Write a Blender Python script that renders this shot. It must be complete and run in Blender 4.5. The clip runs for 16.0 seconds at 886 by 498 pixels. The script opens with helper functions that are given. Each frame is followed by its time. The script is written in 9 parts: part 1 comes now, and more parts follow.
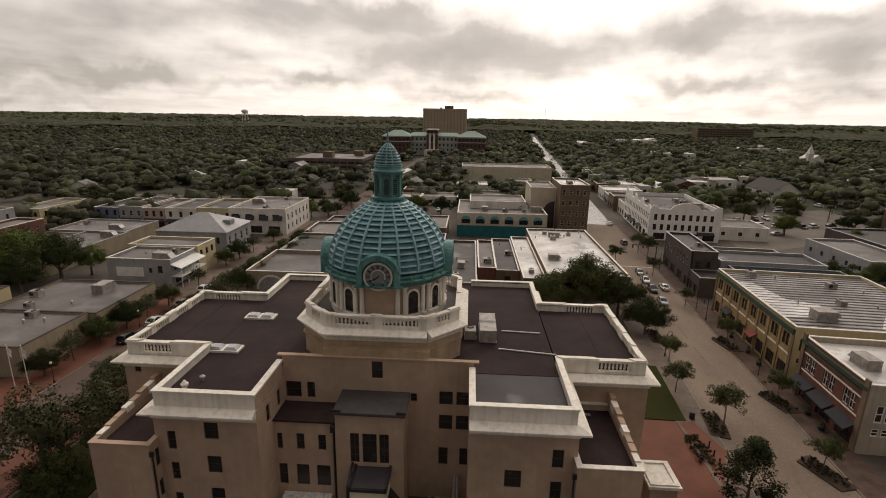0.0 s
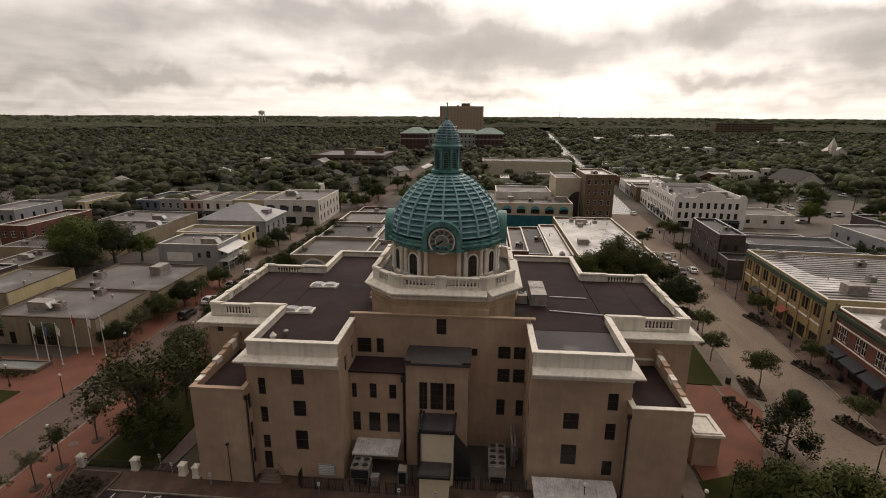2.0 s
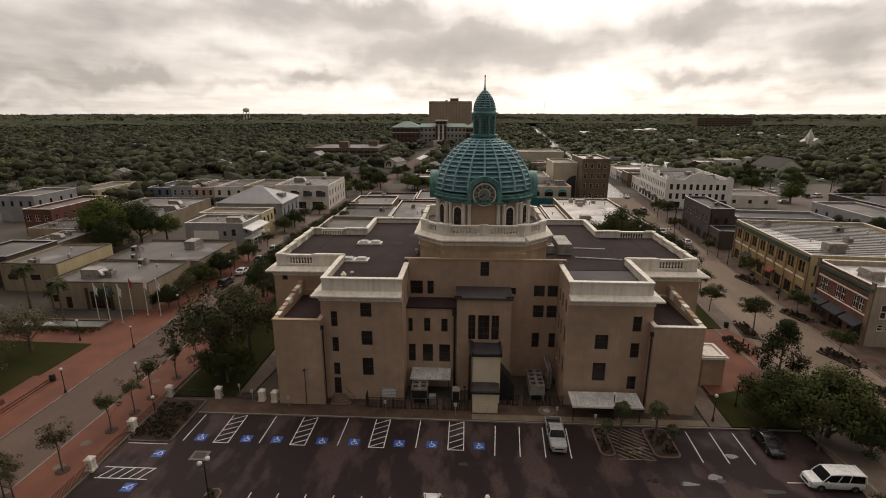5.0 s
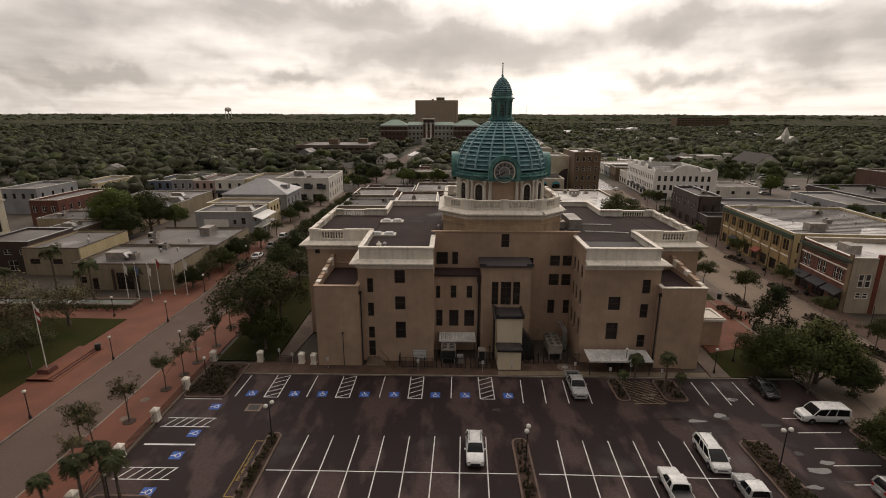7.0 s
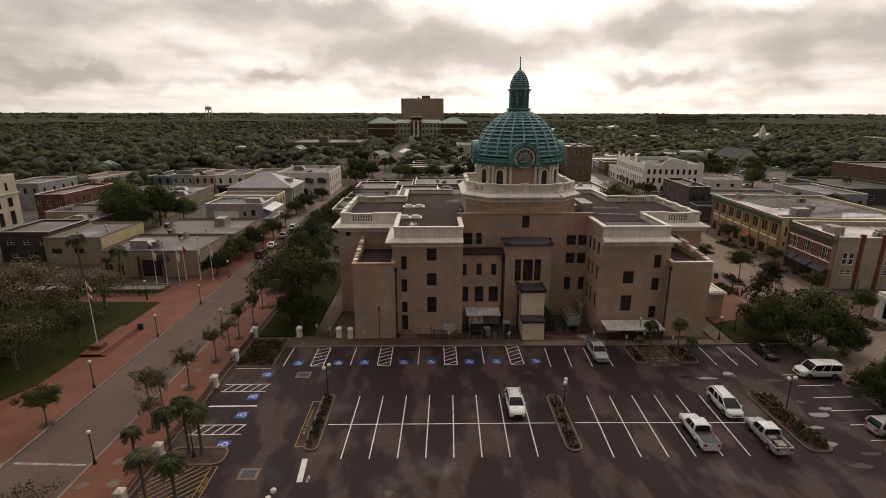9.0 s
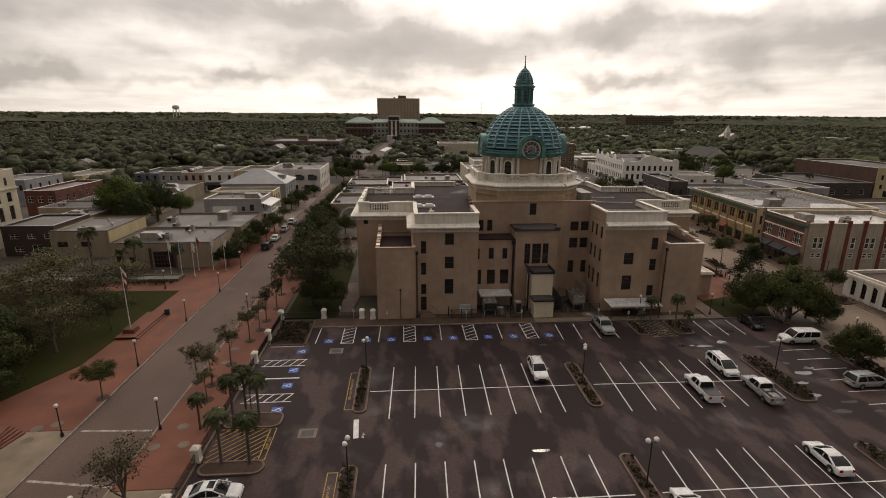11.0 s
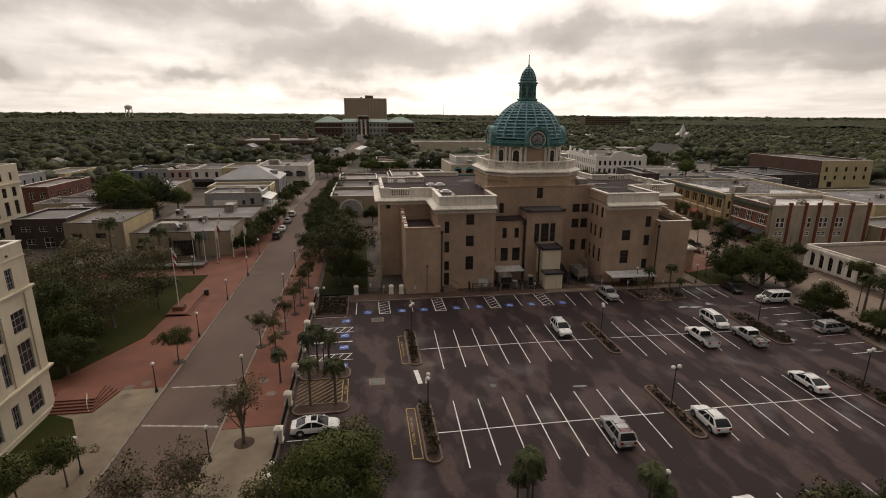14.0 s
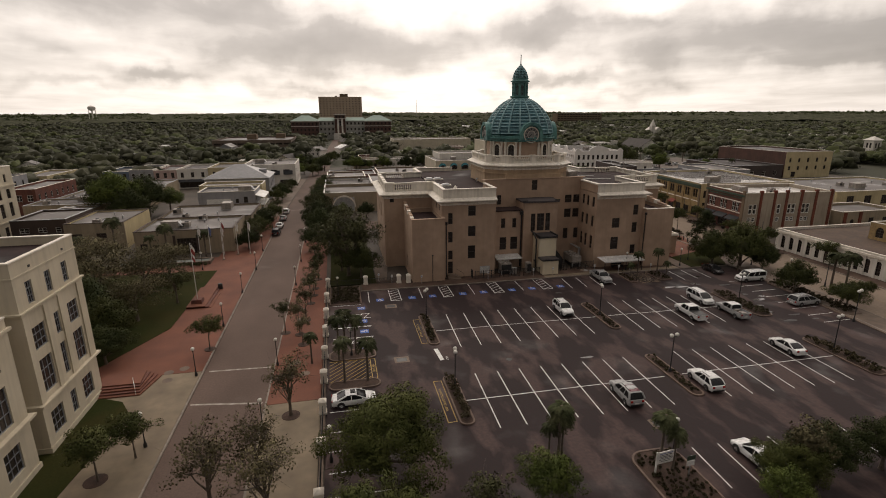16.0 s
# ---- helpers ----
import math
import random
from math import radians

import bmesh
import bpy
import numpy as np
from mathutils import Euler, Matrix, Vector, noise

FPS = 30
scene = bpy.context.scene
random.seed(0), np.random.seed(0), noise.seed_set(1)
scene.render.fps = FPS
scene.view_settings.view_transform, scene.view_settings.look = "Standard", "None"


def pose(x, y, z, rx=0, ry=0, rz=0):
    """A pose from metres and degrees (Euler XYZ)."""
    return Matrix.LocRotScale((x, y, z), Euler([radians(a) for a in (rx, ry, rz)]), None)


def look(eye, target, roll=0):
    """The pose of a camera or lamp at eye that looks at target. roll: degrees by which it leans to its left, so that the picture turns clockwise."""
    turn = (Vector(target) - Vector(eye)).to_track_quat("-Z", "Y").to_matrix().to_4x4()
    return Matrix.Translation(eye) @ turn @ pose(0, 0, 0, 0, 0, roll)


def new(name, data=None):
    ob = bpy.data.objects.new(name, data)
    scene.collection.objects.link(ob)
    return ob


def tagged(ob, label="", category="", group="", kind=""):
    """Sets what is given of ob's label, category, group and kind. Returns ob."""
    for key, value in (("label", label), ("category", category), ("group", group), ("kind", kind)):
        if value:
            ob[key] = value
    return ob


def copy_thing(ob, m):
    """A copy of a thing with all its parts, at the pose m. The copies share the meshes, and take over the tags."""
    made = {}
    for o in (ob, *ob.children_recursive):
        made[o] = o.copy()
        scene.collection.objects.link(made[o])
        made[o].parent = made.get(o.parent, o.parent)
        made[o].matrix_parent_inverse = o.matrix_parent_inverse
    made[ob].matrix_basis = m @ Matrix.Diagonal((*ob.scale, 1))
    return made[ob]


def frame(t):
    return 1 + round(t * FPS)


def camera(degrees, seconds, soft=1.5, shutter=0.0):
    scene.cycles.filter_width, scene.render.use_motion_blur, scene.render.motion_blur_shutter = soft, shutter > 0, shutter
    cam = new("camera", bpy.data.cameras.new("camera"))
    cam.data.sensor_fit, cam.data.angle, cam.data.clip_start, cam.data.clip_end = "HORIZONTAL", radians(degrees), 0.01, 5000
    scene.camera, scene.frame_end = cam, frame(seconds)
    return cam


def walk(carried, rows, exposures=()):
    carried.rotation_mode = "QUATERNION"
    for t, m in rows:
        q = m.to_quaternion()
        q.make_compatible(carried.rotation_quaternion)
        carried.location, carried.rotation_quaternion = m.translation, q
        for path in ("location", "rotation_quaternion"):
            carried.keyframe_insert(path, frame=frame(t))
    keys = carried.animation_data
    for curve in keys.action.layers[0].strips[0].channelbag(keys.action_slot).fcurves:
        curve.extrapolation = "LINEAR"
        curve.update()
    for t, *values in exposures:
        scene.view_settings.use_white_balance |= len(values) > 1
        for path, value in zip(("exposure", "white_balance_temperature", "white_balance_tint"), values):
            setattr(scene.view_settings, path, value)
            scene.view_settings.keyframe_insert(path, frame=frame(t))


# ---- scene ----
cam = camera(82.8, 16.0, soft=1.0)
PATH = [
    (0, (9.763, -0.818, 43.548), (9.664, 1.112, 43.033), 1.0),
    (0.5, (8.591, -2.232, 42.965), (8.455, -0.305, 42.449), 0.6),
    (1, (7.249, -3.787, 42.387), (7.101, -1.86, 41.871), 0.6),
    (1.5, (6.02, -5.43, 41.70), (5.871, -3.503, 41.184), 0.45),
    (2, (4.778, -7.027, 41.007), (4.625, -5.101, 40.489), 0.3),
    (2.5, (3.591, -8.952, 40.448), (3.435, -7.027, 39.929), 0.3),
    (3, (2.424, -10.781, 39.862), (2.265, -8.857, 39.341), 0.2),
    (3.5, (1.314, -12.614, 39.103), (1.158, -10.689, 38.583), 0.1),
    (4, (0.18, -14.351, 38.473), (0.039, -12.426, 37.95), 0.0),
    (6.5, (-6.592, -22.998, 35.423), (-6.629, -21.069, 34.896), 0.1),
    (7, (-8.128, -24.72, 34.886), (-8.156, -22.79, 34.362), 0.1),
    (7.5, (-9.772, -26.282, 34.522), (-9.787, -24.353, 33.995), 0.1),
    (8, (-11.49, -27.846, 34.117), (-11.491, -25.916, 33.591), 0.1),
    (8.5, (-13.186, -29.34, 33.757), (-13.168, -27.411, 33.231), 0.1),
    (9, (-14.953, -30.678, 33.474), (-14.911, -28.749, 32.947), 0.1),
    (11.5, (-24.015, -37.495, 32.198), (-23.837, -35.573, 31.675), 0.4),
    (12, (-25.871, -38.783, 31.948), (-25.667, -36.863, 31.426), 0.4),
    (12.5, (-27.695, -40.106, 31.716), (-27.469, -38.188, 31.194), 0.4),
    (13, (-29.639, -41.383, 31.395), (-29.389, -39.468, 30.875), 0.5),
    (13.5, (-31.42, -42.719, 31.195), (-31.146, -40.807, 30.675), 0.5),
    (14, (-33.202, -44.064, 31.016), (-32.905, -42.156, 30.496), 0.4),
    (14.5, (-34.982, -45.35, 30.887), (-34.664, -43.445, 30.366), 0.3),
    (15, (-36.846, -46.604, 30.702), (-36.503, -44.704, 30.183), 0.3),
    (15.5, (-38.447, -47.703, 30.747), (-38.086, -45.806, 30.225), 0.1),
    (16, (-39.361, -48.296, 30.937), (-38.967, -46.408, 30.409), -0.2),
]
walk(cam, [(t, look(eye, target, roll)) for t, eye, target, roll in PATH],
     exposures=((0.0, 0.02, 7200, 16), (16.0, 0.02, 7200, 16)))

# ---- world: overcast morning, the sun behind cloud ahead of the camera ----
SUN_AZ, SUN_EL = 8.0, 38.0          # degrees east of +y, and above the horizon
scene.view_settings.exposure = 0.0
world = bpy.data.worlds.new("overcast_sky")
scene.world = world
world.use_nodes = True


def sky_nodes(tree):
    n, l = tree.nodes, tree.links
    n.clear()

    def node(kind, **props):
        k = n.new(kind)
        for key, val in props.items():
            if key == "op":
                k.operation = val
        return k

    def math(op, a, b=None, clamp=False):
        k = n.new("ShaderNodeMath")
        k.operation, k.use_clamp = op, clamp
        for i, v in enumerate((a, b)):
            if v is None:
                continue
            if isinstance(v, (int, float)):
                k.inputs[i].default_value = v
            else:
                l.new(v, k.inputs[i])
        return k.outputs[0]

    def ramp(fac, stops):
        k = n.new("ShaderNodeValToRGB")
        l.new(fac, k.inputs[0])
        while len(k.color_ramp.elements) < len(stops):
            k.color_ramp.elements.new(0.5)
        for e, (p, c) in zip(k.color_ramp.elements, stops):
            e.position, e.color = p, (*c, 1) if len(c) == 3 else c
        return k.outputs[0]

    def mixc(fac, a, b):
        k = n.new("ShaderNodeMix")
        k.data_type = "RGBA"
        for sock, v in ((k.inputs[0], fac), (k.inputs[6], a), (k.inputs[7], b)):
            if isinstance(v, (int, float)):
                sock.default_value = v
            elif isinstance(v, tuple):
                sock.default_value = (*v, 1)
            else:
                l.new(v, sock)
        return k.outputs[2]

    tc = n.new("ShaderNodeTexCoord")
    sep = n.new("ShaderNodeSeparateXYZ")
    l.new(tc.outputs["Generated"], sep.inputs[0])
    x, y, z = sep.outputs
    up = math("MAXIMUM", z, 0.0)
    # cloud layer: the direction met with a flat deck, eased near the horizon
    den = math("ADD", up, 0.10)
    comb = n.new("ShaderNodeCombineXYZ")
    l.new(math("DIVIDE", x, den), comb.inputs[0])
    l.new(math("DIVIDE", y, den), comb.inputs[1])

    def cloud(scale, detail, offset, stretch=(1, 1, 1), rough=0.55):
        mp = n.new("ShaderNodeMapping")
        mp.inputs["Location"].default_value = offset
        mp.inputs["Scale"].default_value = stretch
        l.new(comb.outputs[0], mp.inputs[0])
        t = n.new("ShaderNodeTexNoise")
        t.inputs["Scale"].default_value, t.inputs["Detail"].default_value, t.inputs["Roughness"].default_value = scale, detail, rough
        t.inputs["Distortion"].default_value = 0.35
        l.new(mp.outputs[0], t.inputs["Vector"])
        return t.outputs["Fac"]

    big = cloud(0.5, 6, (3.1, 1.7, 0), (1.0, 0.8, 1))
    fine = cloud(1.7, 7, (7.7, 4.2, 0), (1.0, 0.7, 1), 0.55)
    # larger banks: azimuth and elevation in degrees, half-widths, thickness
    warp = n.new("ShaderNodeTexNoise")
    warp.inputs["Scale"].default_value, warp.inputs["Detail"].default_value = 6.0, 8
    l.new(tc.outputs["Generated"], warp.inputs["Vector"])
    warp2 = n.new("ShaderNodeTexNoise")
    warp2.inputs["Scale"].default_value, warp2.inputs["Detail"].default_value = 11.0, 8
    l.new(tc.outputs["Generated"], warp2.inputs["Vector"])
    az = math("ADD", math("MULTIPLY", math("ARCTAN2", x, y), 57.3), math("MULTIPLY", math("SUBTRACT", warp.outputs["Fac"], 0.5), 20.0))
    el = math("ADD", math("MULTIPLY", math("ARCSINE", z), 57.3), math("MULTIPLY", math("SUBTRACT", warp2.outputs["Fac"], 0.5), 6.5))
    bank = None
    for a, e, w, h, k in BANKS:
        u = math("DIVIDE", math("SUBTRACT", az, a), w)
        v = math("DIVIDE", math("SUBTRACT", el, e), h)
        r = math("MULTIPLY", math("EXPONENT", math("MULTIPLY", math("ADD", math("MULTIPLY", u, u), math("MULTIPLY", v, v)), -1.0)), k)
        bank = r if bank is None else math("ADD", bank, r)
    dens = math("ADD", math("ADD", math("MULTIPLY", big, 0.30), math("MULTIPLY", fine, 0.22)), math("MULTIPLY", bank, 0.36))
    shade = ramp(dens, [(0.22, (1.10, 1.085, 1.05)), (0.33, (0.80, 0.785, 0.755)), (0.48, (0.45, 0.44, 0.425)), (0.72, (0.285, 0.278, 0.27))])
    # the glow of the hidden sun through the cloud
    s = Vector((math_sin(SUN_AZ) * math_cos(SUN_EL), math_cos(SUN_AZ) * math_cos(SUN_EL), math_sin(SUN_EL)))
    dot = n.new("ShaderNodeVectorMath")
    dot.operation = "DOT_PRODUCT"
    l.new(tc.outputs["Generated"], dot.inputs[0])
    dot.inputs[1].default_value = s
    d = dot.outputs["Value"]
    glow = math("POWER", math("MAXIMUM", math("MULTIPLY", math("ADD", d, 0.55), 0.645), 0.0), 2.5)
    level = math("ADD", math("MULTIPLY", glow, GLOW), BASE)
    low = math("SUBTRACT", 1.0, math("MULTIPLY", up, 2.2), True)
    haze = mixc(math("MULTIPLY", math("POWER", low, 5.0), 0.30), shade, (0.93, 0.91, 0.86))
    sc = n.new("ShaderNodeVectorMath")
    sc.operation = "SCALE"
    l.new(haze, sc.inputs[0])
    l.new(level, sc.inputs["Scale"])
    clouds = n.new("ShaderNodeBackground")
    l.new(sc.outputs[0], clouds.inputs[0])
    clouds.inputs[1].default_value = 1.0
    sky = n.new("ShaderNodeTexSky")
    sky.sky_type, sky.sun_disc = "NISHITA", False
    sky.sun_elevation, sky.sun_rotation = radians(SUN_EL), radians(SUN_AZ)
    blue = n.new("ShaderNodeBackground")
    l.new(sky.outputs[0], blue.inputs[0])
    blue.inputs[1].default_value = 0.05
    mix = n.new("ShaderNodeMixShader")
    mix.inputs[0].default_value = 0.9
    l.new(blue.outputs[0], mix.inputs[1])
    l.new(clouds.outputs[0], mix.inputs[2])
    out = n.new("ShaderNodeOutputWorld")
    l.new(mix.outputs[0], out.inputs[0])


def math_sin(a):
    return math.sin(radians(a))


def math_cos(a):
    return math.cos(radians(a))


GLOW, BASE = 1.42, 0.25
BANKS = ((54, 5.0, 13, 3.0, 0.5), (44, 7.2, 9, 2.0, 0.5), (48, 4.2, 8, 0.9, 0.4), (-22.0, 9.8, 15.1, 2.22, 0.56), (-40.6, 5.3, 8.8, 2.48, 0.44), (-33.2, 3.4, 5.2, 0.93, 0.6), (-42.3, 2.3, 5.6, 0.72, 0.4), (-1.7, 6.4, 11.9, 2.45, 1.0), (-15.6, 3.4, 5.1, 0.88, 0.85), (20.0, 7.7, 7.0, 2.32, 1.05), (32.6, 5.2, 4.2, 1.65, 0.75), (23.0, 3.1, 5.9, 0.74, 0.75), (-0.4, 2.2, 7.1, 0.61, 0.55), (-25.6, 5.2, 3.4, 0.96, 0.3), (34.7, 2.8, 3.4, 0.71, 0.5), (-23.7, 2.0, 5.4, 0.52, 0.35), (16.0, 1.6, 3.9, 0.52, 0.3), (-35.8, 7.9, 5.9, 1.81, 0.33), (31.3, 8.3, 4.8, 0.91, 0.35), (-7.7, 10.2, 5.0, 0.96, 0.45), (30.0, 1.5, 5.4, 0.52, 0.3), (-39.7, 0.8, 7.1, 0.52, 0.3), (-75, 9, 17.5, 5.8, 0.47), (78, 10, 17.5, 5.8, 0.7), (110, 20, 31.2, 11.6, 0.6), (-115, 18, 31.2, 11.6, 0.4), (0, 42, 37.5, 13.05, 0.5))
sky_nodes(world.node_tree)
sun_data = bpy.data.lights.new("sun", "SUN")
sun_data.energy, sun_data.angle, sun_data.color = 0.55, radians(16), (1.0, 0.95, 0.87)
sun = new("sun", sun_data)
sun.matrix_world = look((40 * math_sin(SUN_AZ), 40 * math_cos(SUN_AZ), 40 * math_sin(SUN_EL) / math_cos(SUN_EL) + 100), (0, 0, 100))

# ---- materials ----


def mat(name, col, col2=None, rough=0.8, grain=6.0, patch=0.25, bump=0.25, metal=0.0, spec=0.4, var=0.0, streak=0.0, wet=0.0, contrast=1.0, wetscale=0.12, stretch=None, edge=(0.36, 0.66)):
    """A surface with grain and larger patches. col, col2: its two tones; var: how far pieces differ; wet: share of damp, glossy patches; streak: rain marks."""
    m = bpy.data.materials.new(name)
    m.use_nodes = True
    n, l = m.node_tree.nodes, m.node_tree.links
    bsdf = n["Principled BSDF"]
    col2 = col2 or tuple(c * 0.72 for c in col)
    pos = n.new("ShaderNodeNewGeometry").outputs["Position"]

    def noise_at(scale, detail=5.0, vec=pos):
        t = n.new("ShaderNodeTexNoise")
        t.inputs["Scale"].default_value, t.inputs["Detail"].default_value = scale, detail
        l.new(vec, t.inputs["Vector"])
        return t.outputs["Fac"]

    def rng(fac, a, b, c, d):
        r = n.new("ShaderNodeMapRange")
        for i, v in enumerate((a, b, c, d)):
            r.inputs[i + 1].default_value = v
        l.new(fac, r.inputs[0])
        return r.outputs[0]

    def mul(a, b):
        k = n.new("ShaderNodeMath")
        k.operation = "MULTIPLY"
        for i, v in enumerate((a, b)):
            if isinstance(v, (int, float)):
                k.inputs[i].default_value = v
            else:
                l.new(v, k.inputs[i])
        return k.outputs[0]

    fine = noise_at(grain, 6)
    if stretch:
        sm = n.new("ShaderNodeMapping")
        sm.inputs["Scale"].default_value = stretch
        l.new(pos, sm.inputs[0])
        large = noise_at(patch, 5, sm.outputs[0])
    else:
        large = noise_at(patch, 5)
    mix = n.new("ShaderNodeMix")
    mix.data_type = "RGBA"
    mix.inputs[6].default_value, mix.inputs[7].default_value = (*col, 1), (*col2, 1)
    l.new(rng(large, *edge, 0.0, 1.0), mix.inputs[0])
    hsv = n.new("ShaderNodeHueSaturation")
    l.new(mix.outputs[2], hsv.inputs["Color"])
    value = rng(fine, 0.25, 0.75, 1 - 0.22 * contrast, 1 + 0.22 * contrast)
    if streak:
        mp = n.new("ShaderNodeMapping")
        mp.inputs["Scale"].default_value = (1.6, 1.6, 0.12)
        l.new(pos, mp.inputs[0])
        value = mul(value, rng(noise_at(1.3, 6, mp.outputs[0]), 0.45, 0.72, 1.0, 1.0 - streak))
    if var:
        rnd = n.new("ShaderNodeObjectInfo").outputs["Random"]
        value = mul(value, rng(rnd, 0, 1, 1 - var, 1 + var))
    l.new(value, hsv.inputs["Value"])
    l.new(hsv.outputs[0], bsdf.inputs["Base Color"])
    bsdf.inputs["Metallic"].default_value = metal
    bsdf.inputs["Specular IOR Level"].default_value = spec
    r = rng(fine, 0.2, 0.8, max(0.02, rough - 0.1), min(1, rough + 0.1))
    if wet:
        k = n.new("ShaderNodeMix")
        k.data_type = "FLOAT"
        l.new(rng(noise_at(wetscale, 6), 0.66 - 0.3 * wet, 0.80 - 0.3 * wet, 0, 1), k.inputs[0])
        l.new(r, k.inputs[2])
        k.inputs[3].default_value = max(0.18, rough - 0.34)
        r = k.outputs[0]
    l.new(r, bsdf.inputs["Roughness"])
    if bump:
        b = n.new("ShaderNodeBump")
        b.inputs["Strength"].default_value, b.inputs["Distance"].default_value = bump, 0.05
        l.new(fine, b.inputs["Height"])
        l.new(b.outputs[0], bsdf.inputs["Normal"])
    return m


def leaf_mat(name, col, col2, var=0.25, each=0.25):
    m = mat(name, col, col2, rough=0.62, grain=2.2, patch=0.5, bump=0, spec=0.05, var=var)
    m.node_tree.nodes["Principled BSDF"].inputs["Transmission Weight"].default_value = 0.0
    n, l = m.node_tree.nodes, m.node_tree.links
    isl = n.new("ShaderNodeNewGeometry").outputs["Random Per Island"]
    hsv = next(k for k in n if k.bl_idname == "ShaderNodeHueSaturation")
    old = hsv.inputs["Value"].links[0].from_socket
    r = n.new("ShaderNodeMapRange")
    r.inputs[3].default_value, r.inputs[4].default_value = 1 - each, 1 + each
    l.new(isl, r.inputs[0])
    k = n.new("ShaderNodeMath")
    k.operation = "MULTIPLY"
    l.new(old, k.inputs[0])
    l.new(r.outputs[0], k.inputs[1])
    l.new(k.outputs[0], hsv.inputs["Value"])
    return m


def glass_mat(name, col=(0.015, 0.017, 0.02), rough=0.08):
    m = mat(name, col, tuple(c * 1.8 for c in col), rough=rough + 0.1, grain=0.6, patch=0.15, bump=0.0, spec=0.5)
    m.node_tree.nodes["Principled BSDF"].inputs["IOR"].default_value = 1.5
    return m


CREAM = mat("courthouse_stucco", (0.48, 0.338, 0.247), (0.39, 0.272, 0.197), 0.85, 0.8, 0.22, 0.08, streak=0.07, contrast=0.45)
CREAMY = mat("courthouse_stucco_ochre", (0.485, 0.348, 0.228), (0.38, 0.27, 0.178), 0.85, 0.8, 0.35, 0.1, streak=0.15, contrast=0.6)
TRIM = mat("painted_trim", (0.84, 0.78, 0.69), (0.72, 0.66, 0.57), 0.6, 1.6, 0.3, 0.05, streak=0.22, contrast=0.3)
ROOF = mat("dark_roof_membrane", (0.045, 0.029, 0.028), (0.023, 0.0155, 0.0155), 0.85, 0.9, 0.12, 0.1, wet=0.25, spec=0.12, contrast=1.4)
ROOFB = mat("blue_grey_roof_membrane", (0.075, 0.066, 0.068), (0.048, 0.042, 0.044), 0.7, 1.5, 0.15, 0.1, wet=0.2, spec=0.25)
WROOF = mat("white_roof_coating", (0.68, 0.65, 0.61), (0.34, 0.32, 0.305), 0.34, 0.8, 0.1, 0.1, wet=0.5)
GROOF = mat("grey_roof_membrane", (0.155, 0.137, 0.128), (0.078, 0.068, 0.064), 0.6, 0.9, 0.1, 0.15, wet=0.3, spec=0.3, contrast=1.3)
DROOF = mat("weathered_grey_roof", (0.075, 0.063, 0.059), (0.038, 0.032, 0.031), 0.65, 0.9, 0.1, 0.15, wet=0.3, spec=0.3, contrast=1.3)
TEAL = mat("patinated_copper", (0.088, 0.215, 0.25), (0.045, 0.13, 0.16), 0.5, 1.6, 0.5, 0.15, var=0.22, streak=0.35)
# Ribs and lips are coloured paler to stand in for sky sheen.
TEALR = mat("sky_sheen_copper", (0.25, 0.42, 0.44), (0.15, 0.30, 0.325), 0.5, 2, 0.7, 0.15, streak=0.25)
VERDI = mat("verdigris_copper", (0.12, 0.28, 0.255), (0.055, 0.17, 0.17), 0.55, 2, 0.8, 0.2, metal=0.1, streak=0.35)
DCOP = mat("dark_copper", (0.035, 0.075, 0.08), (0.055, 0.115, 0.115), 0.45, 2, 0.7, 0.15, metal=0.1)
LANT = mat("lantern_copper", (0.09, 0.195, 0.19), (0.13, 0.275, 0.265), 0.55, 2, 0.7, 0.15, metal=0.1)
GLASS = glass_mat("window_glass", (0.021, 0.0165, 0.015), 0.12)
CARGLASS = mat("car_glass", (0.008, 0.009, 0.01), (0.014, 0.014, 0.015), 0.15, 4, 1, 0.0, spec=0.25)
GLASSB = glass_mat("blue_window_glass", (0.05, 0.06, 0.075), 0.04)
CLOCKF = mat("clock_enamel", (0.25, 0.245, 0.235), (0.19, 0.185, 0.175), 0.5, 2, 1.0, 0.0, contrast=0.4)
BLACK = mat("black_painted_metal", (0.018, 0.018, 0.02), (0.03, 0.028, 0.027), 0.45, 12, 1, 0.1)
DARKFR = mat("dark_window_frame", (0.055, 0.043, 0.036), (0.038, 0.03, 0.026), 0.6, 10, 1, 0.1)
OFFR = mat("pale_blue_window_frame", (0.20, 0.215, 0.235), (0.15, 0.16, 0.175), 0.5, 8, 1, 0.05)
WHITE = mat("white_paint", (0.75, 0.74, 0.71), (0.66, 0.65, 0.62), 0.5, 6, 0.6, 0.08)
ASPH = mat("asphalt", (0.0218, 0.0123, 0.0128), (0.063, 0.0392, 0.0365), 0.78, 3.0, 0.26, 0.2, spec=0.26, wet=0.35, wetscale=0.16, contrast=1.4, stretch=(1.0, 0.42, 1.0), edge=(0.49, 0.57))
ROADM = mat("pale_concrete_road", (0.25, 0.193, 0.148), (0.178, 0.136, 0.106), 0.85, 2.2, 0.11, 0.15, spec=0.15, stretch=(1.0, 0.35, 1.0), contrast=0.8)
ROADC = mat("concrete_paver_road", (0.142, 0.099, 0.082), (0.108, 0.076, 0.063), 0.85, 4.5, 0.12, 0.2, spec=0.15, wet=0.1, stretch=(1.0, 0.6, 1.0), contrast=0.8)
ROADW = mat("wet_far_road", (0.15, 0.125, 0.105), (0.09, 0.075, 0.065), 0.26, 1.5, 0.03, 0.0, spec=0.7, wet=0.5)
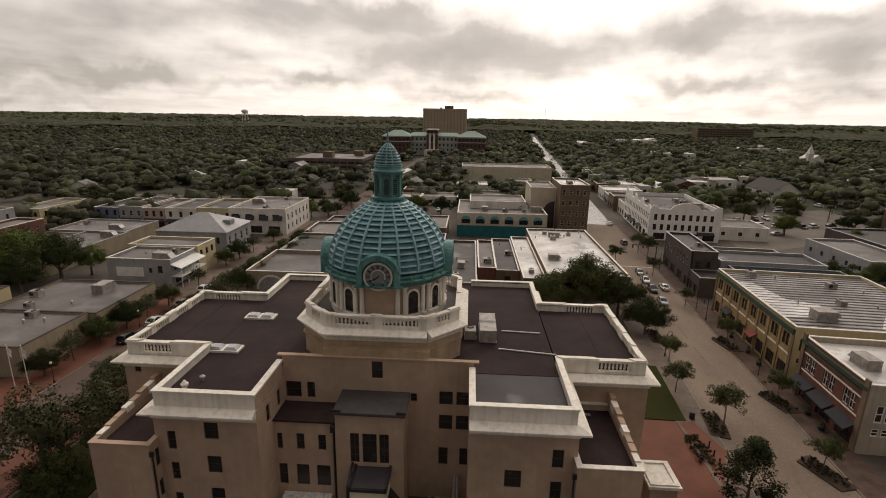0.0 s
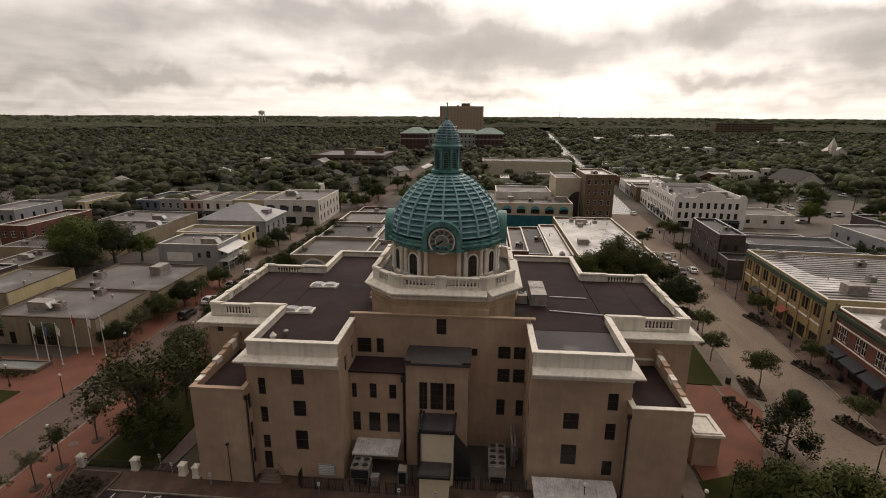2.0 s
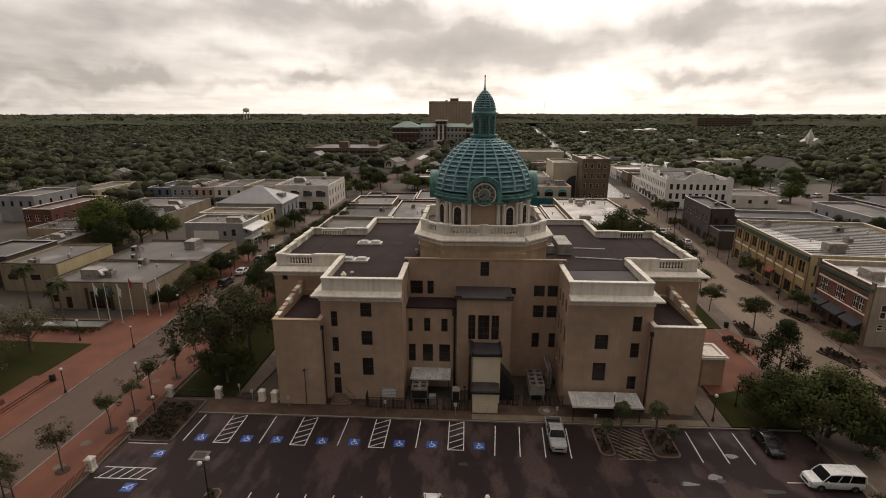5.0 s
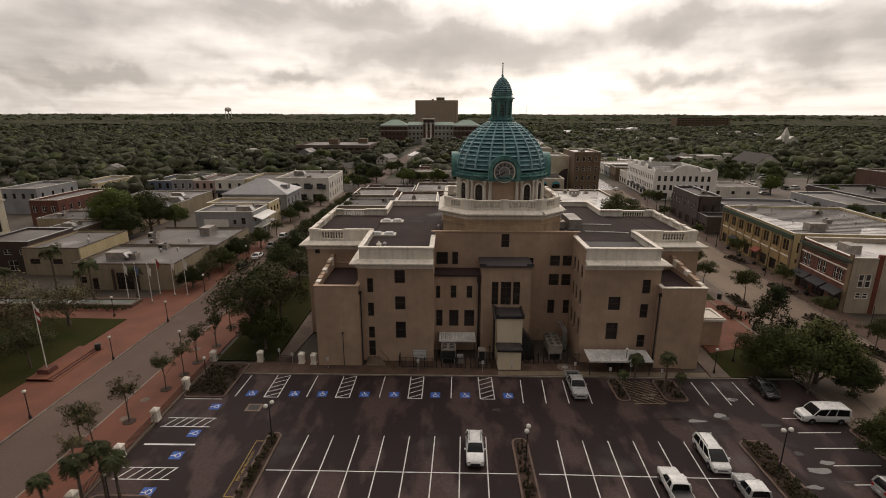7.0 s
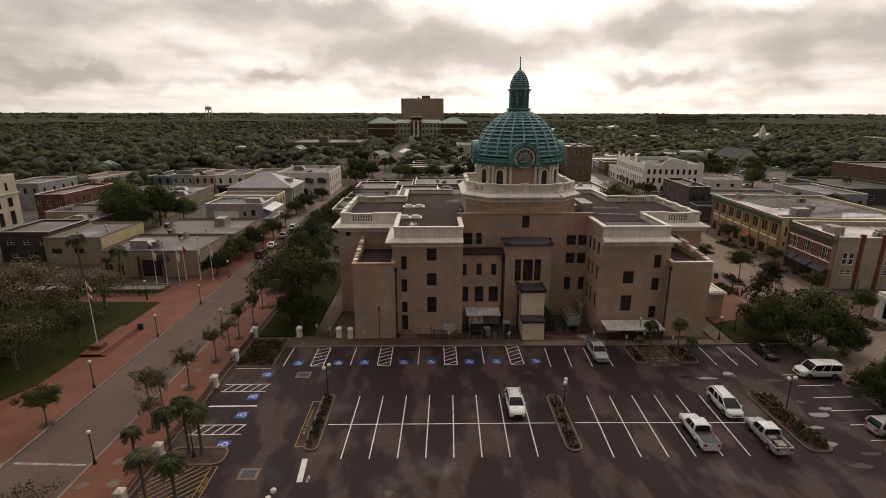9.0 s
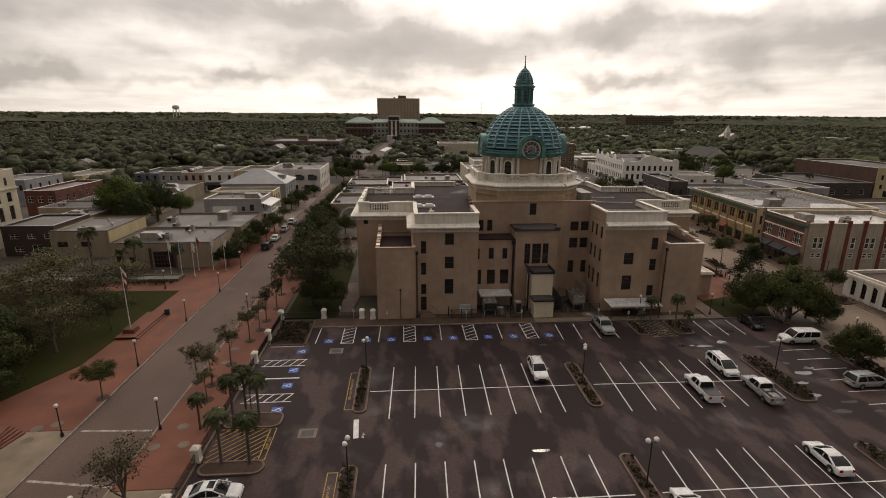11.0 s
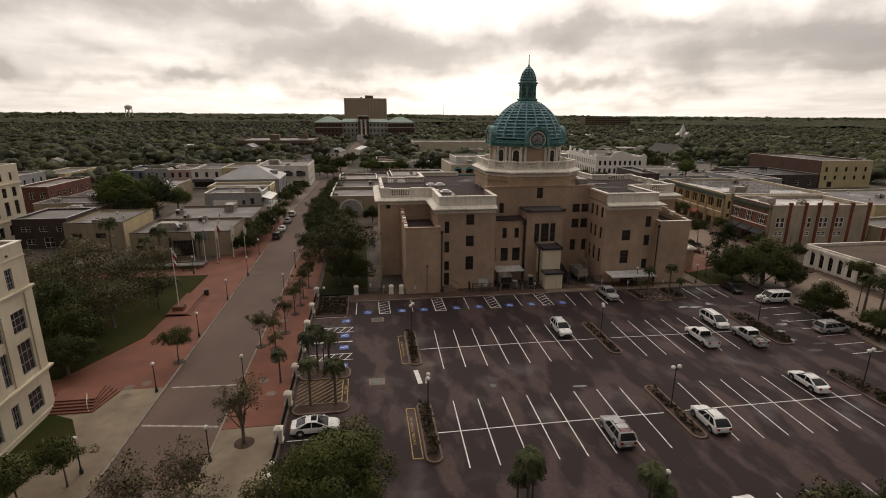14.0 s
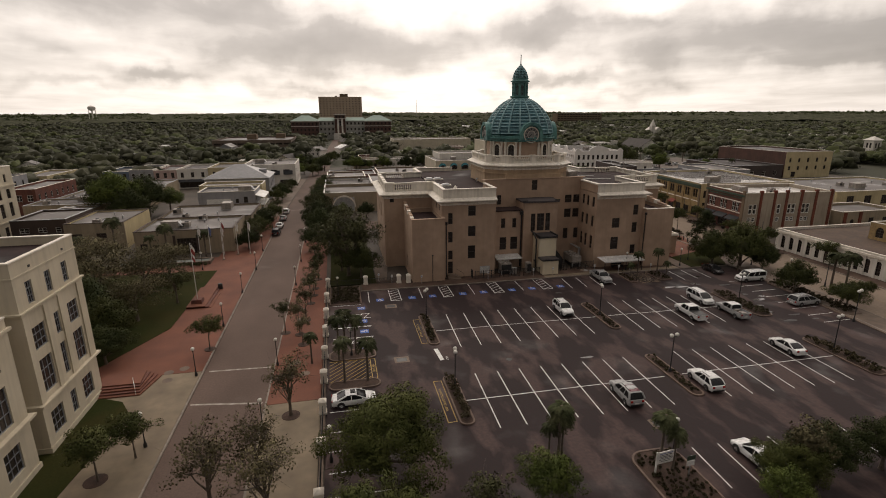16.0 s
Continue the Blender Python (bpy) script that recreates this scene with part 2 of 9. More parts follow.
WALKC = mat("damp_brown_paving", (0.115, 0.074, 0.056), (0.068, 0.043, 0.033), 0.8, 1.5, 0.4, 0.2, spec=0.2)
CONC = mat("concrete", (0.19, 0.14, 0.107), (0.115, 0.083, 0.065), 0.8, 1.2, 0.25, 0.2)
CONCP = mat("pale_pavement_concrete", (0.235, 0.185, 0.128), (0.165, 0.128, 0.09), 0.85, 1.2, 0.3, 0.2)
KERB = mat("kerb_concrete", (0.27, 0.23, 0.195), (0.17, 0.145, 0.12), 0.8, 3, 0.5, 0.2)
BRICKP = mat("red_brick_paving", (0.185, 0.068, 0.040), (0.135, 0.05, 0.032), 0.85, 9, 0.25, 0.3, wet=0.1)
GRASS = mat("lawn_grass", (0.026, 0.032, 0.009), (0.04, 0.036, 0.012), 0.95, 5, 0.2, 0.5, spec=0.05)
LOTKERB = mat("brown_stained_kerb", (0.17, 0.115, 0.09), (0.11, 0.075, 0.06), 0.8, 3, 0.5, 0.2)
SOIL = mat("mulch", (0.072, 0.042, 0.031), (0.045, 0.028, 0.021), 0.95, 16, 1.0, 0.8)
FIELD = mat("wooded_ground", (0.03, 0.033, 0.015), (0.045, 0.04, 0.024), 0.95, 0.6, 0.012, 0.3)
PAINTW = mat("road_paint_white", (0.72, 0.72, 0.70), (0.50, 0.49, 0.48), 0.6, 14, 1.2, 0.1)
PAINTY = mat("road_paint_yellow", (0.40, 0.25, 0.045), (0.24, 0.155, 0.035), 0.6, 14, 1.2, 0.1)
PAINTF = mat("faded_yellow_paint", (0.21, 0.145, 0.075), (0.14, 0.10, 0.066), 0.8, 3, 0.8, 0.1)
PAINTL = mat("pale_yellow_paint", (0.36, 0.28, 0.16), (0.2, 0.15, 0.09), 0.75, 5, 1.0, 0.1)
PAINTD = mat("worn_white_paint", (0.42, 0.38, 0.34), (0.20, 0.165, 0.135), 0.7, 4, 1.5, 0.1)
PAINTB = mat("road_paint_blue", (0.02, 0.10, 0.42), (0.018, 0.08, 0.30), 0.6, 14, 1.2, 0.1)
BARK = mat("tree_bark", (0.10, 0.075, 0.055), (0.16, 0.135, 0.11), 0.9, 14, 2, 0.8)
PALMBARK = mat("palm_bark", (0.15, 0.12, 0.095), (0.09, 0.07, 0.055), 0.9, 10, 2, 0.8)
LEAF = leaf_mat("oak_leaves", (0.058, 0.068, 0.025), (0.085, 0.09, 0.034))
LEAFD = leaf_mat("dark_leaves", (0.038, 0.048, 0.02), (0.054, 0.062, 0.026))
LEAFY = leaf_mat("fresh_leaves", (0.11, 0.135, 0.036), (0.08, 0.105, 0.03))
SHRUB = leaf_mat("dull_shrub_leaves", (0.040, 0.036, 0.019), (0.058, 0.045, 0.027))
LEAFN = leaf_mat("olive_leaves", (0.066, 0.077, 0.025), (0.095, 0.102, 0.034))
LEAFG = leaf_mat("grey_green_leaves", (0.15, 0.132, 0.072), (0.105, 0.09, 0.052))
LEAFA = leaf_mat("airy_leaves", (0.085, 0.088, 0.042), (0.06, 0.062, 0.03))
PALM = leaf_mat("palm_fronds", (0.042, 0.05, 0.023), (0.065, 0.066, 0.034))
REDBR = mat("red_brick_wall", (0.175, 0.066, 0.047), (0.115, 0.046, 0.035), 0.85, 2.5, 0.4, 0.2, streak=0.2)
DKBR = mat("dark_brick_wall", (0.085, 0.065, 0.06), (0.06, 0.047, 0.045), 0.85, 10, 0.4, 0.4)
BRNBR = mat("brown_brick_wall", (0.20, 0.14, 0.09), (0.15, 0.105, 0.07), 0.85, 10, 0.4, 0.4, streak=0.15)
YELBR = mat("yellow_brick_wall", (0.37, 0.255, 0.12), (0.27, 0.185, 0.09), 0.85, 2.5, 0.4, 0.2, streak=0.2)
PALEY = mat("pale_yellow_stucco", (0.60, 0.50, 0.30), (0.50, 0.41, 0.245), 0.85, 1.2, 0.3, 0.08, streak=0.15, contrast=0.35)
PALEC = mat("cream_stucco", (0.60, 0.53, 0.41), (0.52, 0.455, 0.345), 0.8, 1.2, 0.3, 0.08, streak=0.12, contrast=0.3)
SIDEW = mat("dull_cream_stucco", (0.43, 0.365, 0.285), (0.36, 0.30, 0.235), 0.85, 1.2, 0.3, 0.1, streak=0.22, contrast=0.45)
BEIGE = mat("beige_block_wall", (0.35, 0.285, 0.2), (0.29, 0.235, 0.165), 0.85, 1.2, 0.3, 0.1, streak=0.2, contrast=0.5)
BROWNW = mat("brown_wall", (0.075, 0.052, 0.042), (0.058, 0.04, 0.033), 0.85, 6, 0.3, 0.2)
GREYW = mat("grey_painted_wall", (0.34, 0.34, 0.35), (0.26, 0.26, 0.27), 0.8, 1.2, 0.3, 0.06, streak=0.15, contrast=0.35)
WHITEW = mat("white_painted_wall", (0.76, 0.72, 0.655), (0.63, 0.59, 0.535), 0.75, 1.2, 0.3, 0.06, streak=0.15, contrast=0.35)
MISSW = mat("fresh_white_stucco", (0.90, 0.87, 0.83), (0.82, 0.785, 0.745), 0.75, 1.2, 0.3, 0.06, streak=0.1, contrast=0.25)
BLUEW = mat("slate_blue_wall", (0.14, 0.18, 0.24), (0.11, 0.14, 0.19), 0.8, 5, 0.3, 0.15, streak=0.2)
PINKW = mat("pink_painted_wall", (0.50, 0.36, 0.32), (0.42, 0.31, 0.28), 0.8, 5, 0.3, 0.15, streak=0.2)
TEALW = mat("teal_painted_wall", (0.015, 0.16, 0.19), (0.012, 0.12, 0.145), 0.7, 5, 0.4, 0.1)
GREENTR = mat("green_painted_cornice", (0.035, 0.06, 0.04), (0.05, 0.075, 0.05), 0.6, 5, 0.6, 0.1)
REDTR = mat("red_painted_pilaster", (0.20, 0.055, 0.032), (0.15, 0.043, 0.028), 0.8, 3, 0.5, 0.15, streak=0.2)
SEAMED = mat("worn_silver_roof", (0.30, 0.275, 0.255), (0.13, 0.115, 0.105), 0.45, 1.1, 0.16, 0.15, wet=0.4, spec=0.4, contrast=1.5)
MROOF = mat("grey_metal_roof", (0.26, 0.255, 0.26), (0.19, 0.19, 0.195), 0.4, 3, 0.2, 0.1, metal=0.3, streak=0.2)
GRNROOF = mat("green_metal_roof", (0.24, 0.33, 0.28), (0.19, 0.26, 0.225), 0.75, 3, 0.05, 0.1)
GALV = mat("galvanised_metal", (0.42, 0.42, 0.42), (0.32, 0.32, 0.33), 0.45, 6, 1.0, 0.1, metal=0.4)
SHAFT = mat("pale_cream_render", (0.76, 0.66, 0.49), (0.68, 0.585, 0.43), 0.8, 1.2, 0.3, 0.08, streak=0.08, contrast=0.3)
SHEET = mat("white_ribbed_sheet", (0.72, 0.71, 0.69), (0.55, 0.54, 0.53), 0.45, 3, 0.6, 0.1, streak=0.15)
UNITM = mat("equipment_casing", (0.36, 0.32, 0.28), (0.22, 0.195, 0.175), 0.5, 3, 1.0, 0.1, streak=0.2)
AWND = mat("dark_awning_canvas", (0.022, 0.024, 0.028), (0.03, 0.03, 0.034), 0.8, 8, 1.0, 0.1)
AWNR = mat("red_awning_canvas", (0.32, 0.075, 0.05), (0.25, 0.06, 0.04), 0.8, 8, 1.0, 0.1)
SHNG = mat("dark_shingle_roof", (0.06, 0.05, 0.045), (0.045, 0.038, 0.035), 0.85, 5, 0.4, 0.3)
GLOBE = mat("frosted_globe", (0.75, 0.73, 0.68), (0.68, 0.66, 0.6), 0.3, 5, 1.0, 0.0)
RUBBER = mat("tyre_rubber", (0.02, 0.02, 0.02), (0.028, 0.027, 0.026), 0.8, 12, 2, 0.2)
CHROME = mat("bright_metal", (0.55, 0.55, 0.56), (0.45, 0.45, 0.46), 0.25, 8, 2, 0.0, metal=0.9)
REDL = mat("tail_lamp", (0.35, 0.02, 0.015), (0.28, 0.015, 0.012), 0.2, 8, 2, 0.0)
BLUEF = mat("blue_flag_cloth", (0.10, 0.13, 0.26), (0.16, 0.19, 0.30), 0.8, 8, 2, 0.1)
REDF = mat("red_flag_cloth", (0.34, 0.06, 0.05), (0.26, 0.05, 0.04), 0.8, 8, 2, 0.1)
PUDDLE = mat("standing_water", (0.03, 0.024, 0.022), (0.05, 0.04, 0.036), 0.04, 2, 0.6, 0.0, spec=1.0)
DULLBR = mat("dull_brown_brick", (0.12, 0.062, 0.048), (0.085, 0.047, 0.038), 0.85, 3, 0.3, 0.2, streak=0.15)
WATER = mat("fountain_water", (0.20, 0.22, 0.21), (0.26, 0.28, 0.26), 0.12, 4, 0.4, 0.1)


def paint_mat(name, col, rough=0.28):
    return mat(name, col, tuple(c * 0.9 for c in col), rough, 3, 0.8, 0.0, spec=0.6, contrast=0.1)


CARW, CARS, CARK, CARR = paint_mat("white_car_paint", (0.74, 0.74, 0.73)), paint_mat("silver_car_paint", (0.36, 0.36, 0.36)), paint_mat("black_car_paint", (0.02, 0.02, 0.022)), paint_mat("maroon_car_tone", (0.12, 0.02, 0.03))
CARG = paint_mat("grey_car_paint", (0.17, 0.17, 0.18))

# ---- mesh helpers ----


class Geo:
    """Vertices and faces of one mesh, in metres. m: the frame in which the next shapes are added."""

    def __init__(self, m=None):
        self.v, self.f, self.m = [], [], m or Matrix()

    def add(self, verts, faces):
        k = len(self.v)
        self.v += [tuple(self.m @ Vector(p)) for p in verts]
        self.f += [tuple(i + k for i in f) for f in faces]
        return self

    def box(self, x0, y0, z0, x1, y1, z1):
        p = [(x, y, z) for z in (z0, z1) for y in (y0, y1) for x in (x0, x1)]
        return self.add(p, [(0, 2, 3, 1), (4, 5, 7, 6), (0, 1, 5, 4), (2, 6, 7, 3), (0, 4, 6, 2), (1, 3, 7, 5)])

    def prism(self, pts, z0, z1, top=1.0, centre=None):
        """A flat outline (counter-clockwise) raised from z0 to z1; top: the outline's scale at z1."""
        n = len(pts)
        cx, cy = centre or (sum(p[0] for p in pts) / n, sum(p[1] for p in pts) / n)
        v = [(x, y, z0) for x, y in pts] + [(cx + (x - cx) * top, cy + (y - cy) * top, z1) for x, y in pts]
        return self.add(v, [tuple(range(n))[::-1], tuple(range(n, 2 * n))] + [(i, (i + 1) % n, n + (i + 1) % n, n + i) for i in range(n)])

    def lathe(self, prof, n=16, a0=0.0, a1=360.0, cap=True):
        """A profile of (radius, z), from low to high, turned about z."""
        full = abs(a1 - a0) >= 360
        cols = n if full else n + 1
        v, f = [], []
        for r, z in prof:
            for i in range(cols):
                a = radians(a0 + (a1 - a0) * i / n)
                v.append((r * math.cos(a), r * math.sin(a), z))
        for j in range(len(prof) - 1):
            for i in range(n):
                k = (i + 1) % cols
                f.append((j * cols + i, j * cols + k, (j + 1) * cols + k, (j + 1) * cols + i))
        if cap and full:
            f += [tuple(range(cols))[::-1], tuple(range((len(prof) - 1) * cols, len(prof) * cols))]
        return self.add(v, f)

    def rod(self, a, b, r0, r1=None, n=6):
        a, b = Vector(a), Vector(b)
        q = (b - a).to_track_quat("Z", "Y").to_matrix().to_4x4()
        old, self.m = self.m, self.m @ Matrix.Translation(a) @ q
        self.lathe([(r0, 0), (r0 if r1 is None else r1, (b - a).length)], n)
        self.m = old
        return self

    def path(self, pts, r, n=6):
        for a, b in zip(pts, pts[1:]):
            self.rod(a, b, r, r, n)
        return self

    def mesh(self, name, mats, smooth=False):
        me = bpy.data.meshes.new(name)
        me.from_pydata(self.v, [], self.f)
        for m in mats if isinstance(mats, (list, tuple)) else [mats]:
            me.materials.append(m)
        if smooth:
            me.shade_smooth()
            me.set_sharp_from_angle(angle=radians(38))
        me.update()
        return me


def array_mesh(name, verts, faces, material):
    """A mesh from arrays of vertices (n, 3) and faces (m, k)."""
    me = bpy.data.meshes.new(name)
    m, k = faces.shape
    me.vertices.add(len(verts))
    me.vertices.foreach_set("co", np.asarray(verts, np.float32).ravel())
    me.loops.add(m * k)
    me.loops.foreach_set("vertex_index", np.asarray(faces, np.int32).ravel())
    me.polygons.add(m)
    me.polygons.foreach_set("loop_start", np.arange(0, m * k, k, dtype=np.int32))
    me.materials.append(material)
    me.update(calc_edges=True)
    return me


def thing(name, label, category, group="", m=None, kind=""):
    ob = new(name)
    ob.empty_display_size = 0.3
    if m is not None:
        ob.matrix_basis = m
    return tagged(ob, label, category, group, kind)


def part(name, geo, material, parent, label="", smooth=False, m=None):
    """One mesh object under a thing or a part, in the parent's frame."""
    ob = new(name, geo if isinstance(geo, bpy.types.Mesh) else geo.mesh(name, material, smooth))
    ob.parent = parent
    if m is not None:
        ob.matrix_basis = m
    return tagged(ob, label)


def setting(name, geo, material, label, category, smooth=False, kind="structure"):
    """A piece of the setting: one top-level mesh."""
    ob = new(name, geo if isinstance(geo, bpy.types.Mesh) else geo.mesh(name, material, smooth))
    return tagged(ob, label, category, kind=kind)


def at(x, y, z=0.0, turn=0.0):
    return pose(x, y, z, 0, 0, turn)


WINDOWS = {}


def joined(me):
    """Welds the points of a mesh that coincide."""
    bm = bmesh.new()
    bm.from_mesh(me)
    bmesh.ops.remove_doubles(bm, verts=bm.verts, dist=0.0005)
    bm.to_mesh(me)
    bm.free()
    return me


def window_meshes(w, h, style):
    key = (round(w, 2), round(h, 2), style)
    if key in WINDOWS:
        return WINDOWS[key]
    fr, nx, nz, glass, b, arch = STYLES[style]
    g, p = Geo(), Geo()
    if arch:
        r, hs = w / 2, h - w / 2
        ring = [(-r, 0), (r, 0)] + [(r * math.cos(a), hs + r * math.sin(a)) for a in [math.pi * i / 10 for i in range(11)]]
        ring = [(w / 2 + x, z) for x, z in ring]
        k = len(ring)
        inner = [(w / 2 + (x - w / 2) * (1 - 2 * b / w), b + (z - b) * (1 - b / h)) if z > 0 else (w / 2 + (x - w / 2) * (1 - 2 * b / w), b) for x, z in ring]
        g.add([(x, 0, z) for x, z in ring] + [(x, 0, z) for x, z in inner] + [(x, 0.08, z) for x, z in inner],
              [(i, (i + 1) % k, k + (i + 1) % k, k + i) for i in range(k)] + [(k + i, k + (i + 1) % k, 2 * k + (i + 1) % k, 2 * k + i) for i in range(k)])
        p.add([(x, 0.06, z) for x, z in inner], [tuple(range(k))])
    else:
        xs = [0.0] + [w * i / nx for i in range(1, nx)] + [w]
        zs = [0.0] + [h * i / nz for i in range(1, nz)] + [h]
        cells = []
        for i in range(nx):
            for j in range(nz):
                x0, x1 = xs[i] + (b if i == 0 else b * 0.4), xs[i + 1] - (b if i == nx - 1 else b * 0.4)
                z0, z1 = zs[j] + (b if j == 0 else b * 0.4), zs[j + 1] - (b if j == nz - 1 else b * 0.4)
                cells.append((x0, z0, x1 - x0, z1 - z0, False))
        g = wall_geo(w, h, cells, 0.08)
        p.box(b * 0.5, 0.045, b * 0.5, w - b * 0.5, 0.06, h - b * 0.5)
    if arch:
        for i in range(1, nx):
            x = w * i / nx
            g.box(x - b * 0.4, 0.01, b, x + b * 0.4, 0.07, h - b)
        for i in range(1, nz):
            z = h * i / nz
            g.box(b, 0.015, z - b * 0.4, w - b, 0.065, z + b * 0.4)
    WINDOWS[key] = (joined(g.mesh("window", fr)), p.mesh("pane", glass))
    return WINDOWS[key]


STYLES = {  # frame, panes across, panes up, glass, bar width, arched
    "dark": (DARKFR, 1, 2, GLASS, 0.07, False),
    "dark3": (DARKFR, 2, 4, GLASS, 0.07, False),
    "white": (WHITE, 1, 2, GLASS, 0.09, False),
    "whited": (WHITE, 1, 2, GLASS, 0.19, False),
    "white2": (WHITE, 2, 2, GLASS, 0.09, False),
    "blue": (DARKFR, 2, 3, GLASSB, 0.07, False),
    "shop": (DARKFR, 3, 1, GLASS, 0.08, False),
    "office": (OFFR, 3, 3, GLASS, 0.1, False),
    "arch": (DARKFR, 2, 4, GLASS, 0.07, True),
    "archw": (WHITE, 2, 4, GLASS, 0.09, True),
    "louvre": (LANT, 1, 9, GLASS, 0.08, True),
    "garage": (DARKFR, 6, 4, GLASS, 0.07, False),
    "blindw": (WHITEW, 1, 1, GALV, 0.06, False),
}


def put_window(parent, m, u, v, w, h, style, sill=None, label=""):
    fr, pane = window_meshes(w, h, style)
    win = part("window", fr, None, parent, label, m=m @ pose(u, 0.12, v))
    part("pane", pane, None, win)
    if sill:
        part("sill", Geo().box(-0.08, -0.2, -0.12, w + 0.08, -0.02, 0.0), sill, win)
    return win


def wall_geo(W, H, holes, t=0.3):
    """A wall W wide and H high, its face at y = 0 and its back at y = t, with holes (u, v, w, h, arched)."""
    g = Geo()
    us = sorted({0.0, W} | {a for u, v, w, h, c in holes for a in (u, u + w)})
    vs = sorted({0.0, H} | {a for u, v, w, h, c in holes for a in (v, v + h)})
    for a, b in zip(us, us[1:]):
        for c, d in zip(vs, vs[1:]):
            mu, mv = (a + b) / 2, (c + d) / 2
            if any(u < mu < u + w and v < mv < v + h for u, v, w, h, k in holes):
                continue
            g.add([(a, 0, c), (b, 0, c), (b, 0, d), (a, 0, d), (a, t, c), (b, t, c), (b, t, d), (a, t, d)], [(0, 1, 2, 3), (5, 4, 7, 6)])
    g.add([(0, 0, 0), (W, 0, 0), (W, 0, H), (0, 0, H), (0, t, 0), (W, t, 0), (W, t, H), (0, t, H)], [(0, 4, 5, 1), (3, 2, 6, 7), (0, 3, 7, 4), (1, 5, 6, 2)])
    for u, v, w, h, arched in holes:
        g.add([(u, 0, v), (u + w, 0, v), (u + w, 0, v + h), (u, 0, v + h), (u, t, v), (u + w, t, v), (u + w, t, v + h), (u, t, v + h)],
              [(0, 1, 5, 4), (2, 3, 7, 6), (3, 0, 4, 7), (1, 2, 6, 5)])
        if arched:
            r = w / 2
            for s in (-1, 1):
                arc = [(u + r + s * r * math.cos(a), v + h - r + r * math.sin(a)) for a in [math.pi / 2 * i / 5 for i in range(6)]]
                pts = [(u + r + s * r, v + h)] + arc
                k = len(pts)
                face = tuple(range(k)) if s < 0 else tuple(range(k))[::-1]
                g.add([(x, 0.002, z) for x, z in pts] + [(x, t - 0.002, z) for x, z in pts], [face[::-1]] + [(i, i + 1, k + i + 1, k + i) if s < 0 else (k + i, k + i + 1, i + 1, i) for i in range(1, k - 1)])
    return g


def facade(parent, m, W, H, wins, material, t=0.3, name="wall", sill=None):
    """A wall with its windows; wins: (u, v, w, h, style)."""
    wall = part(name, wall_geo(W, H, [(u, v, w, h, STYLES[s][5]) for u, v, w, h, s in wins], t), material, parent, m=m)
    for u, v, w, h, s in wins:
        put_window(wall, Matrix(), u, v, w, h, s, sill)
    return wall


def row(n, W, v, w, h, style, margin=None):
    """n windows spaced evenly over a wall W wide."""
    gap = (W - n * w) / n if margin is None else (W - 2 * margin - n * w) / max(1, n - 1)
    return [((gap / 2 if margin is None else margin) + i * (w + gap), v, w, h, style) for i in range(n)]


def block(parent, x0, y0, x1, y1, z0, z1, material, S=(), E=(), N=(), Wt=(), t=0.3, sill=None, mats=None, skip=""):
    """Four walls round a rectangle, butted end to end."""
    W, D, H = x1 - x0, y1 - y0, z1 - z0
    ms = mats or {}
    out = []
    for side, m, w, ws in (("S", pose(x0, y0, z0), W, S), ("N", pose(x1, y1, z0, 0, 0, 180), W, N), ("E", pose(x1, y0 + t, z0, 0, 0, 90), D - 2 * t, E), ("W", pose(x0, y1 - t, z0, 0, 0, -90), D - 2 * t, Wt)):
        if side not in skip:
            out.append(facade(parent, m, w, H, list(ws), ms.get(side, material), t, sill=sill))
    return out


def ring_geo(x0, y0, x1, y1, z0, z1, out, inn):
    """A rectangular ring, such as a coping, that stands out by out and in by inn from the rectangle."""
    g = Geo()
    g.box(x0 - out, y0 - out, z0, x1 + out, y0 + inn, z1).box(x0 - out, y1 - inn, z0, x1 + out, y1 + out, z1)
    g.box(x0 - out, y0 + inn, z0, x0 + inn, y1 - inn, z1).box(x1 - inn, y0 + inn, z0, x1 + out, y1 - inn, z1)
    return g


FOOT = []   # plots on which no tree may stand: inverse frame, width, depth


def building(name, label, m, W, D, H, wall, roof=GROOF, coping=TRIM, S=(), E=(), N=(), Wt=(), para=0.6, category="building", sill=None, cornice=None, seams=0, mats=None, group=""):
    """A flat-roofed house: walls with windows, a roof behind a parapet, a coping. Its front (S) runs along x at y = 0."""
    b = thing(name, label, category, group, m=m)
    FOOT.append((m.inverted(), W, D))
    block(b, 0, 0, W, D, 0, H, wall, S, E, N, Wt, sill=sill, mats=mats)
    part("roof", Geo().box(0.3, 0.3, H - para - 0.25, W - 0.3, D - 0.3, H - para), roof, b)
    part("coping", ring_geo(0, 0, W, D, H, H + 0.12, 0.06, 0.36), coping, b)
    if cornice:
        part("cornice", ring_geo(0, 0, W, D, H - 0.75, H - 0.2, 0.3, -0.003), cornice, b)
    for i in range(seams):
        y = D * (i + 1) / (seams + 1)
        part("roof_seam", Geo().box(0.35, y - 0.08, H - para, W - 0.35, y + 0.08, H - para + 0.06), roof, b)
    return b

# ---- ground, roads, pavements ----
RY = math.atan(0.085)
RD, RN = Vector((math.sin(RY), math.cos(RY), 0)), Vector((math.cos(RY), -math.sin(RY), 0))
RO = Vector((62.9, 60.0, 0))


def street(s, n, z=0.0):
    """A place along the main street: s metres north of its first house, n metres east of the house fronts."""
    return tuple(RO + RD * s + RN * n + Vector((0, 0, z)))


def street_at(s, n, z=0.0, turn=0.0):
    x, y, _ = street(s, n)
    return pose(x, y, z, 0, 0, -math.degrees(RY) + turn)


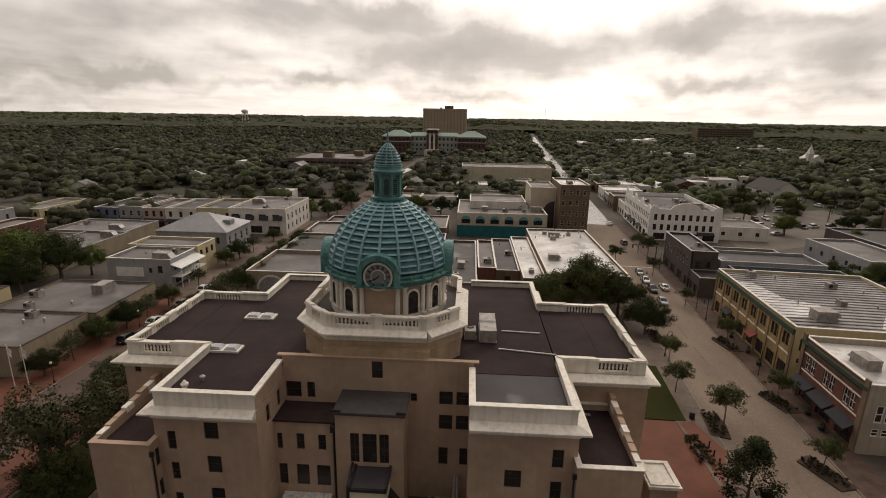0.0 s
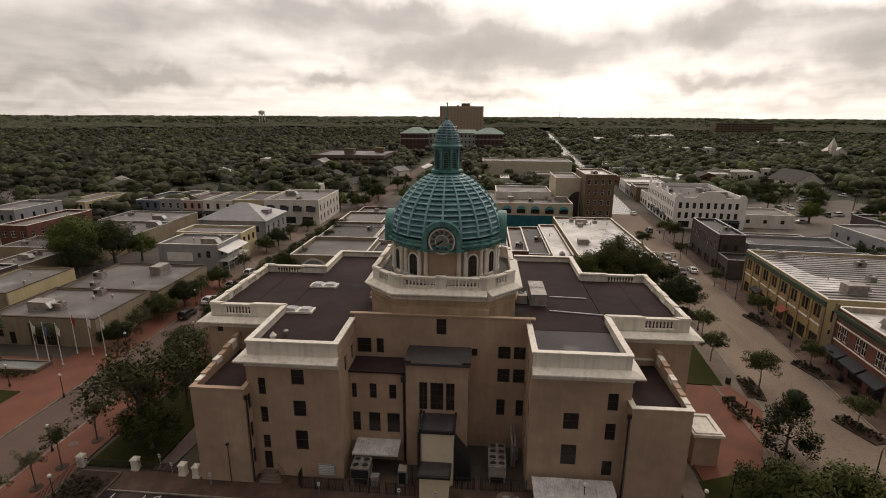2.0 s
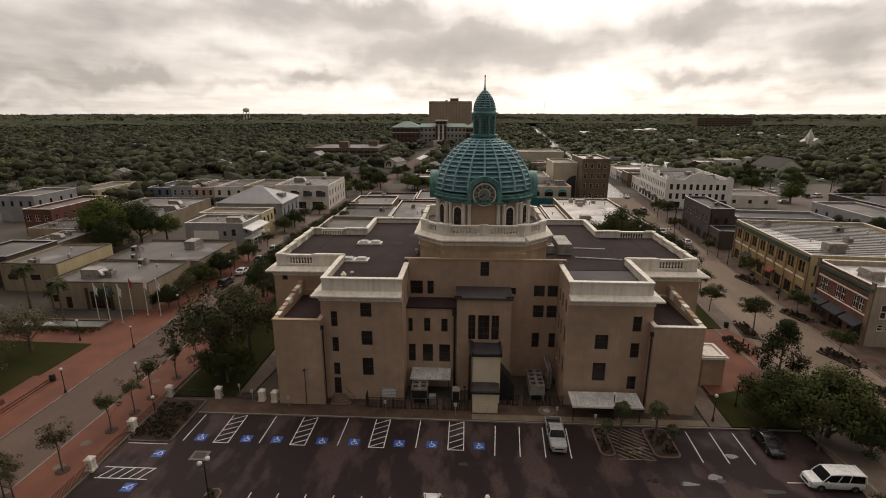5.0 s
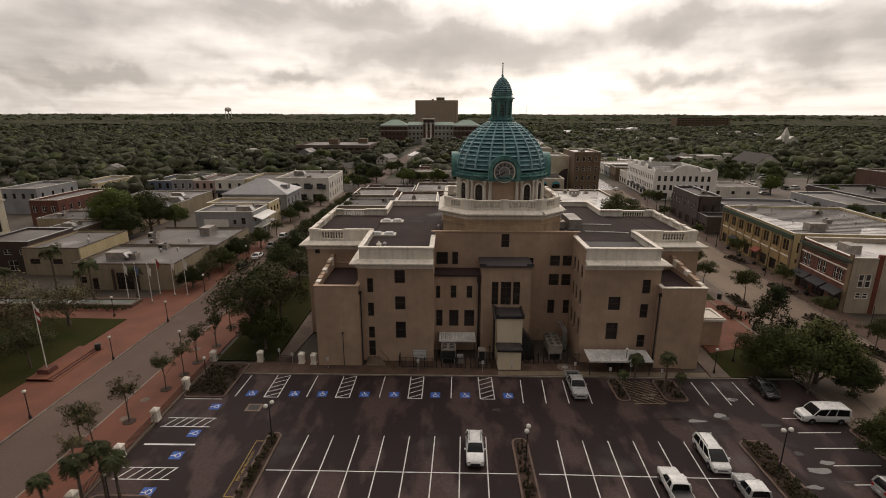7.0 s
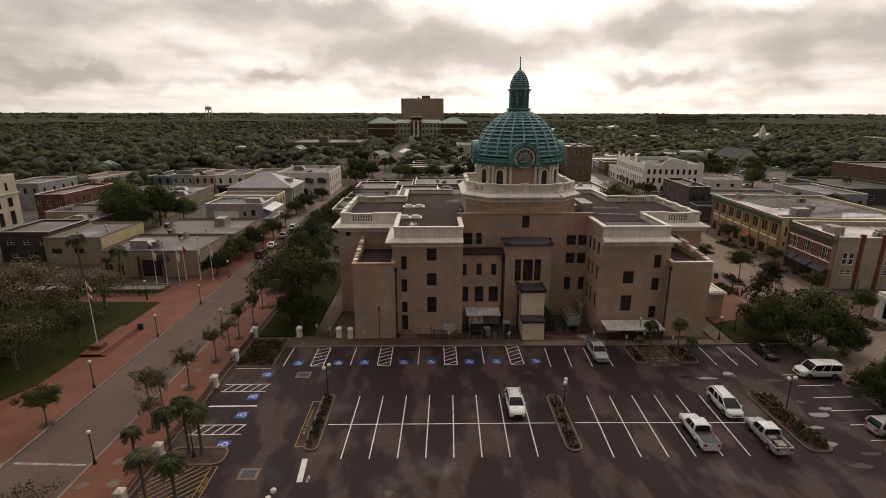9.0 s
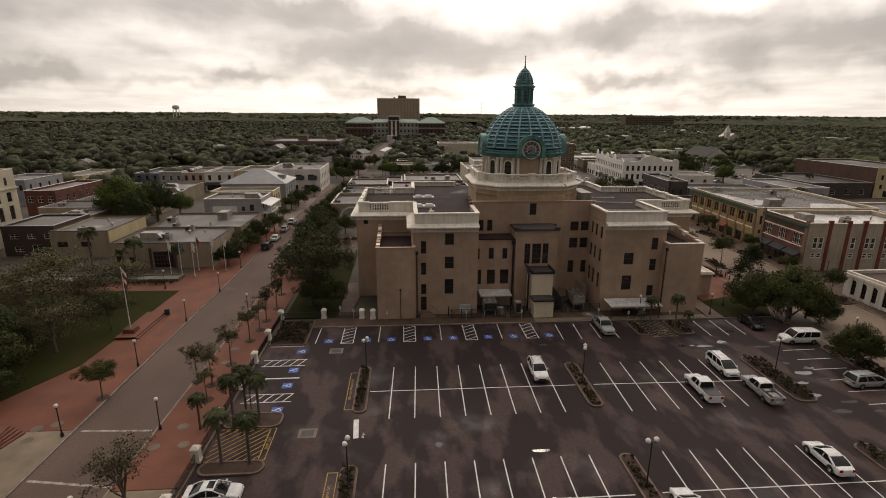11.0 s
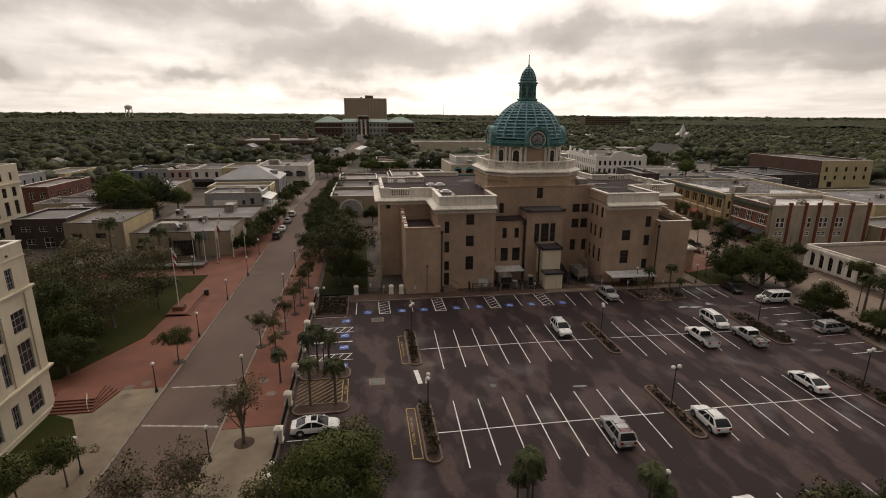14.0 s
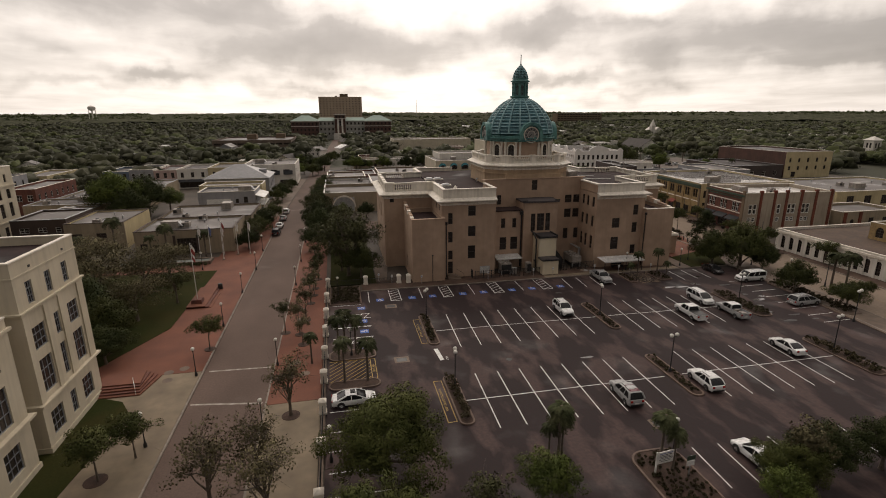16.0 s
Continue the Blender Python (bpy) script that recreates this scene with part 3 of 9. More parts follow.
def slab(pts, z1, z0=-0.5):
    return Geo().prism([(p[0], p[1]) for p in pts], z0, z1)


def rect(x0, y0, x1, y1):
    return [(x0, y0), (x1, y0), (x1, y1), (x0, y1)]


ring = [(4800 * math.cos(2 * math.pi * i / 96), 4800 * math.sin(2 * math.pi * i / 96)) for i in range(96)]
setting("ground", Geo().prism(ring, -1.0, -0.06), FIELD, "flat wooded town ground reaching the horizon", "ground")
setting("ground_town", slab([(-260, -140), (190, -140), (205, 250), (-250, 250)], -0.03, -0.4), mat("worn_town_paving", (0.095, 0.076, 0.06), (0.05, 0.041, 0.033), 0.85, 1.2, 0.05, 0.3), "worn paved ground between the town blocks", "ground")


def left_x(y):
    return -52.8 if y < 100 else -52.8 + (y - 100) * 0.0335


LR = 4.3
ys = [-90, 100, 250, 400, 548]
setting("road_west", Geo().prism([(left_x(y) - LR, y) for y in ys[::-1]] + [(left_x(y) + LR, y) for y in ys], -0.4, 0.0), ROADC, "grey-brown paved side street with white stop lines", "road")
s_far = [-130, 60, 150]
setting("road_main", Geo().prism([street(s, -17)[:2] for s in s_far[::-1]] + [street(s, -4.2)[:2] for s in s_far], -0.4, 0.01), ROADM, "pale concrete main street with faint yellow centre line", "road")
setting("road_main_far", Geo().prism([street(s, -15.6)[:2] for s in (1100, 420, 150.02)] + [street(s, -5.6)[:2] for s in (150.02, 420, 1100)], -0.4, 0.012), ROADW, "damp main street shining in the distance", "road")
setting("road_cross", slab([(-48.4, 86), (46, 86), (46.5, 97), (-48.4, 97)], 0.004), ROADC, "cross street behind the courthouse", "road")
lot = setting("parking_lot", slab([(-42.0, -60), (36.0, -60), (36.5, 4), (39.6, 29), (38.6, 36.9), (-36.5, 37.2), (-42.0, 40.5)], 0.02, -0.4), ASPH, "dark damp asphalt parking lot with white stall lines", "parking lot")
# pavements along the side street
setting("pavement_west", slab([(-110, 12.5), (-57.1, 12.5), (-57.1, 110), (-66, 110), (-66, 66), (-110, 66)], 0.13), BRICKP, "red brick paved plaza beside the side street", "pavement")
setting("pavement_west_south", slab([(-57.1, -90), (-57.1, 12.4), (-66.2, 12.4), (-66.2, -90)], 0.14), CONCP, "pale concrete pavement beside the side street", "pavement")
setting("pavement_east", slab([(-48.5, 3.0), (-42.6, 3.0), (-42.6, 84), (-48.5, 84)], 0.13), BRICKP, "red brick pavement along the parking lot fence", "pavement")
setting("pavement_east_south", slab([(-48.5, -90), (-42.6, -90), (-42.6, 2.9), (-48.5, 2.9)], 0.14), CONCP, "pale concrete pavement beside the side street", "pavement")
setting("pavement_shops_west", slab([(-57.1, 110.1), (-57.1 + 3.0, 200), (-62, 200), (-64.5, 110.1)], 0.12), CONC, "concrete pavement before the shops", "pavement")
setting("pavement_courthouse", slab([(-36.2, 37.5), (24.5, 37.2), (24.5, 41.9), (-36.2, 41.9)], 0.14), WALKC, "narrow brown paved walk behind the courthouse", "pavement")
setting("pavement_strip", slab([(-1.4, 37.45), (27.4, 37.3), (27.4, 38.5), (-1.4, 38.6)], 0.15), CONCP, "pale concrete strip along the kerb", "pavement")
setting("lawn_plaza", slab([(-110, 16), (-70, 16), (-64.8, 27), (-64.2, 55.5), (-110, 57)], 0.20), GRASS, "dark green park lawn under trees", "lawn")
setting("lawn_corner", slab([(-72, -18), (-64.6, -18), (-63.6, -7.0), (-62.3, 4.1), (-64.0, 6.9), (-67.5, 8.6), (-72, 8.8)], 0.19), GRASS, "mown lawn strip beside the office building", "lawn")
setting("lawn_courthouse_west", slab([(-41.8, 41), (-33.4, 41), (-33.4, 80), (-41.8, 80)], 0.19), GRASS, "shaded lawn beside the courthouse", "lawn")
setting("path_courthouse_west", slab([(-33.2, 42), (-31.4, 42), (-29.6, 58), (-33.2, 58)], 0.17), CONC, "curved concrete garden path", "path")
# east side of the courthouse
setting("pavement_main_west", slab([street(-62, -22)[:2], street(-62, -17.1)[:2], street(150, -17.1)[:2], street(150, -22)[:2]], 0.13), CONC, "concrete pavement with tree pits along the main street", "pavement")
setting("pavement_main_east", slab([street(-62, -4.1)[:2], street(-62, 0.2)[:2], street(150, 0.2)[:2], street(150, -4.1)[:2]], 0.13), WALKC, "brown paved shop pavement along the main street", "pavement")
setting("pavement_courthouse_east", slab([(31.0, 44.5), (36.5, 42), (45.5, 60), (44, 66.5), (31.0, 67)], 0.16), BRICKP, "red brick forecourt on the courthouse side", "pavement")
setting("lawn_courthouse_east", slab([(30.4, 37.4), (38.6, 37.4), (42.0, 44), (40, 47.5), (30.4, 44.3)], 0.18), GRASS, "small lawn beside the parking lot", "lawn")
setting("lawn_courthouse_north", slab([(31.0, 67.2), (43, 66.8), (44.5, 84), (31.0, 84)], 0.18), GRASS, "lawn strip along the courthouse", "lawn")
setting("path_courthouse_east", slab([(27.6, 37.3), (30.2, 37.3), (30.6, 50), (28.2, 50)], 0.17), CONC, "concrete side path", "path")


def kerb_line(pts, w=0.18, z=0.16, name="kerb", label="worn concrete kerb"):
    g = Geo()
    for (x0, y0), (x1, y1) in zip(pts, pts[1:]):
        d = Vector((x1 - x0, y1 - y0))
        d.normalize()
        nx, ny = -d.y * w / 2, d.x * w / 2
        g.prism([(x0 - nx, y0 - ny), (x1 - nx, y1 - ny), (x1 + nx, y1 + ny), (x0 + nx, y0 + ny)], -0.3, z)
    return setting(name, g, KERB, label, "kerb")


kerb_line([(left_x(y) - LR - 0.02, y) for y in (-90, 110)])
kerb_line([(left_x(y) + LR + 0.02, y) for y in (-90, 84)])
kerb_line([street(s, -17.05)[:2] for s in (-62, 150)])
kerb_line([street(s, -4.15)[:2] for s in (-62, 150)])
kerb_line([(-36.4, 37.3), (38.5, 37.0)], 0.2, 0.17)
kerb_line([(38.6, 36.8), (39.7, 29), (36.6, 4), (36.2, -24)], 0.2, 0.17)

# brick soldier borders and manhole-like discs set in the brick pavement
for i, (x, y) in enumerate([(-46.2, 30.5), (-46.2, 26.5), (-45.9, 12.3), (-47.4, 9.0), (-44.6, 9.2), (-59.4, 13.6), (-61.0, 12.9), (-60.6, 10.9), (-46.5, 44.5)]):
    g = Geo(at(x, y, 0)).lathe([(0.58, 0.06), (0.58, 0.147 + 0.0005 * i)], 20)
    setting("paving_disc", g, CONC, "pale round concrete inset in the paving", "paving inset")


# ---- painted markings of the parking lot ----
def line(parent, x0, y0, x1, y1, w=0.12, z=0.024, material=PAINTW, name="stall_line"):
    d = Vector((x1 - x0, y1 - y0))
    ln = d.length
    d.normalize()
    nx, ny = -d.y * w / 2, d.x * w / 2
    g = Geo().add([(x0 - nx, y0 - ny, z), (x1 - nx, y1 - ny, z), (x1 + nx, y1 + ny, z), (x0 + nx, y0 + ny, z)], [(0, 1, 2, 3)])
    return part(name, g, material, parent)


for i in range(8):
    x = -23.85 + 2.83 * i
    line(lot, x, 23.9, x - 0.35, 12.4)
for i in range(6):
    x = 3.8 + 2.77 * i
    line(lot, x, 23.4, x - 0.6, 12.1)
line(lot, -26.6, 18.15, -1.3, 18.0)
line(lot, 0.9, 18.0, 22.5, 17.6, z=0.025)
for i in range(8):
    x = -24.3 + 2.84 * i
    line(lot, x, 5.0, x - 0.35, -6.1)
for i in range(6):
    x = 5.9 + 2.8 * i
    line(lot, x, 5.05, x - 0.65, -6.0)
line(lot, 3.1, 5.05, 2.5, -6.0)
line(lot, -27.2, -0.55, -2.2, -0.5, z=0.025)
line(lot, 0.3, -0.42, 22.6, -0.4, z=0.025)
for x0, x1 in ((1.45, 1.1), (4.35, 3.95), (7.15, 6.8), (10.0, 9.65), (24.3, 24.0), (27.1, 26.8), (29.8, 29.55)):
    line(lot, x0, 36.3, x1, 30.75)
for x in (-35.25, -26.15, -16.9, -7.8):
    line(lot, x, 37.0, x - 0.1, 31.7)


def hatch(x0, x1, y0, y1, n, material=PAINTW, z=0.024):
    for x in (x0, x1):
        line(lot, x, y0, x, y1, material=material, z=z)
    for y in (y0 + 0.05, ):
        line(lot, x0, y, x1, y, material=material, z=z + 0.001)
    for i in range(n):
        y = y0 + (y1 - y0) * i / n
        line(lot, x0, y + 0.1, x1, y + (y1 - y0) / n + 0.02, material=material, z=z + 0.001, name="hatch_line")


for x0, x1 in ((-31.65, -29.9), (-22.55, -20.8), (-13.35, -11.6), (-4.2, -2.4)):
    hatch(x0, x1, 31.5, 37.0, 5)


def badge(x, y, turn):
    """A blue square with a white wheelchair sign."""
    b = part("accessible_sign", Geo().add([(-0.62, -0.62, 0.026), (0.62, -0.62, 0.026), (0.62, 0.62, 0.026), (-0.62, 0.62, 0.026)], [(0, 1, 2, 3)]), PAINTB, lot, m=at(x, y, 0, turn))
    g = Geo(pose(0, 0, 0.029))
    for a, c, w in (((-0.05, 0.40), (-0.02, 0.05), 0.10), ((-0.02, 0.05), (0.28, 0.03), 0.09), ((0.28, 0.03), (0.38, -0.28), 0.09), ((-0.03, 0.22), (0.2, 0.22), 0.07), ((0.36, -0.28), (0.48, -0.25), 0.07)):
        d = Vector((c[0] - a[0], c[1] - a[1])).normalized() * w / 2
        g.add([(a[0] + d.y, a[1] - d.x, 0), (c[0] + d.y, c[1] - d.x, 0), (c[0] - d.y, c[1] + d.x, 0), (a[0] - d.y, a[1] + d.x, 0)], [(0, 1, 2, 3)])
    for i in range(14):
        a0, a1 = radians(110 + 250 * i / 14), radians(110 + 250 * (i + 1) / 14)
        g.add([(-0.02 + r * math.cos(a), -0.15 + r * math.sin(a), 0.0005) for a, r in ((a0, 0.22), (a0, 0.30), (a1, 0.30), (a1, 0.22))], [(0, 1, 2, 3)])
    g.add([(-0.05 + 0.09 * math.cos(a), 0.48 + 0.09 * math.sin(a), 0) for a in [2 * math.pi * i / 10 for i in range(10)]], [tuple(range(10))])
    part("wheelchair_symbol", g, PAINTW, b)


for x in (-33.5, -28.0, -24.4, -19.0, -15.2, -9.9, -6.1, -0.6):
    badge(x, 32.4, 0)
for y in (29.3, 24.0, 20.2, 14.9):
    badge(-36.8, y, 90)
for y0 in (25.2, 16.6):
    for y in (y0, y0 + 1.7):
        line(lot, -41.3, y, -35.6, y)
    for i in range(5):
        x = -41.0 + 1.1 * i
        line(lot, x, y0, x + 0.9, y0 + 1.7, z=0.025, name="hatch_line")
line(lot, -41.3, 22.0, -35.7, 22.0, 0.25)
for y in (31.0,):
    line(lot, -41.5, y, -36.8, y)
for y in (0.2, -3.4, -6.4, -9.4, -12.4):
    line(lot, -41.6, y, -36.4, y)
for i in range(8):
    y = 28.0 - 2.75 * i
    line(lot, 31.3, y, 36.2, y + 0.1)
for i in range(7):
    x = -7.85 + 2.8 * i
    line(lot, x, -12.9, x - 0.25, -18.3)
line(lot, -27.75, 12.5, -27.5, 9.2, 0.55, name="stop_bar")


def lettering(text, size, m, material, name="painted_words", parent=None, label=""):
    c = bpy.data.curves.new(name, "FONT")
    c.body, c.size, c.align_x, c.align_y = text, size, "CENTER", "CENTER"
    ob = bpy.data.objects.new(name, c)
    scene.collection.objects.link(ob)
    bpy.context.view_layer.update()
    me = bpy.data.meshes.new_from_object(ob)
    bpy.data.objects.remove(ob)
    me.materials.clear()
    me.materials.append(material)
    o = new(name, me)
    o.parent, o.matrix_basis = parent, m
    return tagged(o, label)


lettering("STOP", 0.38, at(-26.75, 9.6, 0.026, 84), PAINTW, parent=lot)
for x, y in ((-28.6, 18.6), (-28.95, 0.0)):
    g = Geo()
    for a, b, c, d in ((-0.5, -4.2, 0.5, -4.1), (-0.5, 4.1, 0.5, 4.2), (-0.5, -4.1, -0.42, 4.1), (0.42, -4.1, 0.5, 4.1)):
        g.add([(a, b, 0.026), (c, b, 0.026), (c, d, 0.026), (a, d, 0.026)], [(0, 1, 2, 3)])
    box = part("fire_lane_box", g, PAINTY, lot, "yellow painted fire lane box", m=at(x - 0.22, y))
    lettering("NO PARKING FIRE LANE", 0.42, at(-0.12, 0.2, 0.027, 270), PAINTY, parent=box)
for i in range(13):
    c = -46.6 + 0.85 * i            # x - y + 6.5
    x0, x1 = max(-41.7, c), min(-36.6, c + 5.0)
    if x1 - x0 > 0.5:
        line(lot, x0, 6.5 + x0 - c, x1, 6.5 + x1 - c, 0.1, material=PAINTY, name="hatch_line")
for a in ((-41.7, 6.45, -36.0, 6.45), (-41.7, 11.55, -36.0, 11.55), (-36.0, 6.45, -36.0, 11.55), (-36.6, 6.45, -36.6, 11.55)):
    line(lot, *a, 0.1, z=0.0252, material=PAINTY, name="border_line")
lettering("FIRE LANE", 0.42, at(-36.3, 9.0, 0.027, 270), PAINTY, parent=lot)
for i in range(12):
    c = 31.0 + 0.75 * i              # height of the line at the zone's west edge
    x0 = 14.95 if c < 36.5 else 14.95 + (c - 36.5) / 0.72
    x1 = min(18.95, 14.95 + (c - 31.0) / 0.72)
    if x1 - x0 > 0.5:
        line(lot, x0, c - (x0 - 14.95) * 0.72, x1, c - (x1 - 14.95) * 0.72, 0.09, material=PAINTL, name="hatch_line")
line(lot, 14.9, 30.9, 19.0, 30.9, 0.1, z=0.025, material=PAINTL, name="border_line")
for text, y in (("LOADING", 32.9), ("ZONE", 32.1)):
    lettering(text, 0.55, at(17.0, y, 0.027, 0), PAINTD, parent=lot)
# puddles and tar marks
for x, y, w, d, mt in ((18.2, 27.6, 1.5, 0.32, 0), (27.2, 16.6, 0.8, 0.3, 0), (26.6, 13.8, 0.7, 0.45, 0), (-8.9, 6.0, 1.0, 0.22, 0), (29.6, 12.2, 1.2, 0.25, 1), (27.0, 10.4, 1.1, 0.4, 1), (31.4, 10.2, 0.6, 0.22, 1), (29.4, 19.0, 1.3, 0.45, 0), (31.0, 20.2, 0.8, 0.35, 0), (20.8, 27.3, 1.2, 0.3, 0), (24.2, 28.4, 0.8, 0.5, 0), (27.6, 32.0, 0.7, 0.4, 0), (29.2, 26.6, 1.3, 0.3, 1), (24.6, 27.9, 0.5, 0.35, 1), (29.0, 21.6, 0.5, 0.35, 1), (31.2, 17.4, 0.9, 0.15, 1), (-2.4, 29.2, 0.6, 0.3, 1), (-19.0, 7.6, 0.4, 0.4, 1)):
    g = Geo(at(x, y)).prism([((w + 0.16 * w * math.sin(1.9 * k + x)) * math.cos(k * 0.4488), (d + 0.22 * d * math.sin(1.35 * k + y)) * math.sin(k * 0.4488)) for k in range(14)], 0.0, 0.0255 + 0.0003 * mt)
    part("puddle" if mt == 0 else "tar_mark", g, (PUDDLE, BLACK)[mt], lot)
# drain covers and tar patches
for x, y in ((-32.0, 29.2), (-32.6, 10.4), (-8.5, -8.8)):
    part("drain_frame", Geo(at(x, y)).box(-0.95, -0.8, -0.02, 0.95, 0.8, 0.028), CONC, lot)
    part("drain_grate", Geo(at(x, y)).box(-0.65, -0.5, -0.02, 0.65, 0.5, 0.033), BLACK, lot)
# stop lines on the side street
road_w = bpy.data.objects["road_west"]
line(road_w, -56.6, 5.0, -48.9, 3.7, 0.28, 0.004, PAINTD, "stop_line")
line(road_w, -56.3, 12.4, -49.0, 12.0, 0.28, 0.004, PAINTD, "stop_line")
road_m = bpy.data.objects["road_main"]
for i in range(9):
    for k in (-0.12, 0.12):
        a, b = street(-60 + 12 * i, -10.6 + k), street(-52 + 12 * i, -10.6 + k)
        line(road_m, a[0], a[1], b[0], b[1], 0.14, 0.014, PAINTF, "centre_line")
line(road_m, *street(88, -16)[:2], *street(88, -5)[:2], 0.4, 0.014, PAINTW, "stop_line")

# ---- the courthouse ----
DY = 58.9
court = thing("courthouse", "cream stuccoed courthouse with white parapets and a green copper dome", "courthouse", m=at(0, DY))
OFF = Matrix.Translation((0, -DY, 0))


def cblock(x0, y0, x1, y1, z1, S=(), E=(), N=(), Wt=(), z0=0.0, material=CREAM):
    return block(court, x0, y0 - DY, x1, y1 - DY, z0, z1, material, S, E, N, Wt, 0.4)


def cpart(name, geo, material, label="", smooth=False):
    return part(name, geo, material, court, label, smooth, OFF)


def wins(x0, spec, style="dark"):
    """Windows given by x, z of their corners, for a wall that starts at x0."""
    return [(a - x0, c, b - a, d - c, style) for a, b, c, d in spec]


# pavilions at the rear front (towards the parking lot)
PW = [(-15.8, -14.35, 12.0, 13.9), (-15.8, -14.35, 8.05, 10.05), (-15.8, -14.35, 3.7, 6.25), (-19.65, -18.8, 10.6, 12.7), (-19.65, -18.8, 7.05, 9.1), (-19.65, -18.8, 3.7, 5.45), (-19.7, -18.75, 0.9, 3.3)]
PE = [(14.0, 15.65, 8.2, 10.2), (14.0, 15.65, 3.75, 6.3), (18.5, 19.6, 10.7, 12.75), (18.5, 19.6, 7.1, 9.15), (18.5, 19.6, 2.6, 4.5)]
side3 = [(1.0, 12.4, 0.9, 2.0, "dark"), (2.9, 12.4, 0.9, 2.0, "dark"), (5.2, 12.4, 0.9, 2.0, "dark"),
         (1.0, 8.4, 0.9, 2.2, "dark"), (2.9, 8.4, 0.9, 2.2, "dark"), (5.2, 8.4, 0.9, 2.2, "dark"),
         (1.0, 3.9, 0.9, 2.6, "dark"), (2.9, 3.9, 0.9, 2.6, "dark"), (5.2, 3.9, 0.9, 2.6, "dark")]
sideL = [(2.0, 12.4, 0.9, 2.0, "dark"), (5.0, 12.4, 0.9, 2.0, "dark")]
cblock(-20.9, 41.3, -10.4, 48.8, 15.2, S=wins(-20.9, PW), E=sideL, Wt=[(1.5, 12.9, 1.0, 1.8, "dark"), (4.5, 12.9, 1.0, 1.8, "dark")])
cblock(10.4, 41.3, 20.9, 48.8, 15.2, S=wins(10.4, PE), Wt=side3, E=[(1.5, 12.9, 1.0, 1.8, "dark")])
# the main body between and behind them
BODY = [(7.1, 8.6, 12.35, 14.0), (9.0, 10.4, 12.35, 14.0), (7.1, 8.6, 9.2, 11.05), (9.0, 10.4, 9.2, 11.05), (7.1, 8.15, 4.6, 6.85), (9.5, 10.45, 4.6, 6.85),
        (-10.2, -8.45, 12.5, 14.45), (-7.8, -6.9, 12.5, 14.45), (-0.4, 0.8, 15.25, 17.3), (-3.5, -2.75, 12.6, 13.6), (3.9, 4.6, 12.6, 13.6)]
block(court, -20.9, 48.8 - DY, 20.9, 79.2 - DY, 0, 15.2, CREAM, t=0.4, skip="S")
facade(court, pose(-10.4, 48.8 - DY, 0), 21.2, 17.6, wins(-10.4, BODY), CREAM, 0.4)
cpart("body_coping", Geo().box(-10.95, 48.68, 17.6, 11.35, 49.25, 17.74), CREAM)
# side arms
ARM = [(5.0 + 5.5 * i, 4.0, 1.5, 3.2, "dark") for i in range(2)] + [(5.0 + 5.5 * i, 9.4, 1.5, 3.2, "dark") for i in range(2)]
cblock(-30.6, 51.2, -20.9, 69.6, 15.2, Wt=ARM, S=[(1.2, 13.4, 0.8, 1.4, "dark")])
cblock(20.9, 51.2, 30.6, 69.6, 15.2, E=ARM, S=[(6.3, 8.6, 0.9, 2.2, "dark")])
# lower wings beside the pavilions
for s in (-1, 1):
    x0, x1 = sorted((s * 20.6, s * 26.7))
    inner = [(0.35, 9.0, 0.7, 2.0, "dark"), (0.35, 5.4, 0.7, 2.0, "dark"), (0.35, 2.0, 0.7, 2.0, "dark")]
    outer = [(3.0, 1.0, 1.1, 2.6, "dark")] if s < 0 else []
    cblock(x0, 39.8, x1, 51.2, 12.0, **({"E": inner, "Wt": outer} if s < 0 else {"Wt": inner, "E": outer}))
    cpart("low_roof", Geo().box(x0 + 0.4, 40.2, 11.0, x1 - 0.4, 51.2, 11.25), ROOF)
    cpart("low_coping", ring_geo(x0, 39.8, x1, 51.2, 12.0, 12.1, 0.08, 0.5), CREAM if s < 0 else TRIM, "weathered coping of the lower wing")
    xo = s * 26.45
    for i, top in enumerate((0.1, 0.28, 0.36, 0.62, 0.7, 0.98, 1.02, 1.35)):
        cpart("parapet_step", Geo().box(xo - 0.3, 40.9 + i * 1.28, 12.1, xo + 0.3, 42.18 + i * 1.28, 12.16 + top), CREAM if i % 3 else TRIM, "weathered parapet step")
    cpart("downpipe", Geo().path([(s * 20.35, 39.75, 11.0), (s * 20.35, 39.75, 0.4)], 0.1).box(s * 20.35 - 0.2, 39.55, 10.9, s * 20.35 + 0.2, 39.79, 11.4), BLACK)
# recessed three-storey block, middle stair block
RECL = [(-10.15, -9.55, 8.35, 10.3), (-8.0, -7.15, 8.4, 10.35), (-5.65, -4.8, 8.4, 10.3), (-10.15, -9.2, 3.9, 6.5), (-8.2, -6.8, 3.9, 6.5), (-5.95, -4.45, 3.9, 6.5)]
cblock(-10.4, 45.2, -3.6, 48.8, 11.8, S=wins(-10.4, RECL))
cpart("recess_roof", Geo().box(-10.4, 45.0, 11.8, -3.6, 48.8, 12.0), ROOF)
MID = [(-2.0, -1.05, 7.65, 11.2), (-0.7, 0.82, 7.65, 11.2), (1.1, 2.1, 7.65, 11.2)]
cblock(-3.55, 44.5, 3.65, 48.8, 13.4, S=wins(-3.55, MID, "dark3"))
cpart("mid_roof", Geo().box(-3.75, 44.25, 13.4, 3.85, 48.8, 13.72), ROOFB)
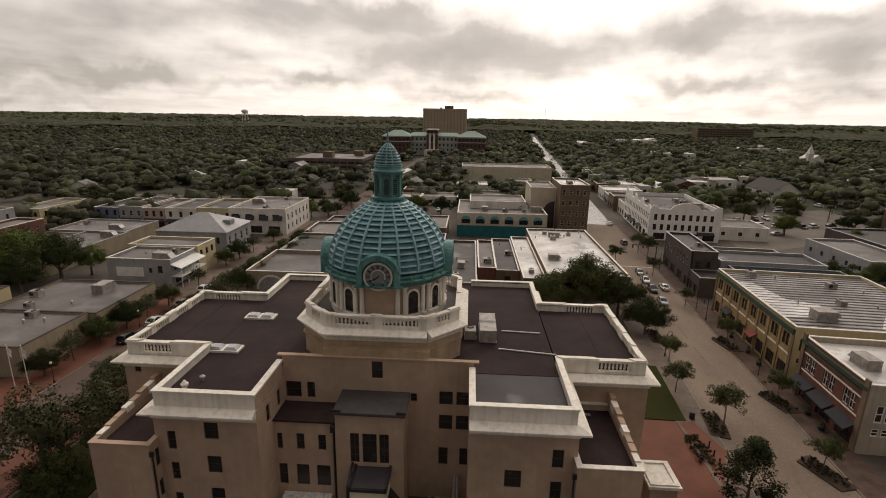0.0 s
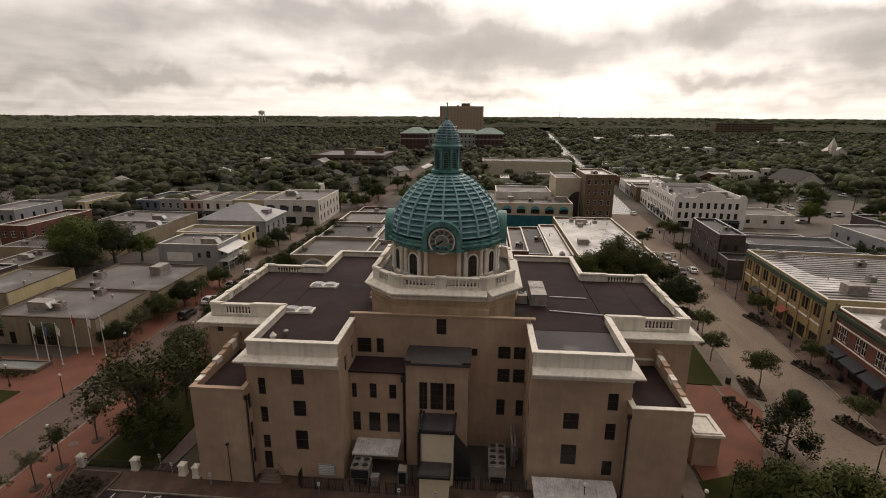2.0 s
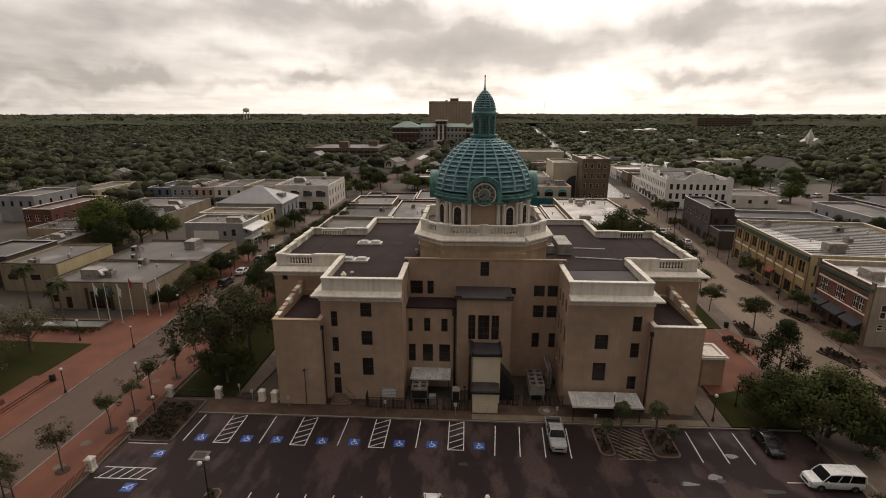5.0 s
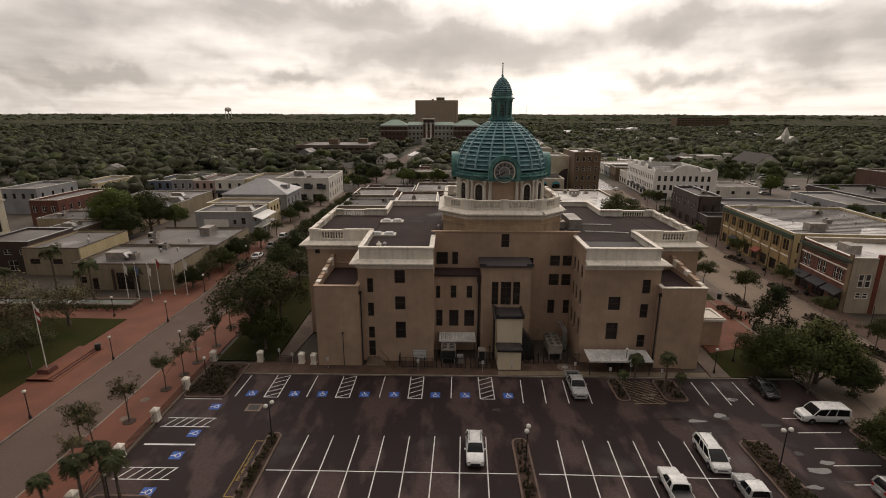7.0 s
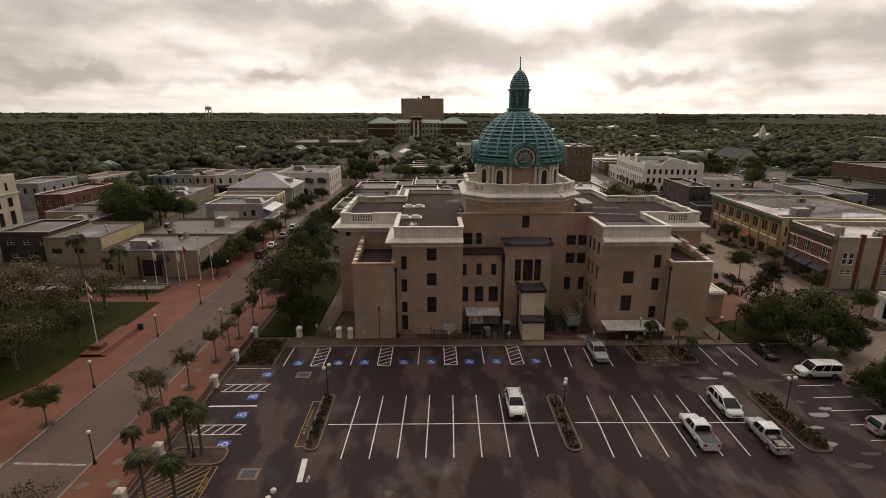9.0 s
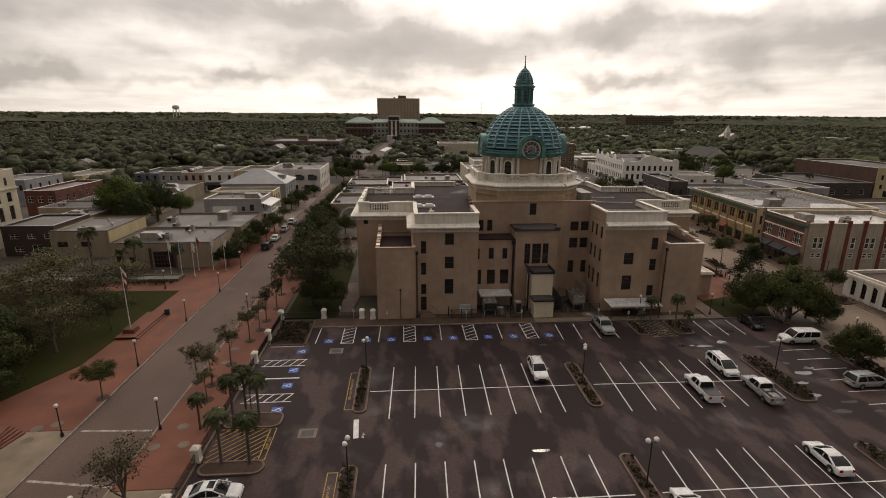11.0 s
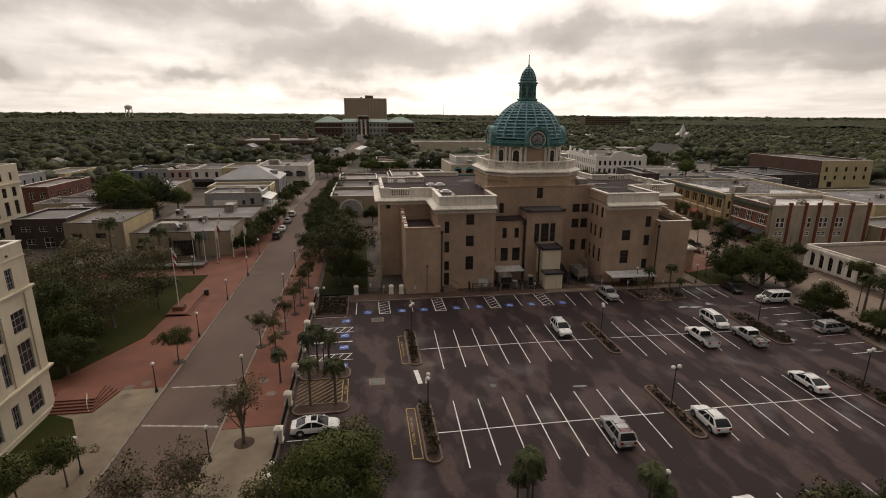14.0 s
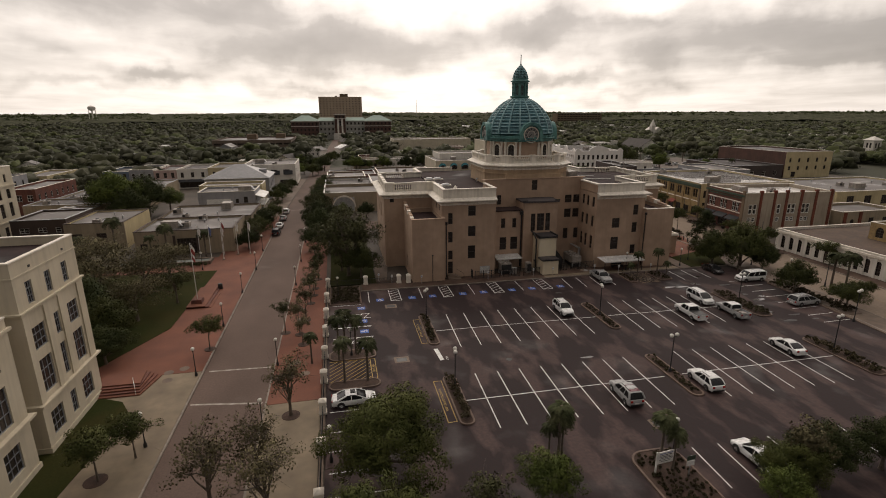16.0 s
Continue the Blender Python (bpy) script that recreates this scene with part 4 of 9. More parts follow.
cpart("downpipe", Geo().path([(-3.85, 44.9, 11.4), (-3.85, 44.9, 0.3)], 0.13).box(-4.15, 44.6, 11.0, -3.6, 45.15, 11.75), BLACK, "black downpipe with hopper")
# lift shaft and the lower box before it
cblock(-1.35, 41.2, 2.2, 44.5, 6.9, material=SHAFT)
cpart("shaft_roof", Geo().box(-1.55, 41.0, 6.9, 2.4, 44.5, 7.2).box(-1.55, 41.0, 7.2, -1.3, 44.5, 7.5).box(2.15, 41.0, 7.2, 2.4, 44.5, 7.5), BLACK)
cpart("shaft_roof_deck", Geo().box(-1.3, 41.2, 7.2, 2.15, 44.5, 7.26), ROOFB)
cblock(-1.35, 38.9, 1.85, 41.2, 2.9, material=SHAFT)
cpart("shaft_low_roof", Geo().box(-1.55, 38.7, 2.9, 2.05, 41.2, 3.15), BLACK)
cpart("shaft_low_deck", Geo().box(-1.3, 38.95, 3.15, 1.8, 41.19, 3.2), ROOFB)
cpart("duct", Geo().path([(-1.75, 41.8, 0.2), (-1.75, 41.8, 6.5), (-1.75, 43.5, 7.6), (-1.75, 44.4, 7.6)], 0.16), BLACK)
cpart("stair_cover", Geo().add([(2.2, 42.2, 0), (4.2, 42.2, 0), (4.2, 44.5, 0), (2.2, 44.5, 0), (2.2, 42.2, 4.8), (2.2, 44.5, 4.8), (4.2, 42.2, 2.2), (4.2, 44.5, 2.2)], [(0, 1, 6, 4), (1, 2, 7, 6), (4, 6, 7, 5), (2, 3, 5, 7), (0, 4, 5, 3)]), BLACK, "dark sloping stair cover")
# roofs behind the parapets
cpart("roof_body", Geo().box(-20.2, 49.2, 16.0, 20.2, 78.4, 16.2), ROOF, "dark damp membrane roof")
for s in (-1, 1):
    x0, x1 = sorted((s * 20.5, s * 30.2))
    cpart("roof_arm", Geo().box(min(s * 20.4, s * 29.9), 52.1, 15.5, max(s * 20.4, s * 29.9), 68.7, 16.05), ROOF)
    x0, x1 = sorted((s * 10.9, s * 20.1))
    cpart("roof_pavilion", Geo().box(x0, 41.85, 15.25, x1, 49.2, 16.15 if s > 0 else 16.25), ROOFB if s > 0 else ROOF)
    x0, x1 = sorted((s * 25.8, s * 29.8))
    cpart("roof_strip", Geo().box(x0, 52.2, 16.05, x1, 68.6, 16.09), ROOF)


def cornice_geo(pts, z, out=0.95):
    """A moulded white cornice along an open outline: a sloping top, a fascia, dentils beneath. Points run so that the outside lies to the right."""
    g, dent = Geo(), Geo()
    n = len(pts)

    def offs(d):
        res = []
        for i, p in enumerate(pts):
            q = Vector(p)
            ds = []
            if i > 0:
                ds.append((q - Vector(pts[i - 1])).normalized())
            if i < n - 1:
                ds.append((Vector(pts[i + 1]) - q).normalized())
            nr = [Vector((k.y, -k.x)) for k in ds]
            if len(nr) == 2 and (nr[0] + nr[1]).length > 0.1:
                v = (nr[0] + nr[1]) / (1 + nr[0].dot(nr[1]))
            else:
                v = nr[0]
            res.append((q + v * d))
        return res

    prof = [(0.0, -1.0), (0.12, -1.0), (0.12, -0.55), (0.45, -0.42), (out - 0.15, -0.36), (out, -0.25), (out, -0.08), (0.05, 0.32), (-0.3, 0.32)]
    rows = [[(*p, z + h) for p in offs(d)] for d, h in prof]
    for a, b in zip(rows, rows[1:]):
        for i in range(n - 1):
            g.add([a[i], a[i + 1], b[i + 1], b[i]], [(0, 1, 2, 3)])
    for e in (0, n - 1):
        g.add([r[e] for r in rows], [tuple(range(len(rows)))])
    for a, b in zip(offs(0.12), offs(0.12)[1:]):
        d = b - a
        k = max(2, int(d.length / 0.45))
        u = d.normalized()
        for i in range(k):
            c = a + u * (0.25 + 0.45 * i)
            if (c - a).length > d.length - 0.2:
                break
            o = Vector((u.y, -u.x))
            p = [c, c + u * 0.22, c + u * 0.22 + o * 0.22, c + o * 0.22]
            dent.add([(*q, z - 0.72) for q in p] + [(*q, z - 0.5) for q in p], [(0, 1, 5, 4), (1, 2, 6, 5), (2, 3, 7, 6), (3, 0, 4, 7), (0, 3, 2, 1)])
    return g, dent


def offset_line(pts, d, closed=False):
    """The outline moved by d to the right of its direction, with mitred corners."""
    n, res = len(pts), []
    for i, p in enumerate(pts):
        q = Vector(p)
        ds = []
        if i > 0 or closed:
            ds.append((q - Vector(pts[i - 1])).normalized())
        if i < n - 1 or closed:
            ds.append((Vector(pts[(i + 1) % n]) - q).normalized())
        nr = [Vector((k.y, -k.x)) for k in ds]
        v = (nr[0] + nr[1]) / (1 + nr[0].dot(nr[1])) if len(nr) == 2 else nr[0]
        res.append(q + v * d)
    return res


def parapet_run(pts, z, h=1.55, t=0.45, rails=(), closed=False, plain=()):
    """A solid white parapet with a coping, outside to the right; rails: (segment, from, to) stretches with balusters in place of the solid wall."""
    n = len(pts)
    lines = {d: offset_line(pts, d, closed) for d in (0.0, -t, 0.06, 0.12, -t - 0.1, -t - 0.04)}

    def bar(g, i, d0, d1, f0, f1, z0, z1):
        o, p = lines[d0], lines[d1]
        k = (i + 1) % n
        q = [o[i].lerp(o[k], f0), o[i].lerp(o[k], f1), p[i].lerp(p[k], f1), p[i].lerp(p[k], f0)]
        g.add([(v.x, v.y, zz) for zz in (z0, z1) for v in q], [(3, 2, 1, 0), (4, 5, 6, 7), (0, 1, 5, 4), (1, 2, 6, 5), (2, 3, 7, 6), (3, 0, 4, 7)])

    for i in range(n if closed else n - 1):
        cuts = sorted((f, k) for s, f, k in rails if s == i)
        g = Geo()
        x = 0.0
        for c0, c1 in cuts + [(1.0, 1.0)]:
            bar(g, i, 0.0, -t, x, c0, z, z + h)
            if c1 > c0:
                bar(g, i, 0.0, -t, c0, c1, z, z + h * 0.28)
            x = c1
        cpart("parapet", g, CREAM if i in plain else TRIM, "" if i in plain else "white painted parapet")
        g = Geo()
        bar(g, i, 0.12, -t - 0.1, 0, 1, z + h, z + h + 0.15)
        bar(g, i, 0.06, -t, 0, 1, z + h - 0.14, z + h)
        cpart("parapet_coping", g, TRIM)
        x = 0.0
        for c0, c1 in (cuts + [(1.0, 1.0)] if cuts else []):
            if c0 - x > 0.03:
                g = Geo()
                bar(g, i, 0.06, -t - 0.04, x + 0.004, c0 - 0.004, z + h + 0.15, z + h + 0.29)
                cpart("die_block", g, TRIM)
            x = c1
        mid = [(p + q) / 2 for p, q in zip(lines[0.0], lines[-t])]
        a, b = mid[i], mid[(i + 1) % n]
        for c0, c1 in cuts:
            k = max(3, int((c1 - c0) * (b - a).length / 0.42))
            for j in range(k):
                q = a.lerp(b, c0 + (j + 0.5) * (c1 - c0) / k)
                part("baluster", BALUSTER, None, court, m=OFF @ pose(q.x, q.y, z + h * 0.28))


BALUSTER = Geo().lathe([(0.13, 0), (0.13, 0.08), (0.07, 0.14), (0.14, 0.36), (0.09, 0.62), (0.06, 0.82), (0.13, 0.95), (0.13, 1.12)], 8).mesh("baluster", TRIM, True)
# each rear pavilion has its own cornice and parapet, the arms and north end too
for s in (-1, 1):
    pts = [(s * 10.4, 48.8), (s * 10.4, 41.3), (s * 20.9, 41.3), (s * 20.9, 51.2), (s * 30.6, 51.2), (s * 30.6, 69.6), (s * 20.9, 69.6), (s * 20.9, 79.2), (s * 10.5, 79.2)]
    par = [(s * 10.42, 48.7), (s * 10.42, 41.36), (s * 20.6, 41.36), (s * 20.6, 51.6), (s * 30.2, 51.6), (s * 30.2, 69.2), (s * 20.5, 69.2), (s * 20.5, 78.8), (s * 10.5, 78.8)]
    rails = [(3, 0.45, 0.85), (4, 0.06, 0.22), (4, 0.28, 0.44), (4, 0.56, 0.72), (4, 0.78, 0.94), (5, 0.15, 0.6)]
    cor = pts[1:]
    if s < 0:
        cor, nr = cor[::-1], len(cor)
        par_, k = par[::-1], len(par) - 2
        rails_ = [(k - i, 1 - b, 1 - a) for i, a, b in rails]
        g, d = cornice_geo([(x, y) for x, y in cor][::-1][::-1], 15.15)
        parapet_run(par_, 15.3, 1.72, rails=sorted(rails_), plain=(k,))
    else:
        g, d = cornice_geo(cor, 15.15)
        parapet_run(par, 15.3, 1.72, rails=rails, plain=(0,))
    cpart("cornice", g, TRIM, "white moulded cornice")
    tagged(cpart("dentil_course", d, TRIM), kind="stuff")
# low white flat step between the side parapets and the body wall
# ---- base of the dome ----


def octo(h, w):
    """A square of half-size h with its corners cut, w the half-width of each face, counter-clockwise."""
    return [(w, -h), (h, -w), (h, w), (w, h), (-w, h), (-h, w), (-h, -w), (-w, -h)]


dome_base = part("dome_base", Geo().prism(octo(9.2, 5.6), 16.2, 20.0), CREAMY, court, "ochre stuccoed base of the dome")
g, d = cornice_geo([(x, y + DY) for x, y in octo(9.2, 5.6) + [octo(9.2, 5.6)[0]]], 20.35, 0.8)
cpart("dome_cornice", g, TRIM)
tagged(cpart("dentil_course", d, TRIM), kind="stuff")
part("dome_base_ledge", Geo().prism(octo(9.42, 5.72), 18.5, 18.72), CREAMY, court)
part("dome_base_foot", Geo().prism([(-5.9, -9.9), (5.9, -9.9), (5.9, -9.0), (-5.9, -9.0)], 16.2, 18.5), CREAMY, court)
part("dome_terrace", Geo().prism(octo(9.15, 5.57), 20.0, 20.6), DROOF, court)
op = [(x, y + DY) for x, y in octo(9.0, 5.5)]
parapet_run(op, 20.62, 1.4, 0.4, [(i, 0.3, 0.7) for i in (0, 2, 4, 6)] + [(i, a, b) for i in (1, 3, 5, 7) for a, b in ((0.08, 0.44), (0.56, 0.92))], True)

# ---- drum, dome and lantern ----
R = 6.9
dome = part("drum", Geo().lathe([(R, 20.6), (R, 25.0)], 64), CREAM, court, "cream drum with engaged columns", True)
part("drum_plinth", Geo().lathe([(R + 0.35, 20.6), (R + 0.35, 21.3), (R + 0.1, 21.4)], 64), TRIM, court, smooth=True)
COL = Geo().lathe([(0.34, 0), (0.34, 0.18), (0.27, 0.26), (0.26, 1.6), (0.22, 3.1), (0.3, 3.25), (0.34, 3.45)], 10).mesh("column", TRIM, True)
for q in range(4):
    for c in (20, 45, 70):
        for e in (-3.4, 3.4):
            a = radians(90 * q + c + e)
            part("column", COL, None, court, m=pose((R + 0.22) * math.cos(a), (R + 0.22) * math.sin(a), 21.35))
    for c in (31.5, 58.5):
        a = 90 * q + c
        m = pose(0, 0, 0, 0, 0, a + 90) @ pose(-0.62, -R - 0.16, 21.5)
        fr, pane = window_meshes(1.24, 2.7, "arch")
        w = part("window", fr, None, court, "arched drum window", m=m)
        part("pane", pane, None, w)
        arc = Geo()
        arc.box(-0.22, -0.06, 0, 0, 0.2, 2.1).box(1.24, -0.06, 0, 1.46, 0.2, 2.1)
        for i in range(9):
            a0, a1 = math.pi * i / 9, math.pi * (i + 1) / 9
            arc.add([(0.62 + r * math.cos(t), y, 2.08 + r * math.sin(t)) for y in (-0.06, 0.2) for t, r in ((a0, 0.62), (a0, 0.84), (a1, 0.84), (a1, 0.62))], [(0, 1, 2, 3), (1, 5, 6, 2), (0, 3, 7, 4), (3, 2, 6, 7)])
        part("surround", arc, TRIM, w)
part("entablature", Geo().lathe([(R + 0.05, 24.75), (R + 0.35, 24.8), (R + 0.35, 25.12), (R + 0.6, 25.2), (R + 0.6, 25.35), (R + 0.92, 25.45), (R + 0.92, 25.6), (R + 0.5, 25.68), (R + 0.5, 25.85), (R + 0.62, 25.9), (R + 0.6, 26.02), (R + 0.1, 26.1)], 64), VERDI, court, "verdigris copper cornice", True)
BRKT = Geo().box(-0.09, -0.24, 0, 0.09, 0.0, 0.28).box(-0.07, -0.5, 0.16, 0.07, -0.24, 0.3).mesh("bracket", LANT)
ACRO = Geo().prism([(-0.2, -0.1), (0.2, -0.1), (0.2, 0.1), (-0.2, 0.1)], 0, 0.42, 0.45).mesh("antefix", VERDI)
for i in range(64):
    a = 360 / 64 * i
    part("bracket", BRKT, None, court, m=pose(0, 0, 0, 0, 0, a) @ pose(0, -R - 0.33, 25.08))
    if i % 2 and min((a + 8) % 90, 90 - (a + 8) % 90) > 4:
        part("antefix", ACRO, None, court, m=pose(0, 0, 0, 0, 0, a) @ pose(0, -R - 0.75, 25.6))
# twenty bays of lapped copper courses between ribs


def dome_r(t):
    """Radius and height of the dome's skin, t from 0 at its foot to 1 at the lantern."""
    a = radians(3 + 70 * t)
    return (R + 0.2) * (math.cos(a) - 0.10 * math.sin(2 * a) * math.sin(a)), 26.0 + 7.55 * math.sin(a) / math.sin(radians(73))


NC = 14
for j in range(NC):
    r0, z0 = dome_r(j / NC)
    r1, z1 = dome_r((j + 1) / NC)
    g = Geo()
    k = 5
    rows = []
    for r, z in ((r0 - 0.04, z0 - 0.07), (r0 + 0.26, z0 - 0.06), (r0 + 0.31, z0 + 0.02), (r0 + 0.25, z0 + 0.11), (r0 + 0.08, z0 + 0.16), (r1 + 0.0, z1 - 0.05)):
        rows.append([(r * math.cos(radians(-9 + 18 * i / k)), r * math.sin(radians(-9 + 18 * i / k)), z) for i in range(k + 1)])
    v = [p for rw in rows for p in rw]
    f = [(a * (k + 1) + i, a * (k + 1) + i + 1, (a + 1) * (k + 1) + i + 1, (a + 1) * (k + 1) + i) for a in range(5) for i in range(k)]
    g.add(v, f)
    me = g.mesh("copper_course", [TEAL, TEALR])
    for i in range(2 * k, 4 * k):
        me.polygons[i].material_index = 1      # the rolled lip, its sky sheen painted as paler copper
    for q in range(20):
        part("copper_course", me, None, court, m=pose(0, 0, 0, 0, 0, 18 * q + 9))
g = Geo()
for i in range(20):
    r0, z0 = dome_r(i / 20)
    r1, z1 = dome_r((i + 1) / 20)
    w0, w1 = 0.19 - 0.004 * i, 0.19 - 0.004 * (i + 1)
    e = 0.4
    g.add([(r0 - 0.1, -w0, z0), (r0 + e, -w0 * 0.75, z0 + 0.03), (r0 + e, w0 * 0.75, z0 + 0.03), (r0 - 0.1, w0, z0), (r1 - 0.1, -w1, z1), (r1 + e, -w1 * 0.75, z1 + 0.03), (r1 + e, w1 * 0.75, z1 + 0.03), (r1 - 0.1, w1, z1)],
          [(0, 1, 5, 4), (1, 2, 6, 5), (2, 3, 7, 6)])
rib = g.mesh("rib", TEALR)
for q in range(20):
    part("rib", rib, None, court, m=pose(0, 0, 0, 0, 0, 18 * q))
part("dome_skin", Geo().lathe([dome_r(i / 20) for i in range(21)], 48), TEAL, court, smooth=True)
rt, zt = dome_r(1.0)
part("lantern_foot", Geo().lathe([(rt + 0.35, zt - 0.35), (rt + 0.4, zt - 0.1), (rt + 0.15, zt + 0.1), (2.05, zt + 0.25), (2.05, zt + 0.5), (1.75, zt + 0.55)], 32), VERDI, court, smooth=True)
ZL = 33.9
part("lantern_body", Geo().prism([(1.45 * math.cos(radians(22.5 + 45 * i)), 1.45 * math.sin(radians(22.5 + 45 * i))) for i in range(8)], ZL - 0.2, 36.7), LANT, court)
PIL = Geo().box(-0.17, -0.17, 0, 0.17, 0.17, 2.65).box(-0.24, -0.24, 2.65, 0.24, 0.24, 2.85).box(-0.24, -0.24, 0, 0.24, 0.24, 0.2).mesh("pilaster", VERDI)
for i in range(8):
    part("pilaster", PIL, None, court, m=pose(0, 0, 0, 0, 0, 45 * i + 22.5) @ pose(1.52, 0, ZL))
    m = pose(0, 0, 0, 0, 0, 45 * i + 90) @ pose(-0.38, -1.42, ZL + 0.35)
    fr, pane = window_meshes(0.76, 2.1, "louvre")
    w = part("louvre", fr, None, court, m=m)
    part("slats", pane, None, w)
part("lantern_cornice", Geo().lathe([(1.5, 36.6), (1.72, 36.7), (1.75, 36.9), (2.05, 37.02), (2.05, 37.16), (1.7, 37.25), (1.6, 37.5), (1.75, 37.58), (1.75, 37.68), (1.45, 37.75)], 24), LANT, court, smooth=True)


def cup_r(z):
    u = (z - 37.7) / 2.6
    return 1.42 * (1 - u ** 1.7) ** 0.8 + 0.12


prof = [(cup_r(z), z) for z in [37.7 + 0.17 * i for i in range(16)]]
part("cupola", Geo().lathe(prof, 24), DCOP, court, "dark ribbed copper cupola", True)
g = Geo()
for (r0, z0), (r1, z1) in zip(prof, prof[1:]):
    g.add([(r0, -0.07, z0), (r0 + 0.09, -0.05, z0), (r0 + 0.09, 0.05, z0), (r0, 0.07, z0), (r1, -0.06, z1), (r1 + 0.09, -0.04, z1), (r1 + 0.09, 0.04, z1), (r1, 0.06, z1)], [(0, 1, 5, 4), (1, 2, 6, 5), (2, 3, 7, 6)])
crib = g.mesh("cupola_rib", TEALR)
for i in range(12):
    part("cupola_rib", crib, None, court, m=pose(0, 0, 0, 0, 0, 30 * i))
for i in range(7):
    z = 37.85 + 0.32 * i
    r = cup_r(z)
    part("cupola_course", Geo().lathe([(r - 0.1, z - 0.06), (r + 0.1, z - 0.05), (r + 0.12, z + 0.03), (r - 0.05, z + 0.1)], 24, cap=False), TEALR, court)
part("finial", Geo().lathe([(0.3, 40.05), (0.34, 40.2), (0.14, 40.35), (0.2, 40.5), (0.12, 40.65), (0.09, 41.0), (0.07, 42.2), (0.13, 42.3), (0.0, 42.5)], 10), LANT, court, "slender finial", True)

# clock dormers on the four sides
for q in range(4):
    m = pose(0, 0, 0, 0, 0, 90 * q)
    g = Geo(m)
    # arched hood standing out of the dome's foot
    out, inn, zc, yf, yb = 2.4, 1.78, 26.35, -7.95, -5.0
    hood = [(1, 25.2 - zc)] + [(math.cos(math.pi * i / 16), math.sin(math.pi * i / 16)) for i in range(17)] + [(-1, 25.2 - zc)]
    ring_in = [(inn * c, zc + (inn * s if s > 0 else s)) for c, s in hood]
    ring_out = [(out * c, zc + (out * s if s > 0 else s)) for c, s in hood]
    k = len(hood)
    g.add([(x, y, z) for pts, y in ((ring_in, yf), (ring_out, yf), (ring_out, yb), (ring_in, yb)) for x, z in pts], [(a * k + i, a * k + i + 1, ((a + 1) % 4) * k + i + 1, ((a + 1) % 4) * k + i) for a in range(4) for i in range(k - 1)])
    part("clock_shelf", Geo(m).box(-out - 0.3, yf + 0.05, 25.0, out + 0.3, yb, 25.2), VERDI, court)
    dormer = part("clock_dormer", g, VERDI, court, "arched copper clock hood")
    back = Geo(m)
    back.add([(inn * math.cos(2 * math.pi * i / 32), yf + 0.5, zc - 0.05 + inn * math.sin(2 * math.pi * i / 32)) for i in range(32)], [tuple(range(32))])
    back.box(-inn, yf + 0.52, 25.0, inn, yf + 0.8, zc)
    part("clock_backing", back, VERDI, dormer)
    face = Geo(m)
    disc = [(1.47 * math.cos(2 * math.pi * i / 40), 1.47 * math.sin(2 * math.pi * i / 40)) for i in range(40)]
    face.add([(x, yf + 0.3, zc - 0.1 + z) for x, z in disc] + [(x, yf + 0.48, zc - 0.1 + z) for x, z in disc], [tuple(range(40))] + [(i, (i + 1) % 40, 40 + (i + 1) % 40, 40 + i)[::-1] for i in range(40)])
    fc = part("clock_face", face, CLOCKF, dormer, "pale clock face with dark numerals")
    rim = Geo(m @ pose(0, yf + 0.3, zc - 0.1, 90))
    rim.lathe([(1.44, -0.1), (1.63, -0.1), (1.63, 0.08), (1.44, 0.08)], 40, cap=False).lathe([(0.74, 0.0), (0.82, 0.0), (0.82, 0.02), (0.74, 0.02)], 32, cap=False)
    part("clock_rim", rim, TRIM, fc)
    num = Geo()
    for i in range(12):
        num.m = m @ pose(0, yf + 0.285, zc - 0.1) @ Matrix.Rotation(radians(30 * i), 4, "Y")
        for dx in ((-0.09, 0.0, 0.09) if i % 3 else (-0.12, -0.03, 0.1)):
            num.box(dx - 0.032, -0.005, 0.9, dx + 0.032, 0.01, 1.34)
    part("numerals", num, BLACK, fc)
    hnd = Geo()
    for ang, ln, w in ((232, 0.74, 0.07), (240, 1.22, 0.05)):
        hnd.m = m @ pose(0, yf + 0.27, zc - 0.1) @ Matrix.Rotation(radians(ang), 4, "Y")
        hnd.box(-w, -0.02, -0.15, w, 0.0, ln)
    part("clock_needles", hnd, BLACK, fc)

# ---- trees and shrubs ----
rng = np.random.default_rng(7)


def leaf_quads(centres, normals, size):
    """One small four-sided leaf or clump at each centre, turned about its normal at random."""
    n = len(centres)
    nr = normals / np.maximum(np.linalg.norm(normals, axis=1, keepdims=True), 1e-6)
    a = rng.normal(size=(n, 3))
    t = np.cross(nr, a)
    t /= np.maximum(np.linalg.norm(t, axis=1, keepdims=True), 1e-6)
    b = np.cross(nr, t)
    s = size * rng.uniform(0.6, 1.3, (n, 1))
    w = s * rng.uniform(0.45, 0.8, (n, 1))
    v = np.stack([centres - t * s, centres - b * w * 0.9 + nr * s * 0.12, centres + t * s, centres + b * w + nr * s * 0.12], 1)
    return v.reshape(-1, 3), np.arange(4 * n).reshape(-1, 4)


def crown_leaves(clusters, radius, per, size):
    """Leaves gathered in loose clumps round the cluster centres."""
    c = np.repeat(clusters, per, 0)
    d = rng.normal(size=c.shape)
    d /= np.linalg.norm(d, axis=1, keepdims=True)
    r = radius * rng.uniform(0.25, 1.0, (len(c), 1)) ** 0.6
    p = c + d * r * np.array([1, 1, 0.75])
    return leaf_quads(p, d + rng.normal(size=c.shape) * 0.5 + np.array([0, 0, 0.35]), size)


